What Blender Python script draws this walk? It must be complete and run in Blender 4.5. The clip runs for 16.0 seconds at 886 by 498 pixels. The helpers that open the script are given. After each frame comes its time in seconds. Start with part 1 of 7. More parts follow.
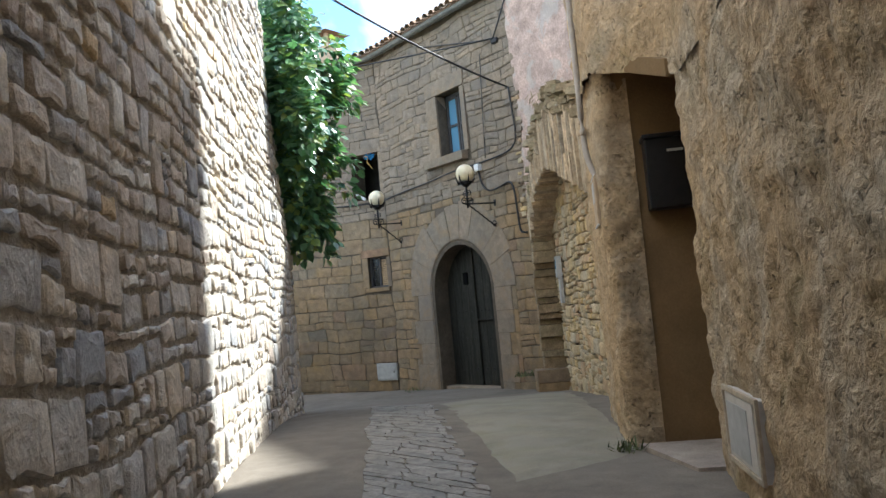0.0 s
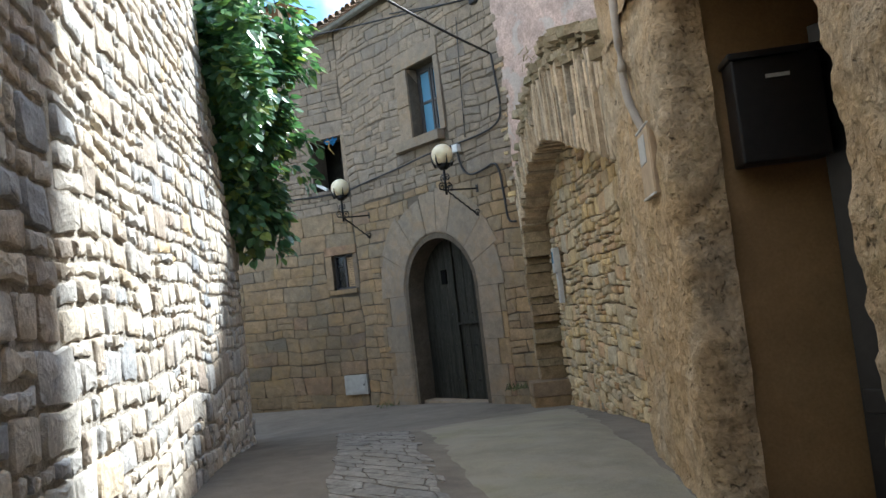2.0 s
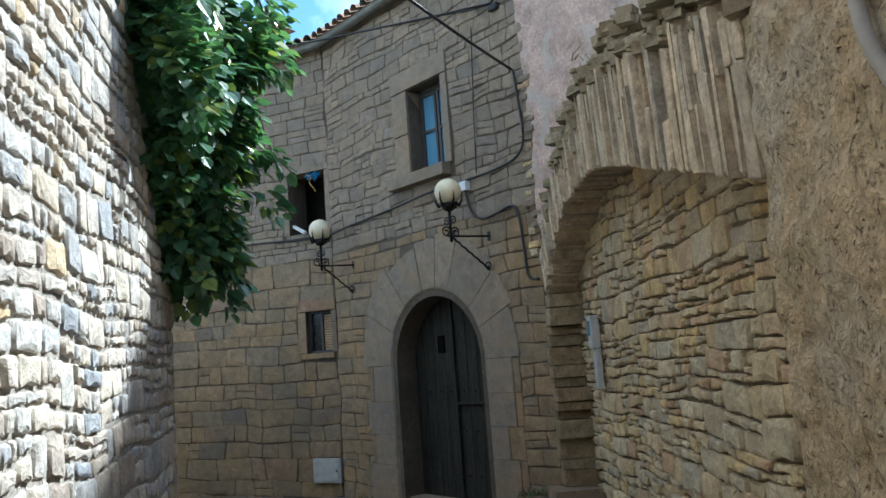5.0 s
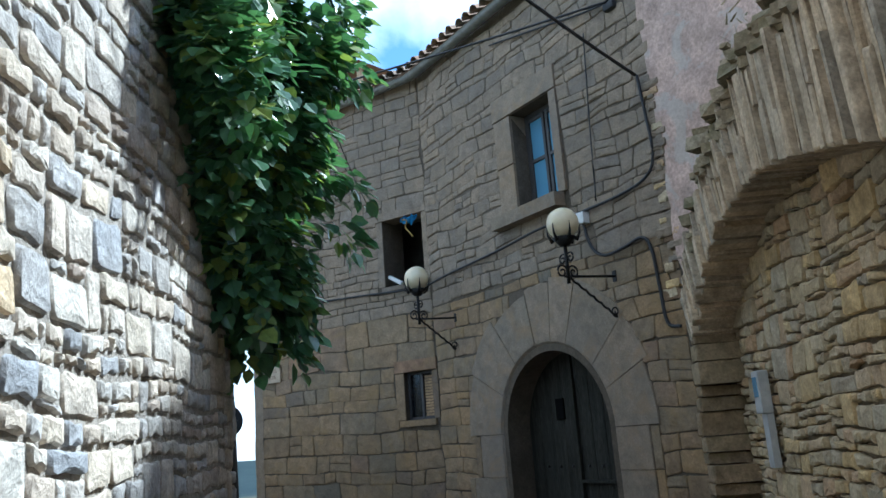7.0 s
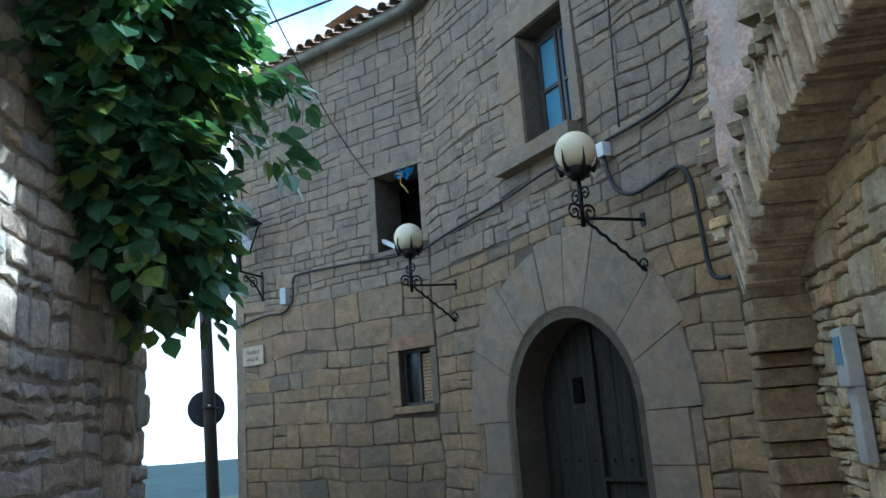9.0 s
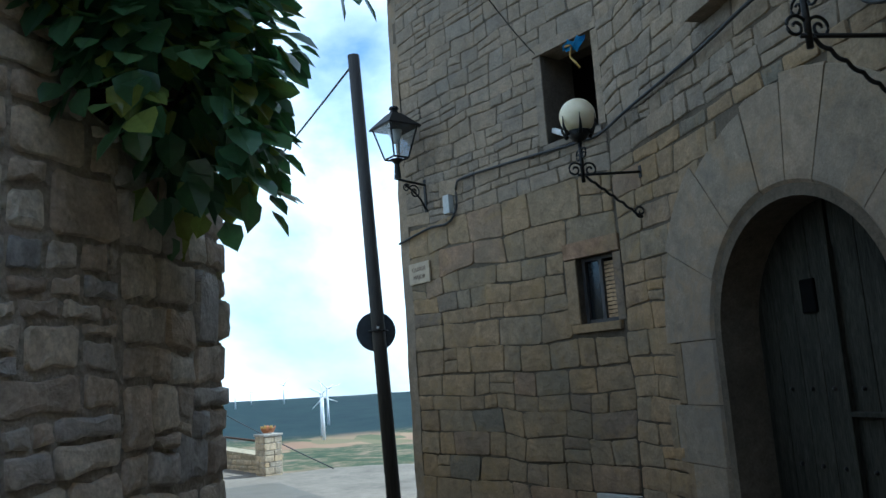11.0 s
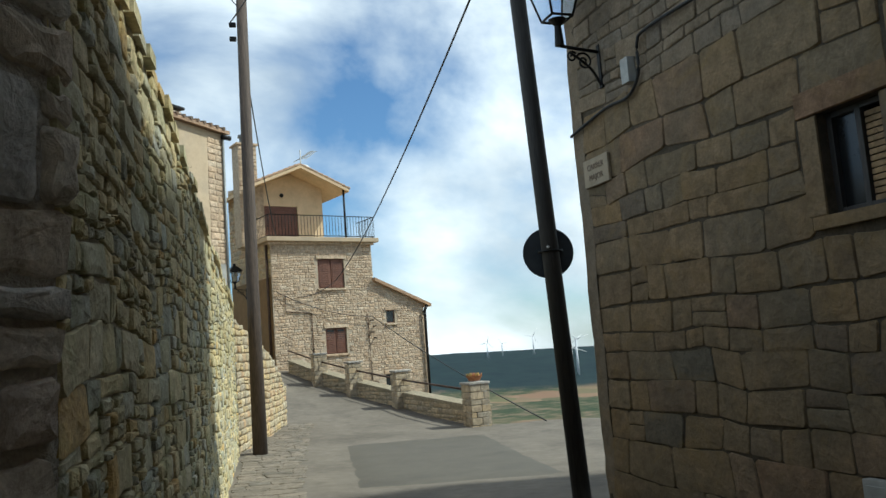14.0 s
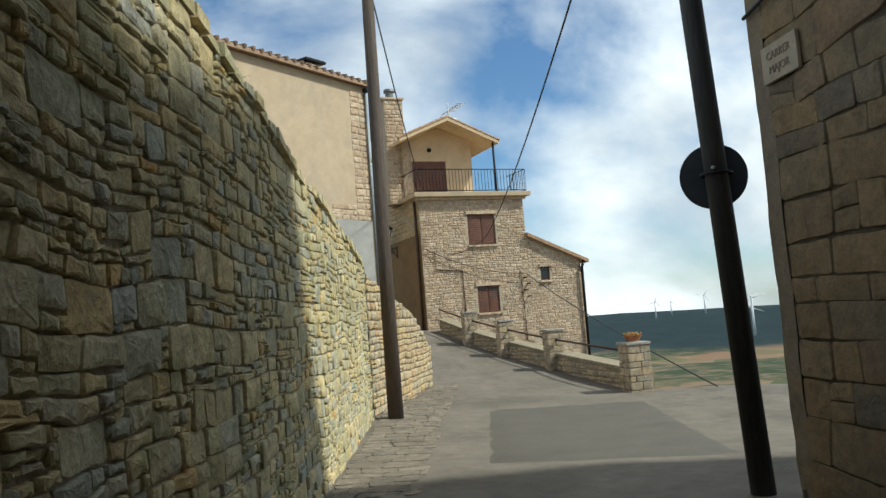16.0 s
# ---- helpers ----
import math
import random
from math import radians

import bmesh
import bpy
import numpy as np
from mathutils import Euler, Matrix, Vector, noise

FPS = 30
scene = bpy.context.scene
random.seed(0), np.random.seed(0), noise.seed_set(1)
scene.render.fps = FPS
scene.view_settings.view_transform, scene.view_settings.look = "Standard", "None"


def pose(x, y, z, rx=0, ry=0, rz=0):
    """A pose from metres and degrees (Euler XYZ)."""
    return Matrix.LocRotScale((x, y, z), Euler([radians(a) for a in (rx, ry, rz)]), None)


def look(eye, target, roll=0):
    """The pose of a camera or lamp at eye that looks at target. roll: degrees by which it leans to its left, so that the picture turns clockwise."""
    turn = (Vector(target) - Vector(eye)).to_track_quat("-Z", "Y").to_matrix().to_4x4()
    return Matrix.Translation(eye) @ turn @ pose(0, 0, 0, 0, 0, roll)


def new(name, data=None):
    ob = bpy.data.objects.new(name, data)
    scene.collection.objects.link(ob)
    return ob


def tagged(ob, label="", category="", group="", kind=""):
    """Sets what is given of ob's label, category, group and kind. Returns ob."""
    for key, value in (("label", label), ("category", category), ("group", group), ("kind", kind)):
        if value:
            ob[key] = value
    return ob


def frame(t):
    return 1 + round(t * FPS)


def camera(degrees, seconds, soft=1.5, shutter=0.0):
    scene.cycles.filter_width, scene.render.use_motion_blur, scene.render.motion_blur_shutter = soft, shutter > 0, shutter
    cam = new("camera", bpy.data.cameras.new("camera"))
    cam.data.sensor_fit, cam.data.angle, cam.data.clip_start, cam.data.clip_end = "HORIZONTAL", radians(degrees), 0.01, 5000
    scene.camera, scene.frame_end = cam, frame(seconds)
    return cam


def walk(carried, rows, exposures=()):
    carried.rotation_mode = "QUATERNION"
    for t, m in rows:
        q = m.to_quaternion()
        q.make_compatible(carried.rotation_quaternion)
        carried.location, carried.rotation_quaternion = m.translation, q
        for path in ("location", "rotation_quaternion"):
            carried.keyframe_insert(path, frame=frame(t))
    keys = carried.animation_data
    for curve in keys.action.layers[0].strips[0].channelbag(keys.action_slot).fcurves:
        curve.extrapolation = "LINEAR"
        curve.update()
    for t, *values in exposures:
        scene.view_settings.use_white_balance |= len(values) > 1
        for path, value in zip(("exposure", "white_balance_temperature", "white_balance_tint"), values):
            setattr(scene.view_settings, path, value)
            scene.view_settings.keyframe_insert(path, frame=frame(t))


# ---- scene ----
cam = camera(57.5, 16.0)
METRES, EYE, TILT, LEAN, TURN = 14.5, 1.5, 0.0, 0.0, 37.8
ROWS = [
    (0.0, 0.0, 0.0, 0.0, 0.38, 4.12, 5.28),
    (0.5, 0.0007, 0.0334, -0.0029, -0.46, 2.96, 6.33),
    (1.0, 0.0024, 0.0678, 0.0014, 0.89, 2.87, 5.27),
    (1.5, -0.004, 0.104, 0.0054, -3.37, 4.22, 5.73),
    (2.0, -0.0092, 0.1427, 0.0045, -1.85, 3.88, 6.58),
    (2.5, -0.0108, 0.1713, 0.0085, -0.1, 3.25, 5.13),
    (3.0, -0.0155, 0.2077, 0.0133, -5.4, 3.89, 5.55),
    (3.5, -0.0138, 0.2341, 0.0116, -5.76, 3.35, 6.23),
    (6.0, -0.0178, 0.383, 0.0255, 0.02, 11.37, 3.74),
    (6.5, -0.0157, 0.4098, 0.0236, 2.21, 11.99, 4.6),
    (7.0, -0.0108, 0.436, 0.0238, 5.04, 12.89, 4.29),
    (7.5, -0.0101, 0.4697, 0.022, 2.29, 16.37, 4.06),
    (8.0, -0.0004, 0.5004, 0.0185, 6.82, 16.25, 6.59),
    (8.5, 0.007, 0.5263, 0.0192, 9.68, 13.46, 4.48),
    (9.0, 0.0091, 0.5633, 0.0161, 7.69, 12.73, 4.17),
    (9.5, 0.011, 0.5916, 0.012, 11.65, 12.25, 5.26),
    (10.0, 0.0141, 0.6213, 0.0129, 18.15, 10.6, 4.05),
    (12.5, 0.0038, 0.7772, -0.0005, 29.6, 6.94, 5.8),
    (13.0, 0.0004, 0.81, -0.0015, 36.11, 5.77, 4.14),
    (13.5, -0.0104, 0.8381, -0.0046, 36.67, 6.89, 2.68),
    (14.0, -0.0207, 0.8633, -0.0068, 40.26, 6.85, 4.27),
    (14.5, -0.0322, 0.8912, -0.0067, 44.59, 7.51, 3.07),
    (15.0, -0.0523, 0.9178, -0.0092, 44.46, 8.31, 3.09),
    (15.5, -0.0663, 0.9367, -0.0118, 46.9, 6.59, 3.73),
    (16.0, -0.0826, 0.964, -0.0133, 51.88, 4.94, 4.45),
]
EXPOSURES = [(0.0, 1.68, 5750, 6), (3.5, 1.2, 5480, 4), (6.0, 1.0, 5150, 2), (7.0, 0.9, 5050, 2), (8.5, 1.0, 4900, 0), (9.5, 1.2, 4820, -2), (10.0, 1.15, 4800, -2), (12.5, -0.33, 5580, -4), (14.0, -0.14, 5900, -2), (16.0, -0.2, 6150, 0)]
walk(cam, [(t, pose(0, 0, EYE, TILT, LEAN, TURN) @ pose(METRES * x, METRES * y, METRES * z, 90 + pitch, roll, yaw)) for t, x, y, z, yaw, pitch, roll in ROWS], EXPOSURES)

# ---- sky and sun ----
SUN_DIR = Vector((0.24, 0.97, 0.0)).normalized()
SUN_ELEV = radians(48.2)
sun_to = Vector((SUN_DIR.x * math.cos(SUN_ELEV), SUN_DIR.y * math.cos(SUN_ELEV), math.sin(SUN_ELEV)))
sun_data = bpy.data.lights.new("sun", "SUN")
sun_data.energy, sun_data.angle, sun_data.color = 5.0, radians(2.5), (1.0, 0.95, 0.87)
sun = new("sun", sun_data)
sun.matrix_world = look((0, 0, 30), Vector((0, 0, 30)) - sun_to)

world = bpy.data.worlds.new("sky")
scene.world = world
world.use_nodes = True
wt = world.node_tree
wt.nodes.clear()
w_out = wt.nodes.new("ShaderNodeOutputWorld")
w_bg = wt.nodes.new("ShaderNodeBackground")
w_sky = wt.nodes.new("ShaderNodeTexSky")
w_sky.sky_type, w_sky.sun_disc = "NISHITA", False
w_sky.sun_elevation, w_sky.sun_rotation = SUN_ELEV, math.atan2(SUN_DIR.x, SUN_DIR.y)
w_sky.air_density, w_sky.dust_density, w_sky.ozone_density = 1.0, 0.4, 3.0
w_co = wt.nodes.new("ShaderNodeTexCoord")
w_map = wt.nodes.new("ShaderNodeMapping")
w_map.inputs["Scale"].default_value = (1.0, 1.0, 1.6)
w_map.inputs["Location"].default_value = (0.35, 0.1, 0.2)
w_n = wt.nodes.new("ShaderNodeTexNoise")
w_n.inputs["Scale"].default_value, w_n.inputs["Detail"].default_value, w_n.inputs["Roughness"].default_value = 2.3, 9.0, 0.53
w_n.inputs["Distortion"].default_value = 0.25
w_ramp = wt.nodes.new("ShaderNodeValToRGB")
w_ramp.color_ramp.elements[0].position, w_ramp.color_ramp.elements[1].position = 0.40, 0.58
w_n2 = wt.nodes.new("ShaderNodeTexNoise")
w_n2.inputs["Scale"].default_value, w_n2.inputs["Detail"].default_value = 4.5, 6.0
w_ramp2 = wt.nodes.new("ShaderNodeValToRGB")
w_ramp2.color_ramp.elements[0].position, w_ramp2.color_ramp.elements[1].position = 0.35, 0.68
w_ramp2.color_ramp.elements[0].color, w_ramp2.color_ramp.elements[1].color = (7.0, 7.3, 7.8, 1), (12.5, 12.5, 12.5, 1)
w_mix = wt.nodes.new("ShaderNodeMix")
w_mix.data_type = "RGBA"
wl = wt.links.new
wl(w_co.outputs["Generated"], w_map.inputs["Vector"])
wl(w_map.outputs["Vector"], w_n.inputs["Vector"])
wl(w_map.outputs["Vector"], w_n2.inputs["Vector"])
wl(w_n.outputs["Fac"], w_ramp.inputs["Fac"])
wl(w_n2.outputs["Fac"], w_ramp2.inputs["Fac"])
wl(w_ramp.outputs["Color"], w_mix.inputs["Factor"])
w_tint = wt.nodes.new("ShaderNodeMix")
w_tint.data_type, w_tint.blend_type = "RGBA", "MULTIPLY"
w_tint.inputs["Factor"].default_value, w_tint.inputs["B"].default_value = 1.0, (0.95, 1.10, 1.22, 1)
wl(w_sky.outputs["Color"], w_tint.inputs["A"])
wl(w_tint.outputs["Result"], w_mix.inputs["A"])
wl(w_ramp2.outputs["Color"], w_mix.inputs["B"])
wl(w_mix.outputs["Result"], w_bg.inputs["Color"])
w_bg.inputs["Strength"].default_value = 0.115
wl(w_bg.outputs["Background"], w_out.inputs["Surface"])


# ---- materials ----
def material(name):
    m = bpy.data.materials.new(name)
    m.use_nodes = True
    nt = m.node_tree
    return m, nt, nt.nodes["Principled BSDF"], nt.nodes, nt.links.new


def noise_node(nodes, link, vec, scale, detail=5.0, rough=0.55, distortion=0.0):
    n = nodes.new("ShaderNodeTexNoise")
    n.inputs["Scale"].default_value, n.inputs["Detail"].default_value = scale, detail
    n.inputs["Roughness"].default_value, n.inputs["Distortion"].default_value = rough, distortion
    link(vec, n.inputs["Vector"])
    return n.outputs["Fac"]


def ramp_node(nodes, link, fac, stops):
    r = nodes.new("ShaderNodeValToRGB")
    el = r.color_ramp.elements
    while len(el) < len(stops):
        el.new(0.5)
    for e, (p, c) in zip(el, stops):
        e.position, e.color = p, (*c, 1) if len(c) == 3 else c
    link(fac, r.inputs["Fac"])
    return r.outputs["Color"]


def mix_node(nodes, link, a, b, fac, kind="MIX"):
    m = nodes.new("ShaderNodeMix")
    m.data_type, m.blend_type = "RGBA", kind
    for sock, v in (("A", a), ("B", b), ("Factor", fac)):
        if isinstance(v, (int, float)):
            m.inputs[sock].default_value = v
        elif isinstance(v, tuple):
            m.inputs[sock].default_value = (*v, 1)
        else:
            link(v, m.inputs[sock])
    return m.outputs["Result"]


def bump_node(nodes, link, height, strength, distance, under=None):
    b = nodes.new("ShaderNodeBump")
    b.inputs["Strength"].default_value, b.inputs["Distance"].default_value = strength, distance
    link(height, b.inputs["Height"])
    if under is not None:
        link(under, b.inputs["Normal"])
    return b.outputs["Normal"]


def grey(v):
    return (v, v, v)


def masonry(name, stops, stain, stain_amount=0.5, moss=None, rough=0.9, grain=38.0, bump=0.012, contrast=1.0):
    """Stone whose tone changes from piece to piece, with grain, pits and large stains."""
    m, nt, bsdf, nodes, link = material(name)
    geo = nodes.new("ShaderNodeNewGeometry")
    info = nodes.new("ShaderNodeObjectInfo")
    add = nodes.new("ShaderNodeMath")
    add.operation = "ADD"
    link(geo.outputs["Random Per Island"], add.inputs[0])
    link(info.outputs["Random"], add.inputs[1])
    fr = nodes.new("ShaderNodeMath")
    fr.operation = "FRACT"
    link(add.outputs[0], fr.inputs[0])
    pos = geo.outputs["Position"]
    base = ramp_node(nodes, link, fr.outputs[0], stops)
    fine = noise_node(nodes, link, pos, grain, 8, 0.65)
    mid = noise_node(nodes, link, pos, 7.0, 6, 0.6, 0.4)
    big = noise_node(nodes, link, pos, 0.9, 5, 0.6, 0.6)
    c = mix_node(nodes, link, base, ramp_node(nodes, link, fine, [(0.28, grey(1 - 0.5 * contrast)), (0.72, grey(1 + 0.3 * contrast))]), 0.8, "MULTIPLY")
    c = mix_node(nodes, link, c, ramp_node(nodes, link, mid, [(0.32, grey(1 - 0.45 * contrast)), (0.68, grey(1 + 0.32 * contrast))]), 0.8, "MULTIPLY")
    amount = ramp_node(nodes, link, big, [(0.42, grey(0.0)), (0.66, grey(stain_amount))])
    c = mix_node(nodes, link, c, stain, amount)
    if moss is not None:
        mo = noise_node(nodes, link, pos, 2.3, 8, 0.7, 1.0)
        c = mix_node(nodes, link, c, moss, ramp_node(nodes, link, mo, [(0.50, grey(0.0)), (0.68, grey(0.6))]))
    link(c, bsdf.inputs["Base Color"])
    bsdf.inputs["Roughness"].default_value = rough
    bsdf.inputs["Specular IOR Level"].default_value = 0.25
    n1 = bump_node(nodes, link, mid, 0.8, bump * 2.6)
    link(bump_node(nodes, link, fine, 0.7, bump * 0.6, n1), bsdf.inputs["Normal"])
    return m


def plaster(name, a, b, c, bump=0.02, scale=9.0, fine_scale=45.0, rough=0.95, patches=0.0, patch_colour=(0.3, 0.3, 0.3), mottle=0.35):
    m, nt, bsdf, nodes, link = material(name)
    geo = nodes.new("ShaderNodeNewGeometry")
    pos = geo.outputs["Position"]
    big = noise_node(nodes, link, pos, 0.8, 6, 0.6, 0.5)
    mid = noise_node(nodes, link, pos, scale, 7, 0.62, 0.3)
    fine = noise_node(nodes, link, pos, fine_scale, 6, 0.6)
    col = ramp_node(nodes, link, big, [(0.3, a), (0.5, b), (0.72, c)])
    col = mix_node(nodes, link, col, ramp_node(nodes, link, mid, [(0.3, grey(1 - mottle)), (0.7, grey(1 + 0.5 * mottle))]), 0.8, "MULTIPLY")
    col = mix_node(nodes, link, col, ramp_node(nodes, link, fine, [(0.3, grey(1 - mottle)), (0.7, grey(1 + 0.4 * mottle))]), 0.75, "MULTIPLY")
    if patches:
        pn = noise_node(nodes, link, pos, 1.7, 7, 0.65, 0.7)
        col = mix_node(nodes, link, col, patch_colour, ramp_node(nodes, link, pn, [(0.52, grey(0.0)), (0.56, grey(patches))]))
    link(col, bsdf.inputs["Base Color"])
    bsdf.inputs["Roughness"].default_value = rough
    bsdf.inputs["Specular IOR Level"].default_value = 0.2
    n1 = bump_node(nodes, link, mid, 0.9, bump)
    link(bump_node(nodes, link, fine, 0.7, bump * 0.35, n1), bsdf.inputs["Normal"])
    return m


def crumbly_render(name, ochre, pale, moss):
    """Hand-thrown render: lumps, crumbs and small pits with their shade put in colour; ochre, pale grey and mossy
    areas.
    """
    m, nt, bsdf, nodes, link = material(name)
    geo = nodes.new("ShaderNodeNewGeometry")
    pos = geo.outputs["Position"]
    big = noise_node(nodes, link, pos, 0.9, 6, 0.6, 0.8)
    area = noise_node(nodes, link, pos, 2.1, 7, 0.65, 0.6)
    lump = noise_node(nodes, link, pos, 11.0, 5, 0.55, 0.2)
    crumb = noise_node(nodes, link, pos, 34.0, 4, 0.6, 0.6)
    pit = noise_node(nodes, link, pos, 24.0, 3, 0.55, 1.2)
    col = mix_node(nodes, link, ochre, pale, ramp_node(nodes, link, big, [(0.44, grey(0.0)), (0.6, grey(0.85))]))
    col = mix_node(nodes, link, col, moss, ramp_node(nodes, link, area, [(0.54, grey(0.0)), (0.72, grey(0.75))]))
    # Hollows of lumps, crumbs and pits are darkened in colour as relief shade.
    col = mix_node(nodes, link, col, ramp_node(nodes, link, lump, [(0.32, grey(0.74)), (0.68, grey(1.18))]), 0.8, "MULTIPLY")
    col = mix_node(nodes, link, col, ramp_node(nodes, link, crumb, [(0.34, grey(0.72)), (0.66, grey(1.2))]), 0.7, "MULTIPLY")
    col = mix_node(nodes, link, col, ramp_node(nodes, link, pit, [(0.30, grey(0.35)), (0.38, grey(1.0))]), 0.8, "MULTIPLY")
    link(col, bsdf.inputs["Base Color"])
    bsdf.inputs["Roughness"].default_value = 0.95
    bsdf.inputs["Specular IOR Level"].default_value = 0.15
    n1 = bump_node(nodes, link, lump, 0.9, 0.06)
    n2 = bump_node(nodes, link, crumb, 0.9, 0.022, n1)
    link(bump_node(nodes, link, ramp_node(nodes, link, pit, [(0.28, grey(0.0)), (0.42, grey(1.0))]), 0.8, 0.02, n2), bsdf.inputs["Normal"])
    return m


def plain(name, colour, rough=0.6, metal=0.0, var=0.25, scale=14.0, bump=0.002, stretch=None, spec=0.5):
    """Paint, iron, wood and the like: one colour with grain, wear and a fine relief."""
    m, nt, bsdf, nodes, link = material(name)
    geo = nodes.new("ShaderNodeNewGeometry")
    vec = geo.outputs["Position"]
    if stretch:
        mp = nodes.new("ShaderNodeMapping")
        mp.inputs["Scale"].default_value = stretch
        link(vec, mp.inputs["Vector"])
        vec = mp.outputs["Vector"]
    f = noise_node(nodes, link, vec, scale, 6, 0.6, 0.3)
    g = noise_node(nodes, link, vec, scale * 0.13, 4, 0.6)
    c = mix_node(nodes, link, colour, ramp_node(nodes, link, f, [(0.28, grey(1 - var * 1.6)), (0.72, grey(1 + var))]), 1.0, "MULTIPLY")
    c = mix_node(nodes, link, c, ramp_node(nodes, link, g, [(0.3, grey(1 - var)), (0.7, grey(1 + var * 0.6))]), 1.0, "MULTIPLY")
    link(c, bsdf.inputs["Base Color"])
    bsdf.inputs["Roughness"].default_value, bsdf.inputs["Metallic"].default_value = rough, metal
    bsdf.inputs["Specular IOR Level"].default_value = spec
    link(bump_node(nodes, link, f, 0.6, bump), bsdf.inputs["Normal"])
    return m


M_ASHLAR = masonry("sandstone_blocks", [(0.0, (0.228, 0.161, 0.095)), (0.2, (0.27, 0.189, 0.107)), (0.4, (0.218, 0.171, 0.112)), (0.6, (0.305, 0.203, 0.102)), (0.8, (0.238, 0.188, 0.126)), (0.92, (0.275, 0.172, 0.103)), (1.0, (0.15, 0.133, 0.103))], (0.122, 0.107, 0.075), 0.55, moss=(0.25, 0.17, 0.075), bump=0.010, contrast=0.75)
M_ASHLAR_UP = masonry("grey_sandstone_blocks", [(0.0, (0.225, 0.178, 0.127)), (0.25, (0.27, 0.213, 0.15)), (0.5, (0.195, 0.163, 0.127)), (0.75, (0.29, 0.224, 0.152)), (1.0, (0.23, 0.195, 0.152))], (0.15, 0.132, 0.106), 0.5, moss=(0.23, 0.175, 0.11), bump=0.010, contrast=0.75)
M_DRESSED = masonry("dressed_sandstone", [(0.0, (0.235, 0.187, 0.132)), (0.5, (0.275, 0.212, 0.145)), (1.0, (0.215, 0.178, 0.13))], (0.17, 0.15, 0.125), 0.55, moss=(0.26, 0.175, 0.09), grain=55, bump=0.006, contrast=0.7)
M_RUBBLE = masonry("pale_fieldstone", [(0.0, (0.62, 0.55, 0.45)), (0.12, (0.36, 0.37, 0.385)), (0.25, (0.68, 0.60, 0.48)), (0.37, (0.40, 0.33, 0.27)), (0.5, (0.70, 0.65, 0.56)), (0.62, (0.47, 0.46, 0.45)), (0.74, (0.62, 0.54, 0.44)), (0.86, (0.50, 0.42, 0.33)), (0.94, (0.68, 0.62, 0.53)), (1.0, (0.60, 0.45, 0.26))], (0.44, 0.38, 0.29), 0.25, bump=0.013, contrast=0.8)
M_SCHIST = masonry("layered_brown_stone", [(0.0, (0.58, 0.46, 0.235)), (0.15, (0.43, 0.395, 0.25)), (0.3, (0.62, 0.48, 0.235)), (0.42, (0.36, 0.365, 0.30)), (0.55, (0.54, 0.47, 0.29)), (0.68, (0.64, 0.51, 0.27)), (0.8, (0.44, 0.43, 0.36)), (0.92, (0.57, 0.46, 0.25)), (1.0, (0.62, 0.40, 0.15))], (0.36, 0.31, 0.17), 0.4, moss=(0.20, 0.21, 0.08), bump=0.012, contrast=0.9)
M_INFILL = masonry("golden_rubble", [(0.0, (0.52, 0.40, 0.225)), (0.2, (0.44, 0.375, 0.26)), (0.4, (0.57, 0.41, 0.19)), (0.55, (0.38, 0.32, 0.23)), (0.7, (0.55, 0.45, 0.29)), (0.85, (0.46, 0.30, 0.165)), (1.0, (0.58, 0.46, 0.27))], (0.33, 0.26, 0.15), 0.35, bump=0.011, contrast=0.85)
M_SLAB = masonry("thin_brown_slabs", [(0.0, (0.52, 0.40, 0.26)), (0.3, (0.43, 0.355, 0.25)), (0.6, (0.57, 0.44, 0.285)), (0.85, (0.37, 0.315, 0.235)), (1.0, (0.53, 0.395, 0.235))], (0.30, 0.24, 0.15), 0.4, bump=0.010)
M_CREST = masonry("mossy_crumbled_stone", [(0.0, (0.33, 0.26, 0.165)), (0.5, (0.40, 0.325, 0.215)), (1.0, (0.28, 0.24, 0.155))], (0.18, 0.15, 0.09), 0.5, moss=(0.13, 0.13, 0.055), bump=0.012)
M_JAMB_STONE = masonry("dark_brown_pillar_stone", [(0.0, (0.30, 0.215, 0.125)), (0.35, (0.22, 0.165, 0.10)), (0.7, (0.36, 0.27, 0.16)), (1.0, (0.26, 0.21, 0.135))], (0.15, 0.12, 0.06), 0.5, moss=(0.13, 0.12, 0.05), bump=0.012)
M_HOUSE_STONE = masonry("honey_house_stone", [(0.0, (0.50, 0.37, 0.245)), (0.3, (0.60, 0.46, 0.32)), (0.5, (0.43, 0.315, 0.21)), (0.75, (0.57, 0.41, 0.265)), (1.0, (0.64, 0.52, 0.38))], (0.38, 0.28, 0.185), 0.3)
M_KERB = masonry("brown_worn_cobble", [(0.0, (0.20, 0.17, 0.13)), (0.5, (0.27, 0.225, 0.17)), (1.0, (0.17, 0.15, 0.12))], (0.12, 0.10, 0.075), 0.5, rough=0.8, bump=0.012)
M_PAVE = masonry("grey_paving_stone", [(0.0, (0.235, 0.217, 0.188)), (0.4, (0.275, 0.255, 0.222)), (0.7, (0.21, 0.197, 0.18)), (1.0, (0.295, 0.268, 0.23))], (0.185, 0.173, 0.15), 0.4, rough=0.75, bump=0.008)
M_MORTAR_DARK = plaster("dark_joint_mortar", (0.085, 0.07, 0.05), (0.11, 0.09, 0.065), (0.14, 0.115, 0.085), 0.008)
M_MORTAR = plaster("grey_lime_mortar", (0.40, 0.365, 0.32), (0.44, 0.40, 0.345), (0.47, 0.43, 0.37), 0.03, 16)
M_MORTAR_BROWN = plaster("brown_earth_mortar", (0.29, 0.245, 0.17), (0.33, 0.28, 0.19), (0.37, 0.31, 0.215), 0.02)
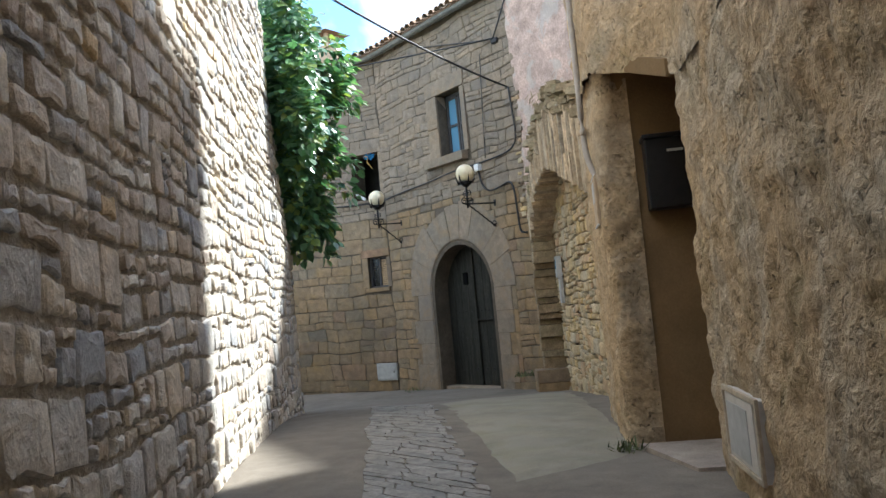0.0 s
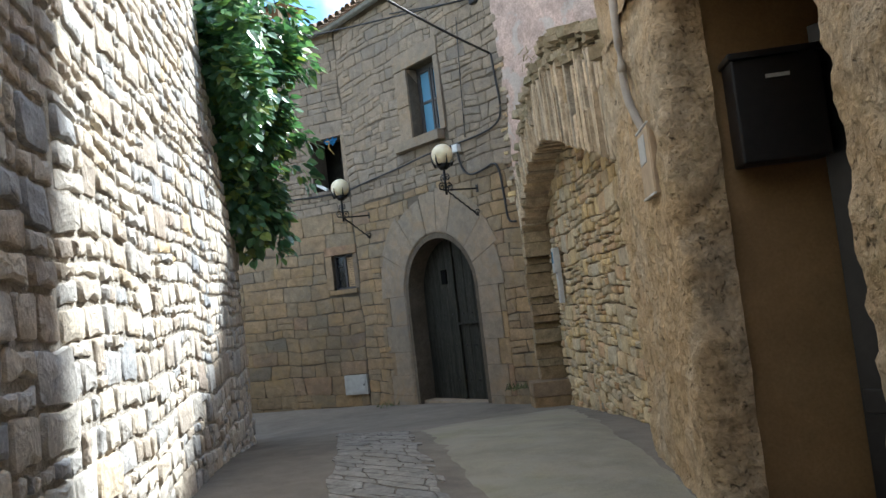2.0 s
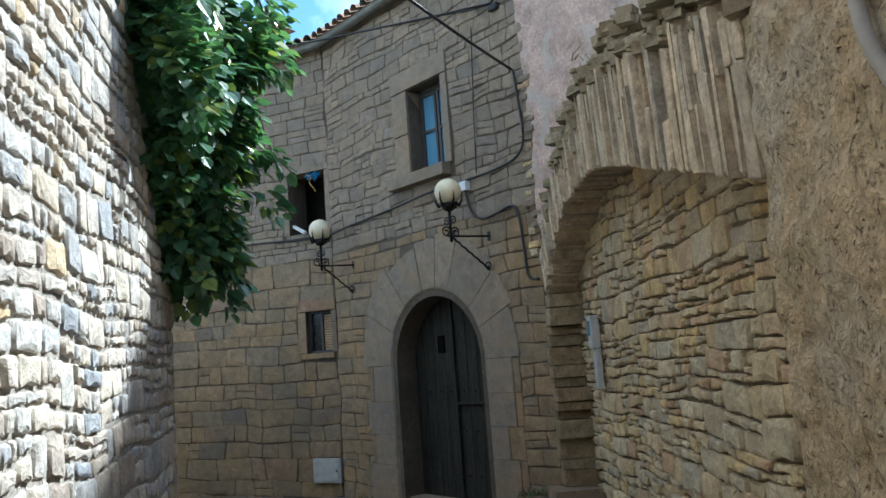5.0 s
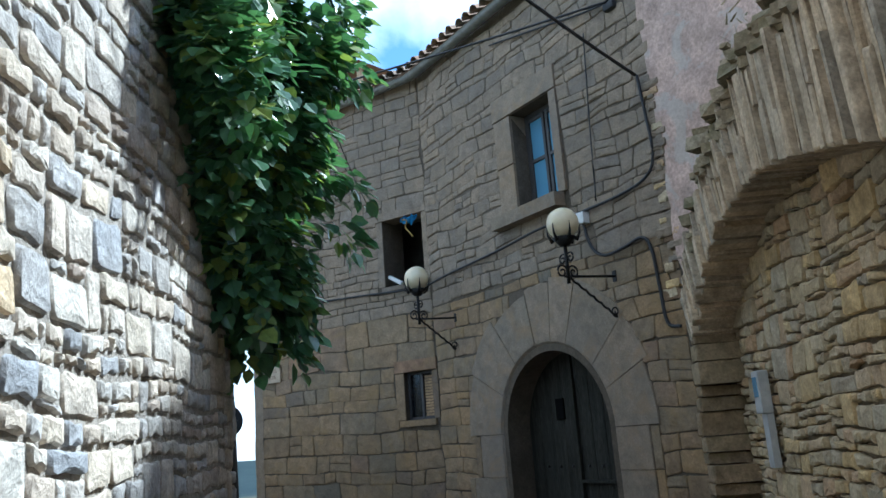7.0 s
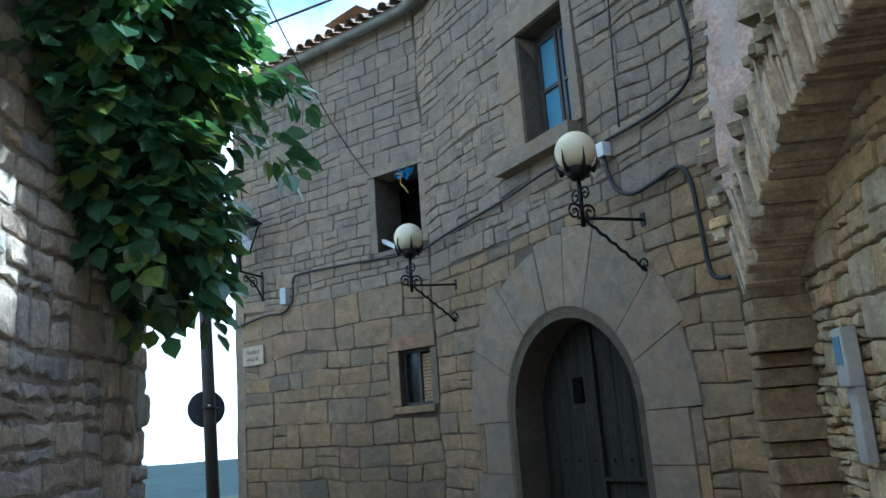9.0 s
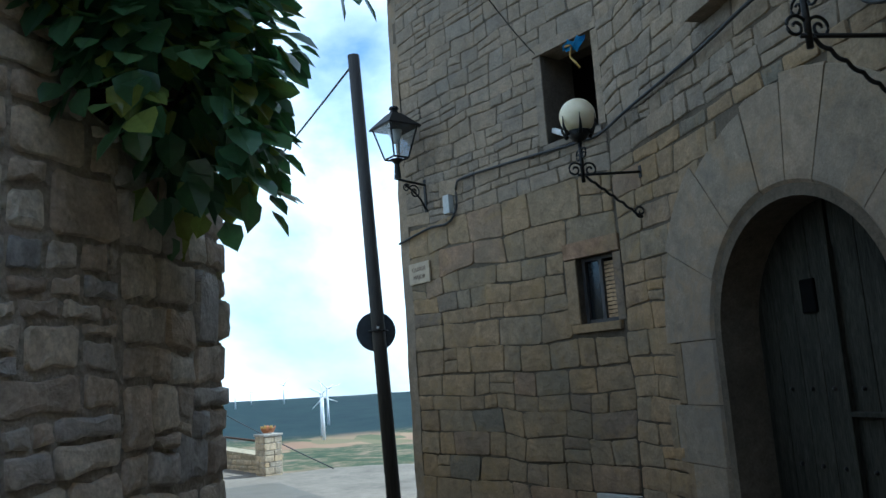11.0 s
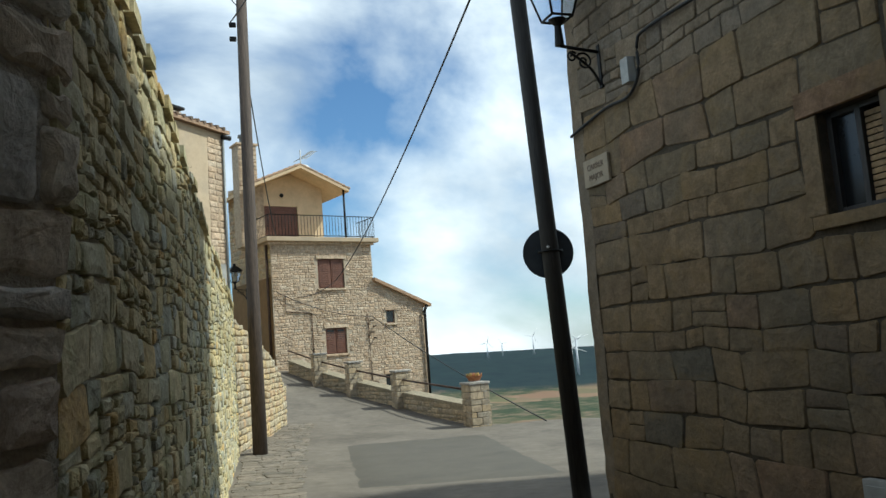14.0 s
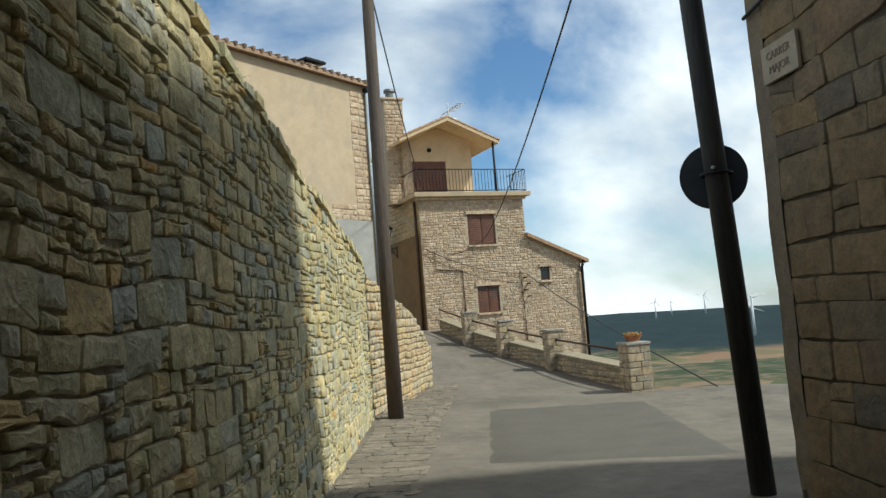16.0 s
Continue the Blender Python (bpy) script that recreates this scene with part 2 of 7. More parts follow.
M_MORTAR_NICHE = plaster("dark_earth_mortar", (0.15, 0.115, 0.072), (0.18, 0.14, 0.088), (0.21, 0.165, 0.105), 0.02)
M_MORTAR_HOUSE = plaster("sandy_mortar", (0.46, 0.375, 0.27), (0.50, 0.41, 0.30), (0.54, 0.44, 0.325), 0.01)
M_STUCCO = crumbly_render("rough_ochre_render", (0.455, 0.33, 0.19), (0.44, 0.365, 0.26), (0.31, 0.25, 0.135))
# Smooth brown render, its colour also darkened for the deep recess's shade.
M_STUCCO_IN = plaster("smooth_ochre_render_shaded", (0.20, 0.125, 0.06), (0.23, 0.145, 0.068), (0.18, 0.125, 0.062), 0.006, 3.0, 60.0, mottle=0.2)
M_PINK = plaster("peeling_pink_render", (0.50, 0.37, 0.30), (0.55, 0.40, 0.32), (0.44, 0.36, 0.30), 0.02, 4.0, 30.0, patches=0.6, patch_colour=(0.42, 0.385, 0.335), mottle=0.45)
M_BEIGE = plaster("beige_house_render", (0.47, 0.36, 0.24), (0.51, 0.395, 0.265), (0.43, 0.345, 0.245), 0.004, 2.0, 25.0, mottle=0.14)
M_YELLOW = plaster("yellow_house_render", (0.66, 0.48, 0.29), (0.70, 0.52, 0.32), (0.62, 0.45, 0.28), 0.004, 3.0, 25.0, mottle=0.15)
M_GREYR = plaster("grey_cement_render", (0.33, 0.32, 0.29), (0.37, 0.355, 0.32), (0.30, 0.29, 0.27), 0.006, 3.0, 30.0, mottle=0.2)
M_CEMENT = plaster("smooth_cement_patch", (0.098, 0.087, 0.07), (0.12, 0.106, 0.084), (0.108, 0.096, 0.077), 0.004, 1.6, 70.0, 0.75, mottle=0.16)
M_ALLEY_CEMENT = plaster("mossy_alley_cement", (0.20, 0.175, 0.12), (0.25, 0.225, 0.17), (0.22, 0.205, 0.125), 0.006, 2.2, 70.0, 0.8, patches=0.3, patch_colour=(0.25, 0.235, 0.20), mottle=0.25)
M_STEP = plaster("pale_step_slab", (0.36, 0.30, 0.25), (0.40, 0.34, 0.28), (0.33, 0.28, 0.24), 0.004, 5.0, 70.0, 0.7)
M_IRON = plain("black_wrought_iron", (0.018, 0.017, 0.016), 0.55, 0.6, 0.3, 40)
M_CABLE = plain("black_cable_rubber", (0.02, 0.02, 0.021), 0.65, 0, 0.25, 30)
M_DOOR = plain("weathered_dark_oak", (0.030, 0.029, 0.022), 0.85, 0, 0.5, 22, 0.004, (6.0, 6.0, 0.5), 0.2)
M_POLE = plain("creosoted_pole_wood", (0.095, 0.068, 0.05), 0.85, 0, 0.4, 18, 0.006, (5.0, 5.0, 0.25))
M_POLE_DARK = plain("dark_tarred_pole_wood", (0.04, 0.035, 0.03), 0.75, 0, 0.35, 18, 0.005, (5.0, 5.0, 0.25))
M_WINDOW_BLUE = plain("dark_window_wood", (0.05, 0.045, 0.042), 0.6, 0, 0.3, 25, 0.002, (4.0, 4.0, 0.6))
M_SHUTTER = plain("brown_shutter_wood", (0.17, 0.07, 0.04), 0.6, 0, 0.25, 20, 0.002)
M_WICKER = plain("pale_slat_blind", (0.40, 0.27, 0.14), 0.8, 0, 0.3, 30, 0.003)
M_GREYBOX = plain("grey_metal_cabinet", (0.42, 0.42, 0.40), 0.55, 0.1, 0.12, 12, 0.001)
M_BEIGEBOX = plain("weathered_meter_cover", (0.50, 0.465, 0.41), 0.55, 0, 0.12, 10, 0.001)
M_WHITEBOX = plain("white_plastic_housing", (0.62, 0.62, 0.60), 0.5, 0, 0.12, 10, 0.001)
M_STUCCO_FRAME = plain("dusty_ochre_frame", (0.46, 0.38, 0.27), 0.8, 0, 0.2, 25, 0.003)
M_COVER = plain("painted_meter_cover", (0.40, 0.30, 0.19), 0.7, 0, 0.15, 8, 0.001)
M_TILE = masonry("weathered_roof_tile", [(0.0, (0.22, 0.14, 0.09)), (0.5, (0.28, 0.18, 0.115)), (1.0, (0.18, 0.14, 0.11))], (0.11, 0.10, 0.085), 0.6)
M_TILE_NEW = masonry("terracotta_ridge_tile", [(0.0, (0.42, 0.26, 0.15)), (0.5, (0.48, 0.31, 0.19)), (1.0, (0.38, 0.25, 0.16))], (0.3, 0.22, 0.15), 0.3)
M_GUTTER = plain("grey_zinc_gutter", (0.20, 0.21, 0.20), 0.55, 0.5, 0.2, 9, 0.001)
M_SIGN = plain("grey_sign_back", (0.05, 0.055, 0.06), 0.6, 0.5, 0.15, 9, 0.001)
M_RUST = plain("rusty_rail_iron", (0.10, 0.06, 0.04), 0.75, 0.4, 0.4, 30, 0.002)
M_MAIL = plain("black_letterbox_paint", (0.012, 0.012, 0.013), 0.4, 0.3, 0.2, 20, 0.0006)
M_CREAM = plain("cream_nameplate", (0.37, 0.295, 0.20), 0.6, 0, 0.12, 12, 0.001)
M_LETTER = plain("faded_brown_letters", (0.22, 0.16, 0.11), 0.7, 0, 0.1, 12, 0.0005)
M_PIPE = plain("grey_plastic_pipe", (0.40, 0.36, 0.31), 0.55, 0, 0.15, 10, 0.0006)
M_BLUE = plain("blue_cloth", (0.03, 0.20, 0.42), 0.85, 0, 0.2, 20, 0.002)
M_ROPE = plain("yellow_rope", (0.42, 0.27, 0.07), 0.9, 0, 0.3, 40, 0.003)
# Near-black colour stands for the shade inside the peephole.
M_VOID = plain("black_opening_shade", (0.004, 0.004, 0.004), 0.95, 0, 0.2, 20, 0.001, None, 0.05)
# Dark colour stands for the shade of unlit rooms.
M_DARK = plain("painted_room_shade", (0.05, 0.045, 0.04), 0.95, 0, 0.2, 8, 0.002)
M_BARK = plain("grey_brown_bark", (0.10, 0.08, 0.06), 0.95, 0, 0.4, 16, 0.012)
M_TURBINE = plain("white_turbine_paint", (0.80, 0.80, 0.80), 0.4, 0, 0.04, 1, 0.001)
M_POT = plain("terracotta_planter", (0.38, 0.16, 0.07), 0.85, 0, 0.3, 20, 0.004)
M_STRAW = plain("dry_straw_grass", (0.30, 0.24, 0.13), 0.9, 0, 0.3, 30, 0.002)
M_WEED = plain("dry_green_weed", (0.10, 0.12, 0.04), 0.8, 0, 0.35, 30, 0.002)


def glass(name, colour=(0.9, 0.95, 1.0), rough=0.03):
    m, nt, bsdf, nodes, link = material(name)
    bsdf.inputs["Base Color"].default_value = (*colour, 1)
    bsdf.inputs["Roughness"].default_value = rough
    bsdf.inputs["Transmission Weight"].default_value = 1.0
    bsdf.inputs["IOR"].default_value = 1.45
    return m


M_GLASS = glass("lantern_glass")


def opal(name):
    m, nt, bsdf, nodes, link = material(name)
    geo = nodes.new("ShaderNodeNewGeometry")
    f = noise_node(nodes, link, geo.outputs["Position"], 6, 4)
    link(ramp_node(nodes, link, f, [(0.3, (0.66, 0.57, 0.37)), (0.7, (0.80, 0.71, 0.50))]), bsdf.inputs["Base Color"])
    bsdf.inputs["Roughness"].default_value = 0.3
    bsdf.inputs["Subsurface Weight"].default_value = 0.3
    bsdf.inputs["Subsurface Radius"].default_value = (0.1, 0.09, 0.07)
    return m


M_OPAL = opal("opal_lamp_glass")


def pane_material():
    m, nt, bsdf, nodes, link = material("sky_blue_window_pane")
    # Blue base colour stands in for sky mirrored in the glass.
    bsdf.inputs["Base Color"].default_value = (0.12, 0.26, 0.38, 1)
    bsdf.inputs["Roughness"].default_value = 0.06
    bsdf.inputs["Specular IOR Level"].default_value = 1.0
    geo = nodes.new("ShaderNodeNewGeometry")
    f = noise_node(nodes, link, geo.outputs["Position"], 5, 3)
    link(bump_node(nodes, link, f, 0.25, 0.01), bsdf.inputs["Normal"])
    return m


M_PANE = pane_material()
M_PANE_DARK = plain("opaque_dark_pane", (0.015, 0.016, 0.017), 0.2, 0, 0.2, 10, 0.0005)


def leaf_material(name, stops):
    m, nt, bsdf, nodes, link = material(name)
    geo = nodes.new("ShaderNodeNewGeometry")
    col = ramp_node(nodes, link, geo.outputs["Random Per Island"], stops)
    f = noise_node(nodes, link, geo.outputs["Position"], 30, 3)
    col = mix_node(nodes, link, col, ramp_node(nodes, link, f, [(0.3, grey(0.75)), (0.7, grey(1.2))]), 0.6, "MULTIPLY")
    link(col, bsdf.inputs["Base Color"])
    bsdf.inputs["Roughness"].default_value = 0.30
    bsdf.inputs["Specular IOR Level"].default_value = 1.0
    tr = nodes.new("ShaderNodeBsdfTranslucent")
    link(mix_node(nodes, link, col, (1.3, 1.5, 0.5), 0.6, "MULTIPLY"), tr.inputs["Color"])
    sh = nodes.new("ShaderNodeMixShader")
    sh.inputs["Fac"].default_value = 0.32
    link(bsdf.outputs[0], sh.inputs[1])
    link(tr.outputs[0], sh.inputs[2])
    link(sh.outputs[0], nodes["Material Output"].inputs["Surface"])
    return m


# Leaf tones are blued and lifted for sky sheen, beside the real gloss.
M_LEAF = leaf_material("glossy_green_leaf", [(0.0, (0.065, 0.15, 0.085)), (0.45, (0.10, 0.215, 0.115)), (0.75, (0.135, 0.26, 0.12)), (0.9, (0.22, 0.30, 0.075)), (1.0, (0.30, 0.36, 0.09))])


def ground_material():
    """Street concrete close by; scrub, fields and dark, haze-tinted woods by height far below."""
    m, nt, bsdf, nodes, link = material("village_ground_and_far_land")
    geo = nodes.new("ShaderNodeNewGeometry")
    pos = geo.outputs["Position"]
    sep = nodes.new("ShaderNodeSeparateXYZ")
    link(pos, sep.inputs[0])
    big = noise_node(nodes, link, pos, 0.7, 6, 0.6, 0.5)
    mid = noise_node(nodes, link, pos, 5.0, 7, 0.62, 0.3)
    fine = noise_node(nodes, link, pos, 75.0, 6, 0.6)
    street = ramp_node(nodes, link, big, [(0.3, (0.132, 0.114, 0.092)), (0.5, (0.178, 0.154, 0.124)), (0.72, (0.218, 0.188, 0.15))])
    street = mix_node(nodes, link, street, ramp_node(nodes, link, mid, [(0.3, grey(0.75)), (0.7, grey(1.15))]), 0.7, "MULTIPLY")
    street = mix_node(nodes, link, street, ramp_node(nodes, link, fine, [(0.3, grey(0.75)), (0.7, grey(1.15))]), 0.7, "MULTIPLY")
    mp = nodes.new("ShaderNodeMapping")
    mp.inputs["Scale"].default_value = (0.013, 0.03, 0.0)
    link(pos, mp.inputs["Vector"])
    vor = nodes.new("ShaderNodeTexVoronoi")
    vor.inputs["Scale"].default_value = 1.0
    link(mp.outputs["Vector"], vor.inputs["Vector"])
    vs = nodes.new("ShaderNodeSeparateColor")
    link(vor.outputs["Color"], vs.inputs[0])
    fields = ramp_node(nodes, link, vs.outputs[0], [(0.0, (0.20, 0.12, 0.075)), (0.3, (0.24, 0.165, 0.10)), (0.5, (0.07, 0.085, 0.04)), (0.7, (0.23, 0.145, 0.095)), (1.0, (0.13, 0.12, 0.06))])
    shrub = noise_node(nodes, link, pos, 0.035, 9, 0.75, 0.5)
    scrub = ramp_node(nodes, link, shrub, [(0.38, (0.025, 0.042, 0.02)), (0.5, (0.06, 0.07, 0.035)), (0.62, (0.20, 0.14, 0.095))])
    far = mix_node(nodes, link, fields, scrub, ramp_node(nodes, link, noise_node(nodes, link, pos, 0.0045, 5, 0.6), [(0.44, grey(0.0)), (0.5, grey(1.0))]))
    # Blue in the wood tones stands for the haze of distance.
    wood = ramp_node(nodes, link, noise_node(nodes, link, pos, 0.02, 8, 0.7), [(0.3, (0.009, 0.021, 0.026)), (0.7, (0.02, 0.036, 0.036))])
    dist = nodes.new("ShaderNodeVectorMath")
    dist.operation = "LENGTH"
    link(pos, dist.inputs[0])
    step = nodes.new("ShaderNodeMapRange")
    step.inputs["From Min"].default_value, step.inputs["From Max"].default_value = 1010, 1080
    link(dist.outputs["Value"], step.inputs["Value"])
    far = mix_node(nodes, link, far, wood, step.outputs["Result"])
    low = nodes.new("ShaderNodeMapRange")
    low.inputs["From Min"].default_value, low.inputs["From Max"].default_value = -1.2, -2.2
    link(sep.outputs["Z"], low.inputs["Value"])
    col = mix_node(nodes, link, street, far, low.outputs["Result"])
    link(col, bsdf.inputs["Base Color"])
    bsdf.inputs["Roughness"].default_value = 0.9
    bsdf.inputs["Specular IOR Level"].default_value = 0.12
    n1 = bump_node(nodes, link, mid, 0.5, 0.012)
    link(bump_node(nodes, link, fine, 0.6, 0.004, n1), bsdf.inputs["Normal"])
    return m


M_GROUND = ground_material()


# ---- geometry helpers ----
def mesh_object(name, verts, faces, mat, parent=None, smooth=False):
    me = bpy.data.meshes.new(name)
    me.from_pydata([tuple(v) for v in verts], [], faces)
    me.materials.append(mat)
    if smooth == "edges":
        me.polygons.foreach_set("use_smooth", [len(f) == 4 for f in faces])
    elif smooth:
        me.polygons.foreach_set("use_smooth", [True] * len(me.polygons))
    me.update()
    ob = new(name, me)
    if parent is not None:
        ob.parent = parent
    return ob


def part(name, bm, mat, parent=None, label="", smooth=False):
    me = bpy.data.meshes.new(name)
    bmesh.ops.recalc_face_normals(bm, faces=bm.faces)
    bm.to_mesh(me)
    bm.free()
    me.materials.append(mat)
    if smooth:
        me.polygons.foreach_set("use_smooth", [True] * len(me.polygons))
    ob = new(name, me)
    if parent is not None:
        ob.parent = parent
    if label:
        tagged(ob, label)
    return ob


def empty(name, m=None):
    ob = new(name)
    ob.empty_display_size = 0.2
    if m is not None:
        ob.matrix_world = m
    return ob


def bm_box(bm, cx, cy, cz, sx, sy, sz, bevel=0.0, m=None):
    r = bmesh.ops.create_cube(bm, size=1.0, matrix=(m or Matrix.Identity(4)) @ Matrix.Translation((cx, cy, cz)) @ Matrix.Diagonal((sx, sy, sz, 1)))
    if bevel:
        edges = list({e for v in r["verts"] for e in v.link_edges})
        bmesh.ops.bevel(bm, geom=edges, offset=bevel, segments=2, affect="EDGES", profile=0.6)
    return bm


def box(cx, cy, cz, sx, sy, sz, bevel=0.0, m=None):
    return bm_box(bmesh.new(), cx, cy, cz, sx, sy, sz, bevel, m)


def tube_data(points, radius, sides=8, taper=None):
    pts = [Vector(p) for p in points]
    verts, faces = [], []
    up = Vector((0, 0, 1))
    for i, p in enumerate(pts):
        d = (pts[min(i + 1, len(pts) - 1)] - pts[max(i - 1, 0)]).normalized()
        a = d.cross(up)
        if a.length < 0.05:
            a = d.cross(Vector((1, 0, 0)))
        a.normalize()
        b = d.cross(a)
        r = radius if taper is None else radius + (taper - radius) * i / (len(pts) - 1)
        for k in range(sides):
            t = 2 * math.pi * k / sides
            verts.append(p + (a * math.cos(t) + b * math.sin(t)) * r)
    for i in range(len(pts) - 1):
        for k in range(sides):
            faces.append((i * sides + k, i * sides + (k + 1) % sides, (i + 1) * sides + (k + 1) % sides, (i + 1) * sides + k))
    faces.append(tuple(range(sides - 1, -1, -1)))
    faces.append(tuple((len(pts) - 1) * sides + k for k in range(sides)))
    return verts, faces


def tube(name, points, radius, mat, parent=None, sides=8, taper=None):
    v, f = tube_data(points, radius, sides, taper)
    return mesh_object(name, v, f, mat, parent, True)


def smooth_path(points, n=6):
    pts = [Vector(p) for p in points]
    out = []
    for i in range(len(pts) - 1):
        p0, p1, p2, p3 = pts[max(i - 1, 0)], pts[i], pts[i + 1], pts[min(i + 2, len(pts) - 1)]
        for k in range(n):
            t = k / n
            out.append(0.5 * ((2 * p1) + (p2 - p0) * t + (2 * p0 - 5 * p1 + 4 * p2 - p3) * t * t + (3 * p1 - p0 - 3 * p2 + p3) * t ** 3))
    out.append(pts[-1])
    return out


def hang(a, b, sag, n=16):
    a, b = Vector(a), Vector(b)
    return [a.lerp(b, i / n) - Vector((0, 0, sag * 4 * (i / n) * (1 - i / n))) for i in range(n + 1)]


class Plane:
    """An upright wall plane: u along it from a to b, v is the height, w points out to the street side given."""

    def __init__(self, a, b, street):
        self.a = Vector((*a, 0))
        self.d = (Vector((*b, 0)) - self.a).normalized()
        self.length = (Vector((*b, 0)) - self.a).length
        n = Vector((self.d.y, -self.d.x, 0))
        self.n = n if n.dot(Vector((*street, 0)) - self.a) > 0 else -n

    def at(self, u, v, w=0.0):
        return self.a + self.d * u + Vector((0, 0, v)) + self.n * w

    def matrix(self, u, v, w=0.0):
        """x along the wall, y out of it, z up."""
        m = Matrix.Identity(4)
        m.col[0][:3], m.col[1][:3], m.col[2][:3], m.col[3][:3] = self.d, self.n, (0, 0, 1), self.at(u, v, w)
        return m

    def u(self, x, y):
        return (Vector((x, y, 0)) - self.a).dot(self.d)


def prism(verts, faces, plane, quad, w0, w1):
    """A block whose face is the quad of (u, v) corners, from depth w0 to w1."""
    k = len(verts)
    n = len(quad)
    verts += [plane.at(u, v, w1) for u, v in quad] + [plane.at(u, v, w0) for u, v in quad]
    faces.append(tuple(k + i for i in range(n)))
    faces.append(tuple(k + 2 * n - 1 - i for i in range(n)))
    for i in range(n):
        j = (i + 1) % n
        faces.append((k + j, k + i, k + n + i, k + n + j))


def wall_core(name, plane, u0, u1, v0, top, thick, mat, rects=(), arch=None, cuts=()):
    """A solid wall from depth -thick to 0. rects: openings (ua, ub, va, vb); arch: (centre u, half width, spring v, foot v)."""
    us = {u0, u1, *cuts}
    for ua, ub, va, vb in rects:
        us |= {ua, ub}
    if arch:
        cu, r, vs, vf = arch
        us |= {cu + r * math.cos(math.pi * k / 24) for k in range(25)}
    us = sorted(u for u in us if u0 - 1e-6 <= u <= u1 + 1e-6)
    verts, faces = [], []
    for a, b in zip(us, us[1:]):
        if b - a < 1e-4:
            continue
        mid = (a + b) / 2
        holes = [(va, va, vb, vb) for ua, ub, va, vb in rects if ua < mid < ub]
        if arch and abs(mid - cu) < r:
            ha, hb = (vs + math.sqrt(max(r * r - (x - cu) ** 2, 0)) for x in (a, b))
            holes.append((vf, vf, ha, hb))
        holes.sort()
        la = lb = v0
        for ba, bb, ta, tb in holes:
            if ba > la + 1e-4:
                prism(verts, faces, plane, [(a, la), (b, lb), (b, bb), (a, ba)], -thick, 0)
            la, lb = ta, tb
        prism(verts, faces, plane, [(a, la), (b, lb), (b, top(b)), (a, top(a))], -thick, 0)
    return mesh_object(name, verts, faces, mat)


def stone_data(plane, quad, rnd, gap, depth, bevel, bulge, rough):
    """One stone: an uneven outline, a worn edge and a broken, slightly hollowed or domed face."""
    c = [Vector(q) for q in quad]
    wide = (c[1] - c[0]).length >= (c[3] - c[0]).length
    mid = sum(c, Vector((0, 0))) / 4
    size = min((c[1] - c[0]).length, (c[3] - c[0]).length)
    out = []
    for i in range(4):
        a, b = c[i], c[(i + 1) % 4]
        cut = 0.04 + 0.16 * rough
        out.append(a.lerp(b, cut * rnd.uniform(0.4, 1.2)))
        if (i % 2 == 0) == wide:
            m = a.lerp(b, rnd.uniform(0.35, 0.65))
            out.append(m + (m - mid).normalized() * size * rough * rnd.uniform(-0.10, 0.05))
        out.append(b.lerp(a, cut * rnd.uniform(0.4, 1.2)))
    n = len(out)
    d = depth * rnd.uniform(0.45, 1.35)
    tu, tv = rnd.uniform(-0.10, 0.10) * rough, rnd.uniform(-0.14, 0.08) * rough
    bev = min(bevel, size * 0.2)
    base, rim, face = [], [], []
    for p in out:
        way = p - mid
        ln = max(way.length, 1e-4)
        q = mid + way * max(0.5, 1 - (gap + rough * size * rnd.uniform(-0.03, 0.06)) / ln)
        base.append(plane.at(q.x, q.y, -0.012))
        e = mid + (q - mid) * max(0.4, 1 - bev * rnd.uniform(0.5, 1.3) / max((q - mid).length, 1e-4))
        for ring, k, h in ((rim, 1.0, 0.9), (face, rnd.uniform(0.45, 0.68), 1.0)):
            dd = (e - mid) * k
            ring.append(plane.at(mid.x + dd.x, mid.y + dd.y, max(0.004, d * h + tu * dd.x + tv * dd.y + rnd.uniform(-0.16, 0.16) * rough * depth + (bulge if k < 1 else 0))))
    verts = base + rim + face + [plane.at(mid.x, mid.y, d + bulge * rnd.uniform(0.4, 1.4))]
    faces = []
    for i in range(n):
        j = (i + 1) % n
        faces += [(i, j, n + j, n + i), (n + i, n + j, 2 * n + i), (n + j, 2 * n + j, 2 * n + i), (2 * n + i, 2 * n + j, 3 * n)]
    return verts, faces


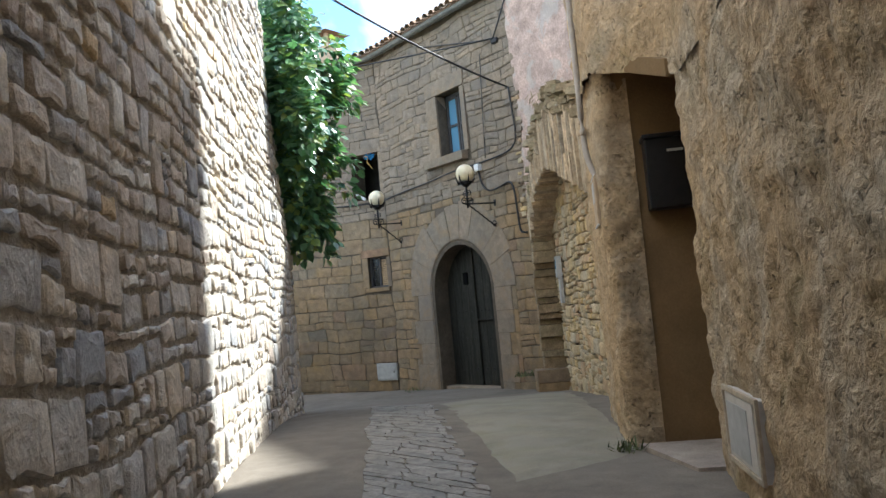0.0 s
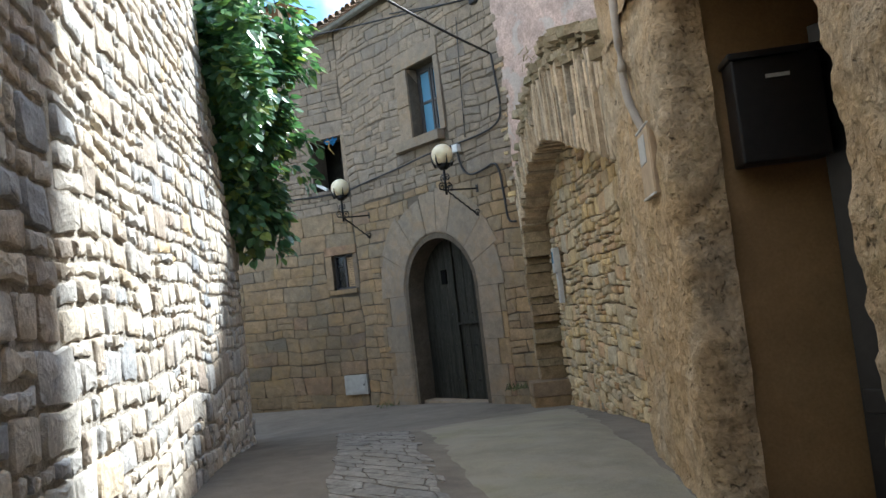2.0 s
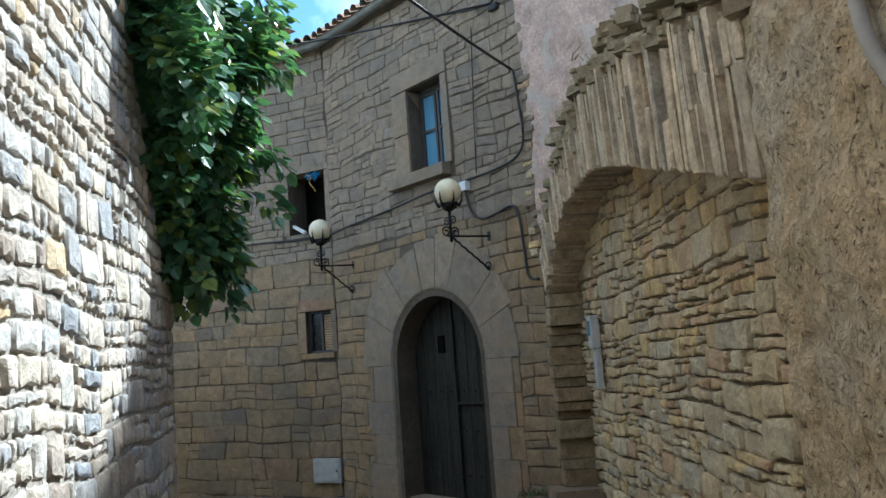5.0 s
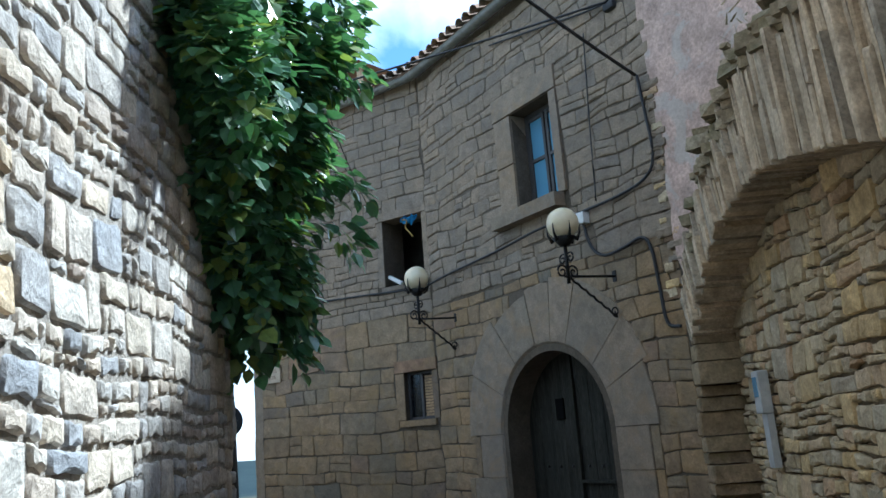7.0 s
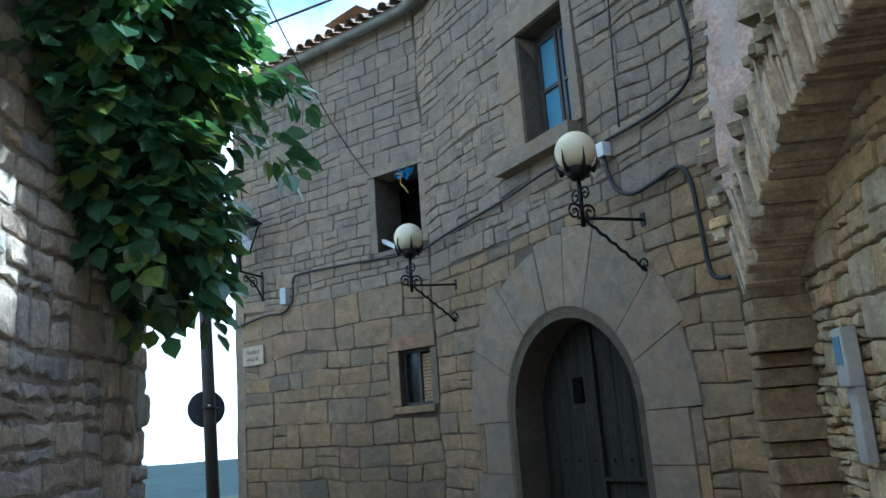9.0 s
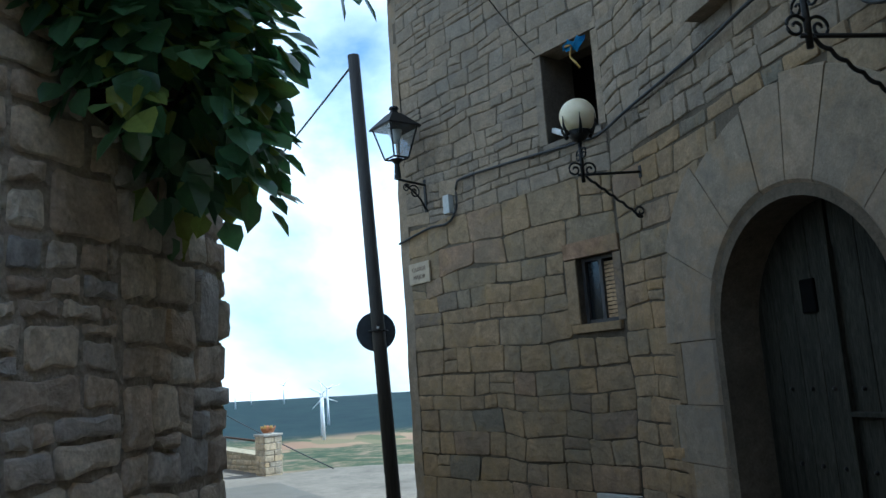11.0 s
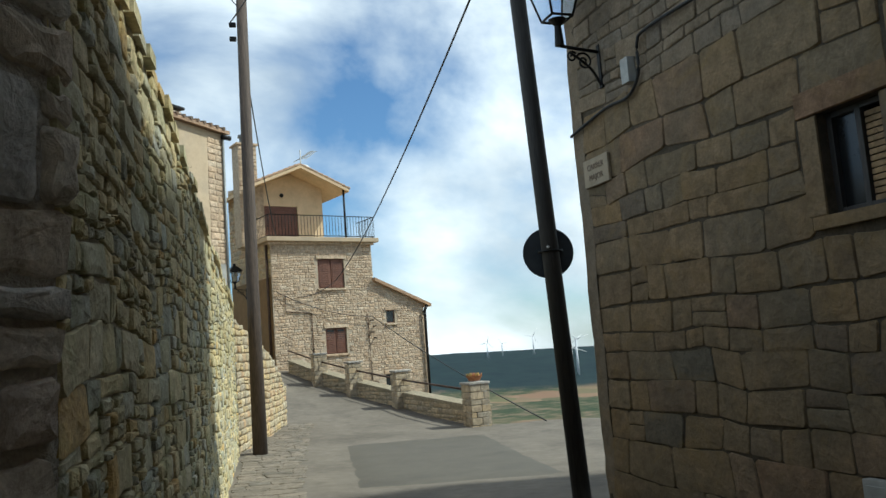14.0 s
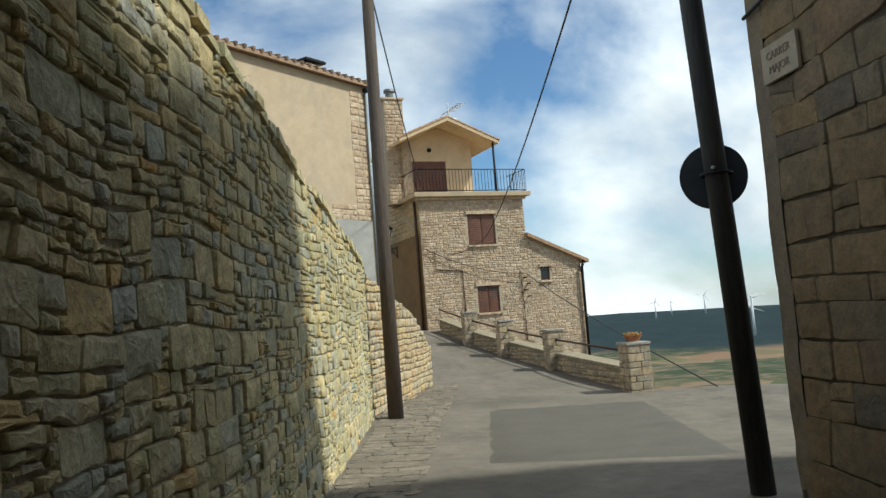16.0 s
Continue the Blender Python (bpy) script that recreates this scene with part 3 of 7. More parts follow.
def lay_courses(plane, u0, u1, v0, top, hrange, wrange, rnd, rects=(), arch=None, slope=0.0, warp=0.02, warp_scale=1.6, snaps=(), vend=None, jit=0.0, splits=0.12):
    """Corner quads of stones laid in courses, kept clear of the openings."""
    rows = [v0]
    vmax = max(top(u0 + (u1 - u0) * k / 20) for k in range(21)) + abs(slope) * (u1 - u0)
    while rows[-1] < vmax:
        nxt = rows[-1] + rnd.uniform(*hrange)
        for s in snaps:
            if rows[-1] + 0.06 < s and abs(nxt - s) < hrange[0] * 0.75:
                nxt = s
        rows.append(nxt)
    if vend is not None:
        rows = [r for r in rows if r < vend - hrange[0] * 0.6] + [vend]
    quads = []
    seed = rnd.uniform(0, 90)

    def shift(u, v):
        p = Vector((u * warp_scale + seed, v * warp_scale, seed))
        return (u + noise.noise(p) * warp * 1.3, v + noise.noise(p + Vector((17, 5, 3))) * warp + slope * (u - u0))

    for a, b in zip(rows, rows[1:]):
        free = [(u0, u1)]
        blocks = [(ra, rb) for ra, rb, va, vb in rects if vb > a + 0.03 and va < b - 0.03]
        if arch:
            cu, r, vs, vf = arch
            lo = max(a, vs)
            if a < vs:
                blocks.append((cu - r, cu + r))
            elif lo - vs < r:
                h = math.sqrt(r * r - (lo - vs) ** 2)
                blocks.append((cu - h, cu + h))
        for ba, bb in blocks:
            nf = []
            for x, y in free:
                if bb <= x or ba >= y:
                    nf.append((x, y))
                else:
                    if ba - x > 0.05:
                        nf.append((x, ba))
                    if y - bb > 0.05:
                        nf.append((bb, y))
            free = nf
        for ra, rb, va, vb in rects:
            for lo, hi in ((a, min(b, va)), (max(a, vb), b)):
                if hi - lo > 0.03 and vb > a + 0.03 and va < b - 0.03:
                    n = max(1, round((rb - ra) / (0.6 * sum(wrange))))
                    for k in range(n):
                        quads.append([shift(ra + (rb - ra) * (k + i) / n, v) for i, v in ((0, lo), (1, lo), (1, hi), (0, hi))])
        for x, y in free:
            u = x
            while u < y - 1e-3:
                w = rnd.uniform(*wrange) * (0.8 + 0.4 * (b - a) / hrange[1])
                if y - u - w < wrange[0] * 0.6:
                    w = y - u
                e = min(u + w, y)
                split = rnd.random() < splits and b - a > hrange[0] * 1.3
                cells = [(u, e, a, b)] if not split else [(u, e, a, (a + b) / 2), (u, e, (a + b) / 2, b)]
                for ca, cb, va, vb in cells:
                    if (va + vb) / 2 + slope * ((ca + cb) / 2 - u0) < top((ca + cb) / 2) - 0.03:
                        quads.append([(pu + 2 * jit * noise.noise(Vector((pu * 19, pv * 23, seed))), pv + 2 * jit * noise.noise(Vector((pu * 21, pv * 17, seed + 40)))) for pu, pv in (shift(ca, va), shift(cb, va), shift(cb, vb), shift(ca, vb))])
                u = e
    return quads


def lay_rubble(plane, u0, u1, v0, top, band, hrange, wrange, rnd, warp=0.05, jit=0.014):
    """Corner quads of random rubble: uneven bands, cut again and again into stones of many sizes."""
    seed = rnd.uniform(0, 90)
    cells = []

    def cut(a, b, lo, hi):
        w, h = b - a, hi - lo
        if h > hrange[1] or (h > 2.1 * hrange[0] and rnd.random() < (0.55 if h > 0.8 * w else 0.22)):
            m = lo + h * rnd.uniform(0.26, 0.74)
            cut(a, b, lo, m)
            cut(a, b, m, hi)
        elif w > wrange[1] or (w > 2.1 * wrange[0] and w > 1.3 * h and rnd.random() < (0.6 if w > 2.4 * h else 0.15)):
            m = a + w * rnd.uniform(0.26, 0.74)
            cut(a, m, lo, hi)
            cut(m, b, lo, hi)
        else:
            cells.append((a, b, lo, hi))

    def shift(u, v):
        p = Vector((u * 0.8 + seed, v * 0.8, seed))
        q = Vector((u * 17, v * 19, seed))
        return (u + noise.noise(p) * warp + 2 * jit * noise.noise(q), v + noise.noise(p + Vector((17, 5, 3))) * warp * 1.4 + 2 * jit * noise.noise(q + Vector((3, 9, 27))))

    vmax = max(top(u0 + (u1 - u0) * k / 20) for k in range(21))
    v = v0
    while v < vmax:
        e = v + rnd.uniform(*band)
        u = u0
        while u < u1 - 1e-3:
            w = rnd.uniform(0.5, 1.1)
            x = u1 if u1 - u - w < 0.3 else u + w
            cut(u, x, v, e)
            u = x
        v = e
    return [[shift(a, lo), shift(b, lo), shift(b, hi), shift(a, hi)] for a, b, lo, hi in cells if (lo + hi) / 2 < top((a + b) / 2) - 0.03]


def lay_stones(wall, plane, quads, mat, rnd, gap, depth, bevel, bulge, rough, near, name="stone", limit=300, smooth="edges"):
    """Stones inside the stretch near=(u0, u1, v0, v1) are single parts of the wall; the rest is one joined part."""
    verts, faces = [], []
    count = 0
    for q in quads:
        sv, sf = stone_data(plane, q, rnd, gap, depth, bevel, bulge, rough)
        cu, cv = sum(p[0] for p in q) / 4, sum(p[1] for p in q) / 4
        if near[0] <= cu <= near[1] and near[2] <= cv <= near[3] and count < limit:
            mesh_object(name, sv, sf, mat, wall, smooth)
            count += 1
        else:
            k = len(verts)
            verts += sv
            faces += [tuple(i + k for i in f) for f in sf]
    if verts:
        tagged(mesh_object("distant_" + name + "s", verts, faces, mat, wall, smooth), kind="stuff")


def relief(name, point, nu, nv, mat, parent=None, amount=0.02, scale=6.0, seed=0.0, flip=False):
    """A lumpy rendered surface: point(s, t) for s, t in 0..1, pushed in and out along its normal."""
    verts, faces = [], []
    for j in range(nv + 1):
        for i in range(nu + 1):
            s, t = i / nu, j / nv
            p = point(s, t)
            du = point(min(s + 0.01, 1), t) - point(max(s - 0.01, 0), t)
            dv = point(s, min(t + 0.01, 1)) - point(s, max(t - 0.01, 0))
            n = du.cross(dv)
            n = n.normalized() if n.length > 1e-9 else Vector((0, 0, 0))
            q = Vector(p) * scale + Vector((seed, 0, 0))
            h = noise.noise(q * 0.25) * 1.6 + noise.noise(q) + 0.5 * noise.noise(q * 2.3)
            verts.append(Vector(p) + n * h * amount * (-1 if flip else 1))
    for j in range(nv):
        for i in range(nu):
            k = j * (nu + 1) + i
            f = (k, k + 1, k + nu + 2, k + nu + 1)
            faces.append(f[::-1] if flip else f)
    return mesh_object(name, verts, faces, mat, parent, True)


# ---- ground ----
GROUND_POINTS = np.array([(-2.84, 5.81, .30), (-1.6, 4.4, .33), (0, 0, .36), (4, -5, .36), (-4.82, 3.41, .385), (-5.89, 4.55, .37), (-7.75, 6.52, .30), (-3.9, 8.0, .26), (-5.15, 9.67, .15),
                          (-7.0, 11.9, -.07), (-9.5, 12.8, -.13), (-12.7, 13.3, -.24), (-15.5, 12.95, -.27), (-11.95, 10.9, -.25), (-10.3, 9.0, -.02), (-15.0, 9.0, -.3), (-24.2, 9.2, -.39), (-27.1, 14.5, -.55),
                          (-31.2, 10.07, -.28), (-35.5, 13.6, .0), (-40.3, 10.0, .9), (-20, 14, -.5)])


def spline_kernel(r):
    return np.where(r > 0, r * r * np.log(r + 1e-9), 0)


GN = len(GROUND_POINTS)
ga = np.zeros((GN + 3, GN + 3))
ga[:GN, :GN] = spline_kernel(np.linalg.norm(GROUND_POINTS[:, None, :2] - GROUND_POINTS[None, :, :2], axis=2)) + np.eye(GN) * 0.5
ga[:GN, GN] = ga[GN, :GN] = 1
ga[:GN, GN + 1:] = GROUND_POINTS[:, :2]
ga[GN + 1:, :GN] = GROUND_POINTS[:, :2].T
GW = np.linalg.solve(ga, np.concatenate([GROUND_POINTS[:, 2], np.zeros(3)]))


def street_z(x, y):
    return float(GW[:GN] @ spline_kernel(np.hypot(GROUND_POINTS[:, 0] - x, GROUND_POINTS[:, 1] - y)) + GW[GN] + GW[GN + 1] * x + GW[GN + 2] * y)


PLATEAU = [(30, -25), (30, 30), (-12, 30), (-22, 22.5), (-26.9, 17.0), (-27.3, 14.75), (-32.2, 13.75), (-40.1, 10.9), (-47, 14.5), (-60, 12), (-60, -25)]


def outside(x, y):
    """How far a place lies outside the level ground of the village; 0 inside."""
    inside, best = False, 1e9
    for (x0, y0), (x1, y1) in zip(PLATEAU, PLATEAU[1:] + PLATEAU[:1]):
        if (y0 > y) != (y1 > y) and x < (x1 - x0) * (y - y0) / (y1 - y0) + x0:
            inside = not inside
        dx, dy = x1 - x0, y1 - y0
        t = min(1, max(0, ((x - x0) * dx + (y - y0) * dy) / (dx * dx + dy * dy)))
        best = min(best, math.hypot(x - x0 - t * dx, y - y0 - t * dy))
    return 0.0 if inside else best


def land_z(x, y):
    cx, cy = min(6, max(-46, x)), min(16, max(-8, y))
    z = street_z(cx, cy)
    d = outside(x, y)
    if d > 0:
        z -= min(d * 0.85, 5 + d * 0.12, 62 + 6 * noise.noise(Vector((x * 0.004, y * 0.004, 3))))
        r = math.hypot(x, y)
        if r > 900:
            t = min(1, (r - 900) / 750)
            z += (39 + 11 * noise.noise(Vector((x * 0.0011, y * 0.0011, 1))) + 6 * noise.noise(Vector((x * 0.004, y * 0.004, 5))) + 1.6 * noise.noise(Vector((x * 0.02, y * 0.02, 8)))) * t * t * (3 - 2 * t) - max(0, r - 1700) * 0.03
    return z


def spread(lo, hi, step, far, grow=1.28):
    xs = list(np.arange(lo, hi + 1e-6, step))
    a, s = [lo], step
    while a[-1] > -far:
        s = min(s * grow, 90)
        a.append(a[-1] - s)
    b, s = [hi], step
    while b[-1] < far:
        s = min(s * grow, 90)
        b.append(b[-1] + s)
    return a[:0:-1] + xs + b[1:]


gx, gy = spread(-42, 3, 0.3, 2600), spread(-3, 18, 0.3, 2600)
g_verts = [(x, y, land_z(x, y) + 0.012 * noise.noise(Vector((x * 1.4, y * 1.4, 0)))) for y in gy for x in gx]
nx = len(gx)
g_faces = [(j * nx + i, j * nx + i + 1, (j + 1) * nx + i + 1, (j + 1) * nx + i) for j in range(len(gy) - 1) for i in range(nx - 1)]
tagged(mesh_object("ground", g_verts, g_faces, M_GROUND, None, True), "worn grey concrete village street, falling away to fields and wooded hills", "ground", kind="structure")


def drape(name, outline, mat, lift, label, step=0.25):
    """A sheet laid over the street inside a convex outline of four corners."""
    a, b, c, d = (Vector((*p, 0)) for p in outline)
    nu, nv = max(2, int((b - a).length / step)), max(2, int((d - a).length / step))
    verts, faces = [], []
    for j in range(nv + 1):
        for i in range(nu + 1):
            p = a.lerp(b, i / nu).lerp(d.lerp(c, i / nu), j / nv)
            edge = i in (0, nu) or j in (0, nv)
            if edge:
                p += Vector((noise.noise(p * 2.0), noise.noise(p * 2.0 + Vector((9, 9, 9))), 0)) * 0.06
            verts.append((p.x, p.y, land_z(p.x, p.y) + 0.012 * noise.noise(Vector((p.x * 1.4, p.y * 1.4, 0))) + (lift if not edge else -0.004)))
    for j in range(nv):
        for i in range(nu):
            k = j * (nu + 1) + i
            faces.append((k, k + 1, k + nu + 2, k + nu + 1))
    return tagged(mesh_object(name, verts, faces, mat, None, True), label, "pavement", kind="structure")


drape("pavement_cement", [(-2.95, 4.3), (-2.65, 5.6), (-6.6, 11.5), (-7.4, 9.0)], M_ALLEY_CEMENT, 0.022, "smooth brown-grey cement patch beside the arched niche")
drape("pavement_patch", [(-19.0, 10.75), (-25.0, 11.1), (-25.3, 14.2), (-18.5, 13.6)], M_CEMENT, 0.02, "darker cement patch in the open street")


# ---- masonry walls ----
STREET = (-9.0, 10.0)
FAC_L = Plane((-15.69, 12.94), (-11.93, 13.44), STREET)
FAC_R = Plane((-11.93, 13.44), (-7.43, 12.18), STREET)
EAVE = 7.25


def poly_block(plane, poly, w0, w1, bevel, rnd=None, jitter=0.0, dome=0.0):
    """A dressed block on a wall with any outline, chamfered towards the street."""
    c = Vector((sum(p[0] for p in poly), sum(p[1] for p in poly))) / len(poly)
    n = len(poly)
    back, front = [], []
    for p in poly:
        q = Vector(p)
        if rnd:
            q += Vector((rnd.uniform(-1, 1), rnd.uniform(-1, 1))) * jitter
        ln = max((q - c).length, 1e-4)
        e = c + (q - c) * max(0.3, 1 - bevel / ln)
        back.append(plane.at(q.x, q.y, w0))
        front.append(plane.at(e.x, e.y, w1 + (rnd.uniform(-0.3, 0.3) * jitter if rnd else 0)))
    side = [plane.at(*(c + (Vector(p) - c) * 1.0), max(w0, w1 - bevel)) for p in poly]
    verts = back + side + front + [plane.at(c.x, c.y, w1 + dome)]
    faces = [tuple(range(n - 1, -1, -1))]
    for i in range(n):
        j = (i + 1) % n
        faces += [(i, j, n + j, n + i), (n + i, n + j, 2 * n + j, 2 * n + i), (2 * n + i, 2 * n + j, 3 * n)]
    return verts, faces


rnd = random.Random(11)
WIN_S = (3.18, 3.69, 2.07, 2.76)
HOLE = (2.94, 3.70, 4.08, 5.12)
DOOR = (2.487, 0.92, 1.78, -0.35)
WIN = (2.253, 3.04, 4.48, 5.76)


def flat_top(z):
    return lambda u: z


wall_left = wall_core("wall_facade_left", FAC_L, 0, FAC_L.length, -1.0, flat_top(EAVE), 0.5, M_MORTAR_DARK, [WIN_S, HOLE])
tagged(wall_left, "old sandstone block facade wing with dark open joints", "wall", kind="structure")
frames_l = [(WIN_S[0] - 0.16, WIN_S[1] + 0.10, WIN_S[2] - 0.10, WIN_S[3] + 0.17), (HOLE[0] - 0.12, HOLE[1] + 0.09, HOLE[2] - 0.07, HOLE[3] + 0.13)]
q = lay_courses(FAC_L, 0.16, FAC_L.length - 0.01, -0.45, flat_top(3.9), (0.16, 0.36), (0.22, 0.66), rnd, frames_l, None, -0.012, 0.07, 1.5, [frames_l[0][2], frames_l[0][3]], 3.64, 0.014, 0.12)
lay_stones(wall_left, FAC_L, q, M_ASHLAR, rnd, 0.004, 0.018, 0.009, 0.003, 0.24, (0, 4, -0.5, 4.2))
q = lay_courses(FAC_L, 0.16, FAC_L.length - 0.01, 3.64, flat_top(EAVE - 0.02), (0.10, 0.23), (0.16, 0.46), rnd, frames_l, None, -0.012, 0.05, 1.9, [frames_l[1][2], frames_l[1][3]], None, 0.010, 0.2)
lay_stones(wall_left, FAC_L, q, M_ASHLAR_UP, rnd, 0.004, 0.018, 0.008, 0.003, 0.24, (0, 4, -0.5, 5.0), limit=150)
# plastered strip on the free corner
relief("trim", lambda s, t: FAC_L.at(-0.02 + 0.2 * s, -0.6 + (EAVE + 0.5) * t, 0.012), 4, 60, M_DRESSED, wall_left, 0.012, 5.0)

wall_right = wall_core("wall_facade_right", FAC_R, 0, FAC_R.length, -1.0, flat_top(EAVE), 0.5, M_MORTAR_DARK, [WIN], DOOR)
tagged(wall_right, "old sandstone block facade with a large arched portal", "wall", kind="structure")
frame_w = (WIN[0] - 0.36, WIN[1] + 0.14, WIN[2] - 0.20, WIN[3] + 0.30)
q = lay_courses(FAC_R, 0.01, FAC_R.length - 0.02, -0.45, flat_top(3.9), (0.15, 0.29), (0.22, 0.5), rnd, (), (DOOR[0], 1.6, DOOR[2], -1), 0.0, 0.06, 1.9, (), 3.64, 0.010, 0.2)
lay_stones(wall_right, FAC_R, q, M_ASHLAR, rnd, 0.004, 0.018, 0.009, 0.003, 0.26, (0, 5, -0.5, 4.4))
q = lay_courses(FAC_R, 0.01, FAC_R.length - 0.02, 3.64, flat_top(EAVE - 0.02), (0.10, 0.26), (0.15, 0.44), rnd, [frame_w], None, 0.0, 0.08, 1.9, [frame_w[2], frame_w[3]], None, 0.014, 0.25)
lay_stones(wall_right, FAC_R, q, M_ASHLAR_UP, rnd, 0.004, 0.018, 0.008, 0.003, 0.3, (0, 5, -0.5, 5.4), limit=200)

# portal: voussoirs and jamb blocks
R_IN, R_OUT, W_OUT = 0.93, 1.72, 0.030


def portal_block(rings):
    """A dressed block swept through rings of profile points; its inner edge is splayed."""
    n = len(rings[0])
    verts = [p for ring in rings for p in ring]
    faces = [tuple(range(n - 1, -1, -1)), tuple((len(rings) - 1) * n + k for k in range(n))]
    for i in range(len(rings) - 1):
        for k in range(n):
            faces.append((i * n + k, i * n + (k + 1) % n, (i + 1) * n + (k + 1) % n, (i + 1) * n + k))
    return verts, faces


def portal_profile(reach, w):
    """Distances from the opening's edge and depths."""
    return [(0, -0.33), (0, -0.10), (0.035, -0.035), (0.10, w - 0.004), (0.13, w), (reach - 0.008, w), (reach, w - 0.012), (reach, -0.2)]


cuts = [0, 23, 41, 69, 84, 100, 126, 153, 180]
for a0, a1 in zip(cuts, cuts[1:]):
    reach = (R_OUT - R_IN) * rnd.uniform(0.90, 1.10)
    w = W_OUT + rnd.uniform(-0.005, 0.005)
    rings = []
    for k in range(7):
        a = radians(a0 + 0.22 + (a1 - a0 - 0.44) * k / 6)
        rings.append([FAC_R.at(DOOR[0] + (R_IN + r) * math.cos(a), DOOR[2] + (R_IN + r * (1 + 0.012 * rnd.uniform(-1, 1))) * math.sin(a), d) for r, d in portal_profile(reach, w)])
    mesh_object("voussoir", *portal_block(rings), M_DRESSED, wall_right)
for side in (-1, 1):
    v = DOOR[2] - 0.004
    while v > -0.45:
        h = rnd.uniform(0.36, 0.54)
        wid = rnd.choice([0.42, 0.58, 0.78])
        w = W_OUT + rnd.uniform(-0.006, 0.006)
        rings = [[FAC_R.at(DOOR[0] + side * (R_IN + r), z, d) for r, d in portal_profile(wid, w)] for z in (v - h + 0.007, v - h / 2, v)]
        mesh_object("jamb_block", *portal_block(rings), M_DRESSED, wall_right)
        xa, xb = DOOR[0] + side * (R_IN + wid + 0.008), DOOR[0] + side * max(R_IN + wid + 0.12, 1.62)
        poly = [(min(xa, xb), v - h + 0.007), (max(xa, xb), v - h + 0.007), (max(xa, xb), v), (min(xa, xb), v)]
        mesh_object("jamb_block", *poly_block(FAC_R, poly, -0.2, W_OUT - 0.008, 0.008, rnd, 0.004), M_ASHLAR, wall_right)
        v -= h


def dressed(wall, plane, blocks, mat=M_DRESSED):
    for ua, ub, va, vb, w in blocks:
        mesh_object("dressed_block", *poly_block(plane, [(ua, va), (ub, va), (ub, vb), (ua, vb)], -0.3, w, 0.008, rnd, 0.005), mat, wall)


u0, u1, v0, v1 = WIN
dressed(wall_right, FAC_R, [(u0 - 0.36, u1 + 0.14, v1, v1 + 0.30, 0.05), (u0 - 0.34, u0, v0, v0 + 0.62, 0.04), (u0 - 0.34, u0, v0 + 0.63, v1 - 0.008, 0.042), (u1, u1 + 0.13, v0, v1 - 0.008, 0.04), (u0 - 0.42, u1 + 0.06, v0 - 0.17, v0 - 0.006, 0.16)])
u0, u1, v0, v1 = WIN_S
dressed(wall_left, FAC_L, [(u0 - 0.16, u1 + 0.10, v1, v1 + 0.17, 0.03), (u0 - 0.16, u0, v0, v1 - 0.01, 0.016), (u1, u1 + 0.10, v0, v1 - 0.01, 0.016), (u0 - 0.1, u1 + 0.05, v0 - 0.09, v0 - 0.006, 0.05)], M_ASHLAR)
u0, u1, v0, v1 = HOLE
dressed(wall_left, FAC_L, [(u0 - 0.12, u1 + 0.09, v1, v1 + 0.13, 0.02), (u0 - 0.12, u0, v0, v1 - 0.01, 0.016), (u1, u1 + 0.09, v0, v1 - 0.01, 0.016), (u0 - 0.06, u1 + 0.03, v0 - 0.07, v0 - 0.006, 0.03)], M_ASHLAR_UP)

# remaining sides of the house, added dark panels for its unlit rooms, and its roof
back = FAC_L.n * -1
side_plane = Plane((-15.69, 12.94), (-15.69 + back.x * 7, 12.94 + back.y * 7), (-25, 14))
tagged(wall_core("wall_house_side", side_plane, 0.5, 7, -3.0, lambda u: EAVE + 0.02 + 0.22 * u, 0.5, M_GREYR), "plain grey rendered side wall", "wall", kind="structure")
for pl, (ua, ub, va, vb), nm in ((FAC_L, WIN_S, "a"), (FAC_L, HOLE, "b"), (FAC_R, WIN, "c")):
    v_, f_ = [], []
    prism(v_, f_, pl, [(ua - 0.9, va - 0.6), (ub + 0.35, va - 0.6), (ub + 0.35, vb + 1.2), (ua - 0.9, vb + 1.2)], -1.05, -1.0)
    tagged(mesh_object("wall_room_shade", v_, f_, M_DARK), "added dark panel standing for the unlit room behind the opening", "wall", kind="structure")


def bent(w, v):
    """The line of the facade at depth w and height v, round its bend."""
    return [FAC_L.at(-0.1, v, w), FAC_L.at(FAC_L.length * 0.5, v, w), FAC_L.at(FAC_L.length - 0.35, v, w), FAC_R.at(0.35, v, w), FAC_R.at(FAC_R.length * 0.5, v, w), FAC_R.at(FAC_R.length + 0.4, v, w)]


def along(pts, d):
    for a, b in zip(pts, pts[1:]):
        ln = (b - a).length
        if d <= ln:
            return a.lerp(b, d / ln), (b - a).normalized()
        d -= ln
    return pts[-1], (pts[-1] - pts[-2]).normalized()


roof = empty("roof", Matrix.Translation(FAC_L.at(2, EAVE, 0)))
tagged(roof, "weathered curved clay tile roof over the stone house", "roof", kind="structure")
eave_front, eave_back = smooth_path(bent(0.16, EAVE + 0.08), 8), [p + Vector((0.13, 3.6, 1.35)) for p in smooth_path(bent(0.16, EAVE + 0.08), 8)]
rv, rf = [], []
for a, b in zip(eave_front, eave_back):
    rv += [a, b, b - Vector((0, 0, 0.1)), a - Vector((0, 0, 0.07))]
for i in range(len(eave_front) - 1):
    for k in range(4):
        rf.append((i * 4 + k, i * 4 + (k + 1) % 4, (i + 1) * 4 + (k + 1) % 4, (i + 1) * 4 + k))
rf += [(0, 1, 2, 3), tuple(len(rv) - 4 + k for k in (3, 2, 1, 0))]
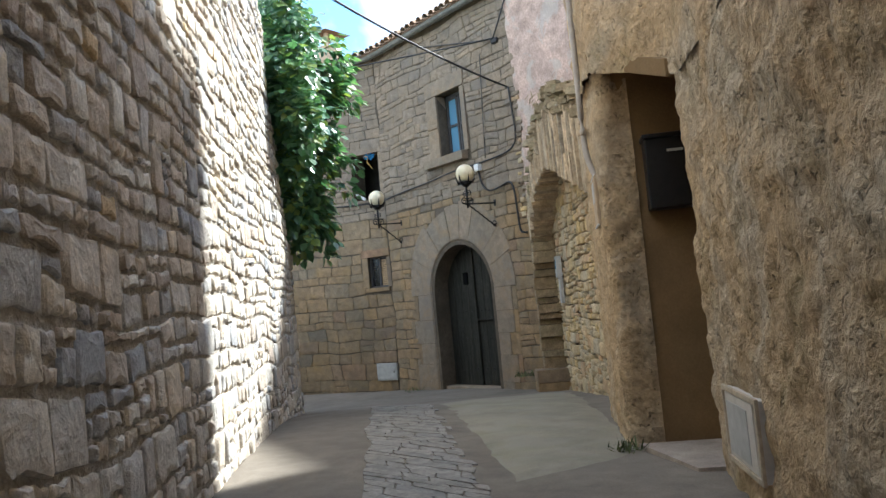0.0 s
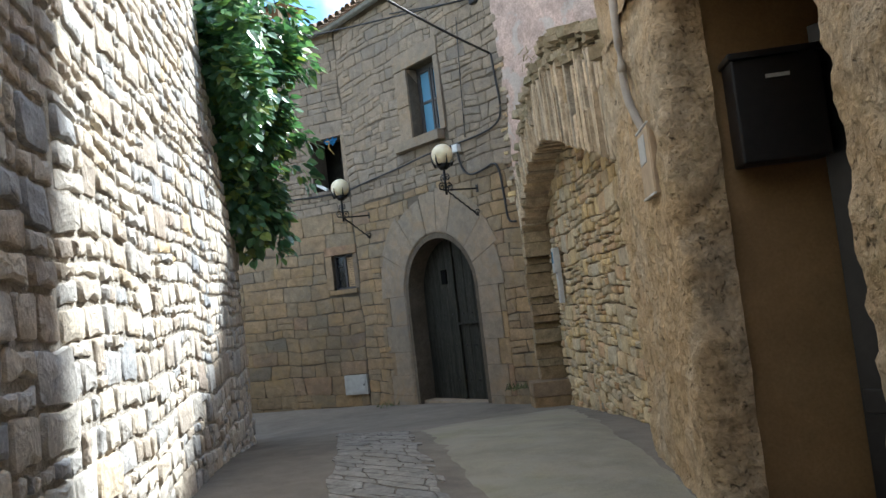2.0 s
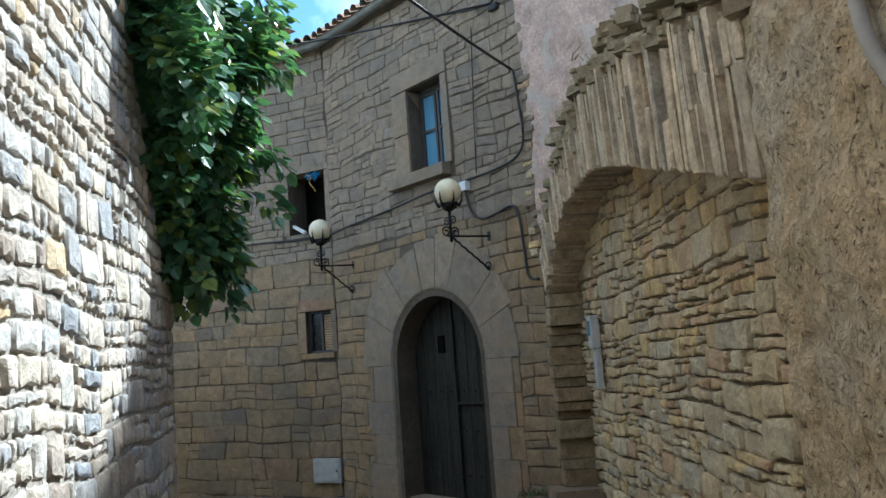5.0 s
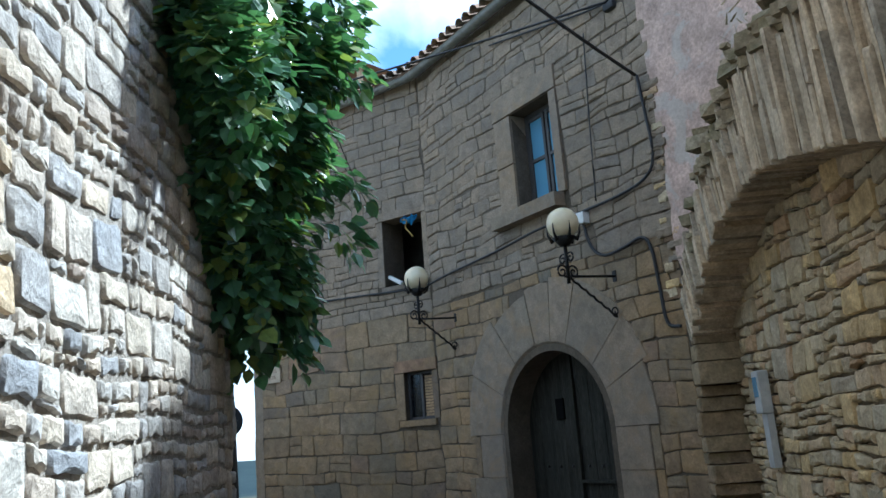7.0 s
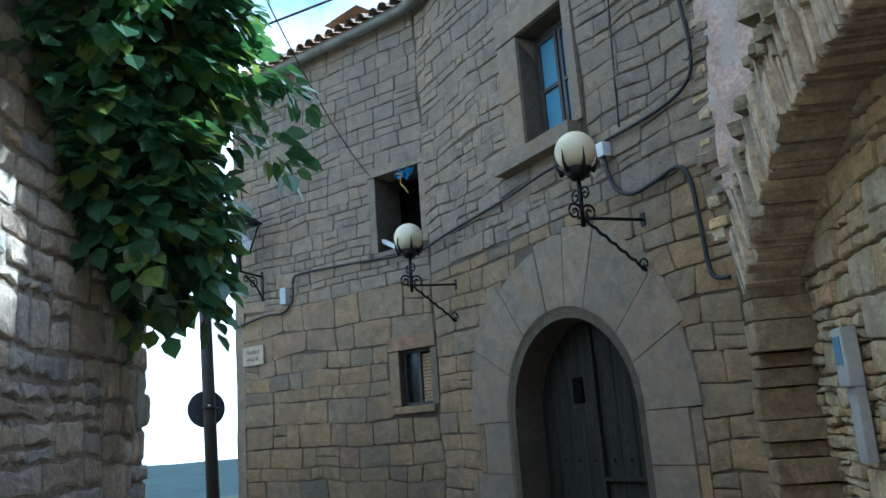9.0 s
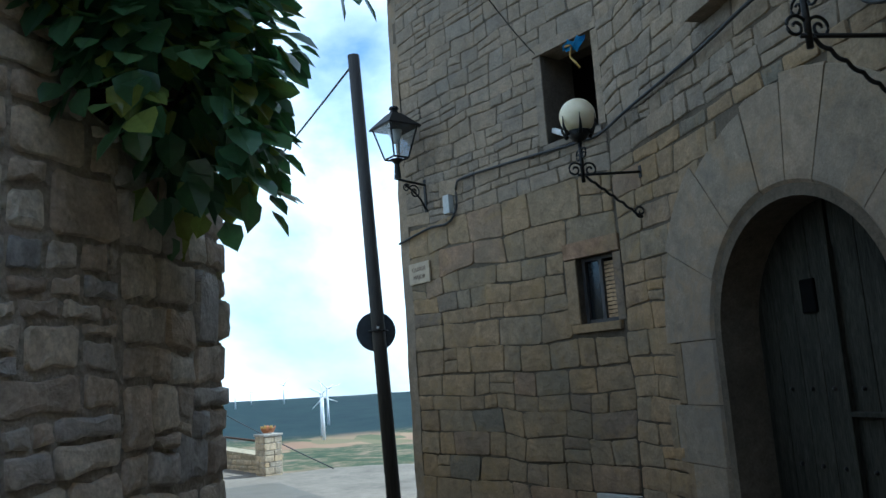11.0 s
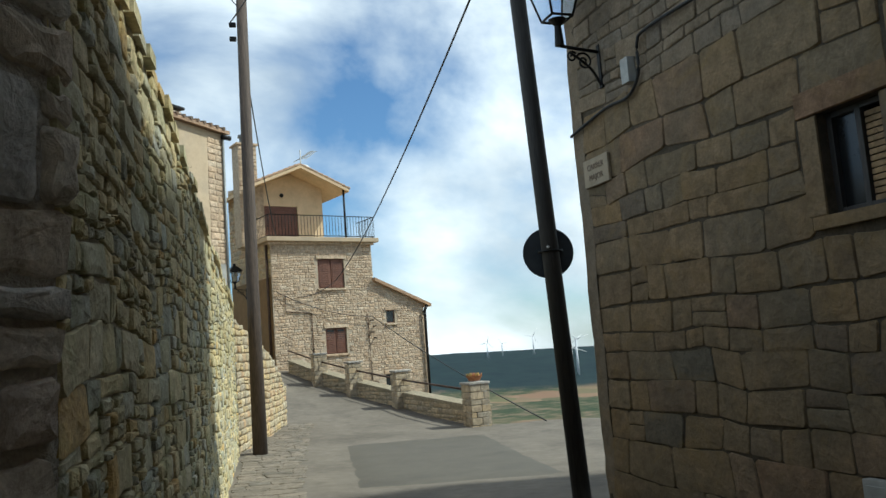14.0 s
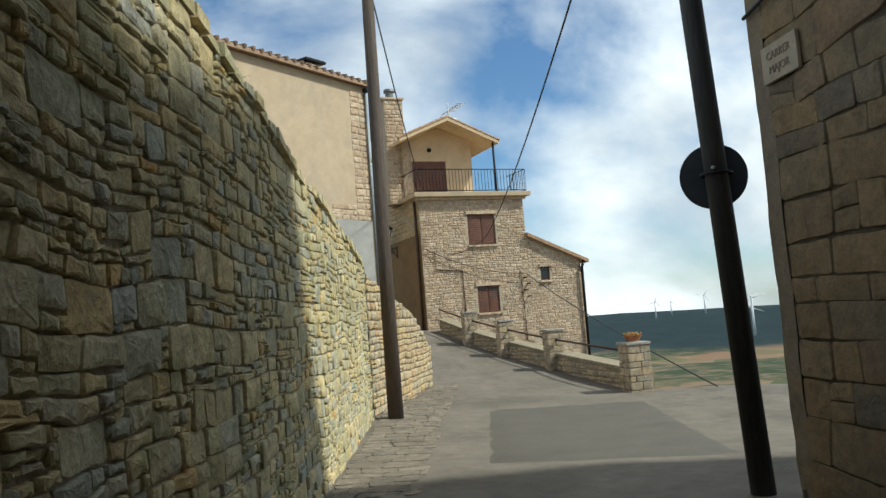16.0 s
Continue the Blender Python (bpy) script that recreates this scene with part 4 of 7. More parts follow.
deck = mesh_object("roof_deck", rv, rf, M_TILE, roof)
deck.matrix_parent_inverse = roof.matrix_world.inverted()
# gutter under the tile ends
gv, gf = [], []
path = smooth_path(bent(0.17, EAVE - 0.02), 10)
for i, p in enumerate(path):
    d = (path[min(i + 1, len(path) - 1)] - path[max(i - 1, 0)]).normalized()
    o = Vector((d.y, -d.x, 0))
    for rr in (0.085, 0.072):
        for k in range(9):
            t = math.pi * k / 8
            gv.append(p + o * math.cos(t) * rr - Vector((0, 0, math.sin(t) * rr)))
for i in range(len(path) - 1):
    for base in (0, 9):
        for k in range(8):
            a = i * 18 + base + k
            gf.append((a, a + 1, a + 19, a + 18))
    gf += [(i * 18, i * 18 + 9, (i + 1) * 18 + 9, (i + 1) * 18), (i * 18 + 8, i * 18 + 17, (i + 1) * 18 + 17, (i + 1) * 18 + 8)]
gutter = tagged(mesh_object("gutter", gv, gf, M_GUTTER, None, True), "grey half-round gutter along the curved eave", "gutter", kind="structure")


def tile_mesh(length=0.46, r=0.085):
    v, f = [], []
    for j, y in enumerate((0, length)):
        for rr in (r * (1 - 0.18 * j), r * (1 - 0.18 * j) - 0.014):
            for k in range(7):
                t = math.pi * k / 6
                v.append((rr * math.cos(t), y, rr * math.sin(t)))
    for base in (0, 7):
        for k in range(6):
            f.append((base + k, base + k + 1, base + k + 15, base + k + 14))
    for k in range(6):
        f.append((k, k + 1, k + 8, k + 7))
    me = bpy.data.meshes.new("roof_tile")
    me.from_pydata(v, [], f)
    me.materials.append(M_TILE)
    me.polygons.foreach_set("use_smooth", [True] * len(me.polygons))
    return me


TILE = tile_mesh()
total = sum((b - a).length for a, b in zip(eave_front, eave_front[1:]))
d = 0.1
while d < total - 0.05:
    p, way = along(eave_front, d)
    up_slope = Vector((0.13, 3.6, 1.35)).normalized()
    x_axis = way
    y_axis = (up_slope - x_axis * up_slope.dot(x_axis)).normalized()
    z_axis = x_axis.cross(y_axis)
    for row in range(3):
        o = new("roof_tile", TILE)
        m = Matrix.Identity(4)
        m.col[0][:3], m.col[1][:3], m.col[2][:3] = x_axis, y_axis, z_axis
        m.col[3][:3] = p + y_axis * (row * 0.36 - 0.10 + rnd.uniform(-0.03, 0.03)) + z_axis * (0.012 + 0.004 * row)
        o.parent = roof
        o.matrix_parent_inverse = roof.matrix_world.inverted()
        o.matrix_basis = m @ Matrix.Rotation(rnd.uniform(-0.05, 0.05), 4, "Z")
    d += 0.205
# Unseen ceiling slab and back walls, added to keep the openings dark.
back_poly = [FAC_L.at(0.2, 0, -0.52), FAC_R.at(0, 0, -0.55), FAC_R.at(FAC_R.length + 1.9, 0, -0.52), FAC_R.at(FAC_R.length + 1.9, 0, -6.5), FAC_L.at(0.5, 0, -6.9)]
cv_ = [p + Vector((0, 0, 7.0)) for p in back_poly] + [p + Vector((0, 0, 7.1)) for p in back_poly]
tagged(mesh_object("ceiling", cv_, [(4, 3, 2, 1, 0), (5, 6, 7, 8, 9)] + [(i, (i + 1) % 5, 5 + (i + 1) % 5, 5 + i) for i in range(5)], M_DARK), "unseen dark slab keeping daylight out of the stone house", "ceiling", kind="structure")
for k_ in (2, 3):
    a_, b_ = back_poly[k_], back_poly[k_ + 1]
    tagged(wall_core("wall_house_back", Plane(a_.to_2d()[:], b_.to_2d()[:], (0, 30)), 0, (b_ - a_).length, -2.5, flat_top(6.99), 0.3, M_GREYR), "unseen back wall keeping daylight out of the stone house", "wall", kind="structure")
# peeling pink wall beyond the stone facade
# Unseen length and height are stretched to cast shade on the alley ground.
PINK_END = FAC_R.length + 5.2


def pink_top(u):
    return 7.3 + 0.2 * max(0, u - FAC_R.length)


pink = wall_core("wall_pink", FAC_R, FAC_R.length + 0.004, PINK_END, 2.75, pink_top, 0.5, M_GREYR)
relief("render_coat", lambda s, t: FAC_R.at(FAC_R.length + 0.10 * noise.noise(Vector((0, t * 11, 4))) - 0.14 * t + (PINK_END - FAC_R.length) * s, 3.0 + 4.25 * t, 0.03), 70, 80, M_PINK, pink, 0.02, 2.6)
prnd = random.Random(14)
for k in range(34):
    t = k / 33
    v_ = 2.95 + 2.3 * t + prnd.uniform(-0.05, 0.05)
    u_ = FAC_R.length - 0.10 + prnd.uniform(-0.07, 0.16) * (1.2 - t)
    a_, b_ = prnd.uniform(0.05, 0.13), prnd.uniform(0.03, 0.06)
    mesh_object("exposed_stone", *stone_data(FAC_R, [(u_ - a_, v_ - b_), (u_ + a_, v_ - b_), (u_ + a_, v_ + b_), (u_ - a_, v_ + b_)], prnd, 0.004, 0.034, 0.010, 0.003, 0.8), M_INFILL if prnd.random() < 0.25 else M_ASHLAR_UP, pink)
tagged(pink, "peeling pink and grey lime-rendered wall", "wall", kind="structure")

# ---- tall rubble wall of the alley ----
ALLEY = Plane((2.08, -3.90), (-10.21, 9.12), (0, 4))


ALLEY_LEN = 16.95
BEND = Plane(ALLEY.at(ALLEY_LEN, 0).to_2d()[:], (-10.5, 9.09), (-8, 10))


def alley_top(u):
    return bend_top(ALLEY.at(u, 0).x)


def bend_top(x):
    return float(np.interp(x, [-10.5, -9.75, -9.4, -8.9, -8.6, -8.35, -8.0, 3], [2.95, 2.7, 2.85, 3.8, 4.7, 5.6, 6.5, 6.9]))


alley_wall = wall_core("wall_alley", ALLEY, 0, ALLEY_LEN, -0.8, alley_top, 0.5, M_MORTAR, cuts=[ALLEY_LEN * k / 60 for k in range(60)] + [ALLEY_LEN - 0.15 * k for k in range(14)])
tagged(alley_wall, "tall sunlit fieldstone rubble wall with pale mortar", "wall", kind="structure")
rnd = random.Random(5)
q = lay_rubble(ALLEY, 0.0, ALLEY_LEN + 0.02, -0.15, alley_top, (0.22, 0.5), (0.085, 0.30), (0.10, 0.46), rnd, 0.07, 0.018)
lay_stones(alley_wall, ALLEY, q, M_RUBBLE, rnd, 0.013, 0.024, 0.016, 0.004, 0.5, (9.4, 17.0, -0.2, 2.3))
bend_wall = wall_core("wall_alley_bend", BEND, -0.05, BEND.length, -0.8, lambda u: bend_top(BEND.at(u, 0).x), 0.45, M_MORTAR, cuts=[0.15 * k for k in range(1, 8)])
tagged(bend_wall, "rounded corner of the rubble wall under the tree", "wall", kind="structure")
q = lay_rubble(BEND, -0.02, BEND.length + 0.03, -0.15, lambda u: bend_top(BEND.at(u, 0).x), (0.3, 0.62), (0.12, 0.36), (0.16, 0.5), rnd, 0.09, 0.022)
lay_stones(bend_wall, BEND, q, M_RUBBLE, rnd, 0.010, 0.036, 0.018, 0.006, 0.6, (-1, 3, -0.2, 3.4))

# ---- retaining wall along the road ----
RET = Plane((-10.49, 9.07), (-24.4, 9.0), (-15, 11))
RET2 = Plane((-24.4, 9.0), (-30.2, 10.02), (-26, 12))


def ret_top(u):
    x = RET.at(u, 0).x
    return float(np.interp(-x, [10.4, 10.9, 12.1, 13.7, 15.6, 17.0, 18.7, 24.2], [2.95, 3.15, 3.15, 3.10, 2.98, 2.78, 2.74, 2.34])) + 0.05 * noise.noise(Vector((u * 1.5, 0, 0)))


def ret2_top(u):
    return float(np.interp(u, [0, 4.0, RET2.length], [2.25, 1.5, 0.65]))


rnd = random.Random(8)
ret_wall = wall_core("wall_retaining", RET, 0, RET.length, -1.2, ret_top, 0.55, M_MORTAR_BROWN, cuts=[0.4 * k for k in range(1, 35)])
tagged(ret_wall, "long retaining wall of thin layered brown stones", "wall", kind="structure")
q = lay_rubble(RET, 0, RET.length, -0.6, ret_top, (0.18, 0.42), (0.045, 0.22), (0.08, 0.46), rnd, 0.06, 0.014)
lay_stones(ret_wall, RET, q, M_SCHIST, rnd, 0.004, 0.032, 0.008, 0.003, 0.48, (0.3, 6.0, 0.1, 2.3))
rv, rf = [], []
for k in range(int(RET.length / 0.28)):
    u = k * 0.28
    prism(rv, rf, RET, [(u + 0.01, ret_top(u) - 0.02), (u + 0.27, ret_top(u + 0.27) - 0.02), (u + 0.26, ret_top(u + 0.27) + rnd.uniform(0.03, 0.08)), (u + 0.02, ret_top(u) + rnd.uniform(0.03, 0.08))], -0.4, 0.05 + rnd.uniform(-0.02, 0.03))
mesh_object("coping", rv, rf, M_SCHIST, ret_wall)
ret_wall2 = wall_core("wall_retaining_end", RET2, 0, RET2.length, -1.2, ret2_top, 0.5, M_MORTAR_BROWN, cuts=[0.4 * k for k in range(1, 14)])
tagged(ret_wall2, "lower end of the retaining wall, sloping down to the road", "wall", kind="structure")
q = lay_courses(RET2, 0, RET2.length, -0.6, ret2_top, (0.09, 0.2), (0.14, 0.36), rnd, warp=0.05)
lay_stones(ret_wall2, RET2, q, M_INFILL, rnd, 0.006, 0.04, 0.016, 0.010, 0.55, (0, 6, -0.4, 1.4), limit=120)
gv, gf = [], []
for x, y in [(-10.2, 8.4), (-24.2, 8.6), (-30.2, 9.6), (-30.2, 2.0), (-4.0, 2.0)]:
    gv += [(x, y, 2.25 if x > -26 else 0.9), (x, y, -0.5)]
gf = [(0, 2, 4, 6, 8)[::-1], (1, 3, 5, 7, 9)] + [(2 * i, 2 * i + 1, (2 * i + 3) % 10, (2 * i + 2) % 10) for i in range(5)]
tagged(mesh_object("ground_terrace", gv, gf, M_MORTAR_BROWN), "earth terrace held up behind the walls", "ground", kind="structure")

# ---- arched niche with rubble infill ----
ARCH = Plane((-7.45, 12.1), (-3.9, 7.55), (-9, 7))
IN_U, IN_Z = [0.0, 0.26, 0.6, 1.1, 1.7, 2.3, 3.0, 3.8, 4.6, 5.4, 6.1], [2.45, 2.58, 2.82, 3.10, 3.30, 3.38, 3.30, 3.12, 2.88, 2.66, 2.45]
EX_U, EX_Z = [0.0, 0.3, 0.8, 1.2, 1.7, 2.3, 2.9, 3.8, 4.7, 5.5, 6.1], [3.0, 3.15, 3.5, 3.75, 3.97, 4.10, 4.14, 4.07, 3.85, 3.58, 3.4]


def intrados(u):
    return float(np.interp(u, IN_U, IN_Z))


def extrados(u):
    return float(np.interp(u, EX_U, EX_Z))


rnd = random.Random(21)
niche = wall_core("wall_niche", Plane(ARCH.at(0, 0, -0.42).to_2d()[:], ARCH.at(6, 0, -0.42).to_2d()[:], (-9, 7)), -0.3, 6.2, -0.8, lambda u: extrados(max(0, u)) - 0.15, 0.5, M_MORTAR_NICHE, cuts=[0.4 * k for k in range(16)])
tagged(niche, "rough golden rubble wall filling an old arch", "wall", kind="structure")
INFILL = Plane(ARCH.at(0, 0, -0.42).to_2d()[:], ARCH.at(6, 0, -0.42).to_2d()[:], (-9, 7))
q = lay_rubble(INFILL, 0.05, 6.1, -0.35, lambda u: intrados(max(0, u)) + 0.1, (0.2, 0.45), (0.055, 0.24), (0.08, 0.40), rnd, 0.07, 0.018)
lay_stones(niche, INFILL, q, M_INFILL, rnd, 0.007, 0.046, 0.009, 0.004, 0.5, (0.3, 5.8, -0.2, 3.4))
# ring of thin slabs set on edge
arch = empty("stone_arch", Matrix.Translation(ARCH.at(2.5, 0, 0)))
tagged(arch, "ragged relieving arch of thin brown slabs set on edge", "arch", kind="structure")
inv = arch.matrix_world.inverted()
u = 0.14
while u < 5.9:
    slope = math.atan2(intrados(u + 0.35) - intrados(max(0, u - 0.35)), 0.7 - max(0, 0.35 - u))
    w = rnd.choice([0.026, 0.034, 0.042, 0.055, 0.085]) * rnd.uniform(0.85, 1.15) * max(0.5, math.cos(slope))
    tilt = slope * 0.4 + 0.2 + rnd.uniform(-0.06, 0.06)
    way = Vector((-math.sin(tilt), math.cos(tilt)))
    height = (extrados(u) - intrados(u)) * 0.92 * rnd.uniform(0.86, 1.1)
    lows = [Vector((x, intrados(x) + rnd.uniform(-0.025, 0.015))) for x in (u + 0.003, u + w - 0.003)]
    flare = Vector((0.10 * w, 0))
    tops = [lows[0] + way * height - flare, lows[1] + way * height * rnd.uniform(0.96, 1.03) + flare]
    f = rnd.uniform(0.35, 0.75) if rnd.random() < 0.4 else 1.0
    mids = [lows[k] + (tops[k] - lows[k]) * f for k in (0, 1)]
    ob = mesh_object("arch_slab", *poly_block(ARCH, [lows[0][:], lows[1][:], mids[1][:], mids[0][:]], -0.46, rnd.uniform(-0.06, 0.035), 0.010, rnd, 0.009, 0.004), M_SLAB, arch)
    ob.matrix_parent_inverse = inv
    if f < 1:
        gap = way * 0.008
        ob = mesh_object("arch_slab", *poly_block(ARCH, [(mids[0] + gap)[:], (mids[1] + gap)[:], tops[1][:], tops[0][:]], -0.46, rnd.uniform(-0.04, 0.02), 0.008, rnd, 0.006, 0.003), M_SLAB, arch)
        ob.matrix_parent_inverse = inv
    u += w
# rough mass over the ring
rv, rf = [], []
for k in range(620):
    u = rnd.uniform(0.35, 5.9)
    z = extrados(u) + rnd.uniform(-0.16, 0.16) + 0.12 * noise.noise(Vector((u * 2.2, 4, 0)))
    s = rnd.uniform(0.03, 0.11)
    c = ARCH.at(u, z, rnd.uniform(-0.5, 0.0))
    k0 = len(rv)
    for dx, dy, dz in [(-1, -1, -1), (1, -1, -1), (1, 1, -1), (-1, 1, -1), (-1, -1, 1), (1, -1, 1), (1, 1, 1), (-1, 1, 1)]:
        rv.append(c + Vector((dx * s * rnd.uniform(0.6, 1.1), dy * s * rnd.uniform(0.6, 1.1), dz * s * rnd.uniform(0.3, 0.6))))
    rf += [tuple(k0 + i for i in f) for f in [(3, 2, 1, 0), (4, 5, 6, 7), (0, 1, 5, 4), (1, 2, 6, 5), (2, 3, 7, 6), (3, 0, 4, 7)]]
ob = mesh_object("rubble_crest", rv, rf, M_CREST, arch)
ob.matrix_parent_inverse = inv
tagged(ob, "crumbling crest of small brown stones", kind="stuff")
# pillar between the niche and the facade, with larger stones at its foot
v = -0.3
while v < 2.55:
    h = rnd.uniform(0.08, 0.24)
    a = 0.04 + rnd.uniform(-0.03, 0.03)
    b = 0.25 + rnd.uniform(-0.07, 0.09) + (0.22 if v < 0.3 else 0)
    ob = mesh_object("pillar_stone", *poly_block(ARCH, [(a, v), (b, v), (b - 0.01, min(v + h, 2.6) - 0.012), (a, min(v + h, 2.6) - 0.012)], -0.45, rnd.uniform(-0.02, 0.025) + (0.14 if v < 0.25 else 0), 0.012, rnd, 0.008, 0.008), M_JAMB_STONE if v > 0.3 else M_ASHLAR, arch)
    ob.matrix_parent_inverse = inv
    v += h

# ---- rendered house on the other side of the alley ----
def rounded(points, r, n=6):
    pts = [Vector((*p, 0)) for p in points]
    out = [pts[0]]
    for a, b, c in zip(pts, pts[1:], pts[2:]):
        p, s = b + (a - b).normalized() * r, b + (c - b).normalized() * r
        for k in range(n + 1):
            t = k / n
            out.append(p * (1 - t) ** 2 + b * 2 * t * (1 - t) + s * t * t)
    out.append(pts[-1])
    return out


def on_path(pts, s):
    ln = [(b - a).length for a, b in zip(pts, pts[1:])]
    d = s * sum(ln)
    for (a, b), l in zip(zip(pts, pts[1:]), ln):
        if d <= l + 1e-9:
            return a.lerp(b, d / max(l, 1e-9))
        d -= l
    return pts[-1]


def rendered(name, path, z0, z1, step, amount, parent, mat=M_STUCCO, seed=0.0, flip=False):
    ln = sum((b - a).length for a, b in zip(path, path[1:]))
    return relief(name, lambda s, t: on_path(path, s) + Vector((0, 0, z0 + (z1 - z0) * t)), int(ln / step), int((z1 - z0) / step), mat, parent, amount, 7.0, seed, flip)


# Roof is unseen; its height is set by the shadow wanted across the alley.
ROOF_R = 7.7
hv, hf = [], []
core = [(-1.80, 5.17), (-1.05, 5.62), (-1.73, 6.39), (-2.71, 5.846), (-3.72, 7.58), (-3.2, 9.5), (6, 9.5), (6, -5.3), (4.35, -5.0)]
for x, y in core:
    hv += [(x, y, -0.8), (x, y, ROOF_R)]
nc = len(core)
hf = [tuple(range(1, 2 * nc, 2)), tuple(range(0, 2 * nc, 2))[::-1]] + [(2 * i, (2 * i + 2) % (2 * nc), (2 * i + 3) % (2 * nc), 2 * i + 1) for i in range(nc)]
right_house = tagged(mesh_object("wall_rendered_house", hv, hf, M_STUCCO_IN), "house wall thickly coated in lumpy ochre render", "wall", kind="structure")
near_path = rounded([(4.25, -5.17), (-1.94, 5.16), (-1.06, 5.66)], 0.10)
rendered("render_coat", near_path, -0.4, 2.92, 0.036, 0.030, right_house)
pier_path = rounded([(-2.60, 5.885), (-2.84, 5.75), (-3.9, 7.55), (-3.35, 8.0)], 0.12)
rendered("render_coat", pier_path, -0.4, 3.3, 0.034, 0.026, right_house, seed=4.0)
upper_path = rounded([(4.25, -5.17), (-1.92, 5.12), (-2.86, 5.72), (-3.92, 7.55), (-3.35, 8.0)], 0.25)


def upper_point(s, t):
    p = on_path(upper_path, s)
    low = 2.84 + 0.40 * min(1, max(0, (p.y - 5.0) / 0.75))
    return p + Vector((0, 0, low + (ROOF_R + 0.1 - low) * t))


relief("render_coat", upper_point, 250, 80, M_STUCCO, right_house, 0.030, 7.0, 9.0)
# Soffit in the darkened recess render; part of its shade is in the colour.
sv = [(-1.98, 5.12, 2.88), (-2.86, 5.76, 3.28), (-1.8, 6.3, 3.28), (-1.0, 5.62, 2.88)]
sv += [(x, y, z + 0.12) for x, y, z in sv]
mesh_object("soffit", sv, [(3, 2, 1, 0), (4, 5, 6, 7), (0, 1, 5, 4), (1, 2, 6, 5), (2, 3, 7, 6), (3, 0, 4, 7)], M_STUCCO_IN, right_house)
step_z = 0.34
sv = [(-2.02, 5.02), (-2.74, 5.72), (-1.8, 6.24), (-1.02, 5.6)]
sv = [(x, y, -0.2) for x, y in sv] + [(x, y, step_z) for x, y in sv]
tagged(mesh_object("step_slab", sv, [(3, 2, 1, 0), (4, 5, 6, 7), (0, 1, 5, 4), (1, 2, 6, 5), (2, 3, 7, 6), (3, 0, 4, 7)], M_STEP), "pale stone doorstep in the recess", "step", kind="structure")
RECESS = Plane((-2.13, 6.11), (-1.10, 5.68), (-3, 4))
recess_door = empty("door_2", RECESS.matrix(0, 0.34, 0))
tagged(recess_door, "black-painted plank door deep in the rendered recess", "door", kind="structure")
for k in range(7):
    part("plank", box(RECESS.length * (k + 0.5) / 7, 0.0, 1.22, RECESS.length / 7 - 0.006, 0.05, 2.44, 0.005), M_MAIL, recess_door)
part("ledge", box(RECESS.length / 2, 0.035, 0.5, RECESS.length - 0.06, 0.03, 0.12, 0.006), M_MAIL, recess_door)
roof_r = [(-2.1, 5.2), (-4.1, 7.6), (-3.2, 9.7), (6.2, 9.7), (6.2, -5.6), (4.2, -5.4)]
rv = [(x, y, ROOF_R + 0.02) for x, y in roof_r] + [(x, y, ROOF_R + 0.16) for x, y in roof_r]
rf = [tuple(range(5, -1, -1)), tuple(range(6, 12))] + [(i, (i + 1) % 6, 6 + (i + 1) % 6, 6 + i) for i in range(6)]
tagged(mesh_object("roof_rendered_house", rv, rf, M_TILE), "unseen tiled roof slab of the rendered house", "roof", kind="structure")
# unseen wall closing the alley behind, set close and tall to cut skylight
tagged(mesh_object("wall_alley_end", [(0.6, -2.9, -1), (4.6, -2.9, -1), (4.6, -3.3, -1), (0.6, -3.3, -1), (0.6, -2.9, 7.4), (4.6, -2.9, 7.4), (4.6, -3.3, 7.4), (0.6, -3.3, 7.4)], [(3, 2, 1, 0), (4, 5, 6, 7), (0, 1, 5, 4), (1, 2, 6, 5), (2, 3, 7, 6), (3, 0, 4, 7)], M_STUCCO), "unseen rendered wall closing the alley, added to darken its near end", "wall", kind="structure")


# ---- doors and windows of the stone house ----
rnd = random.Random(31)


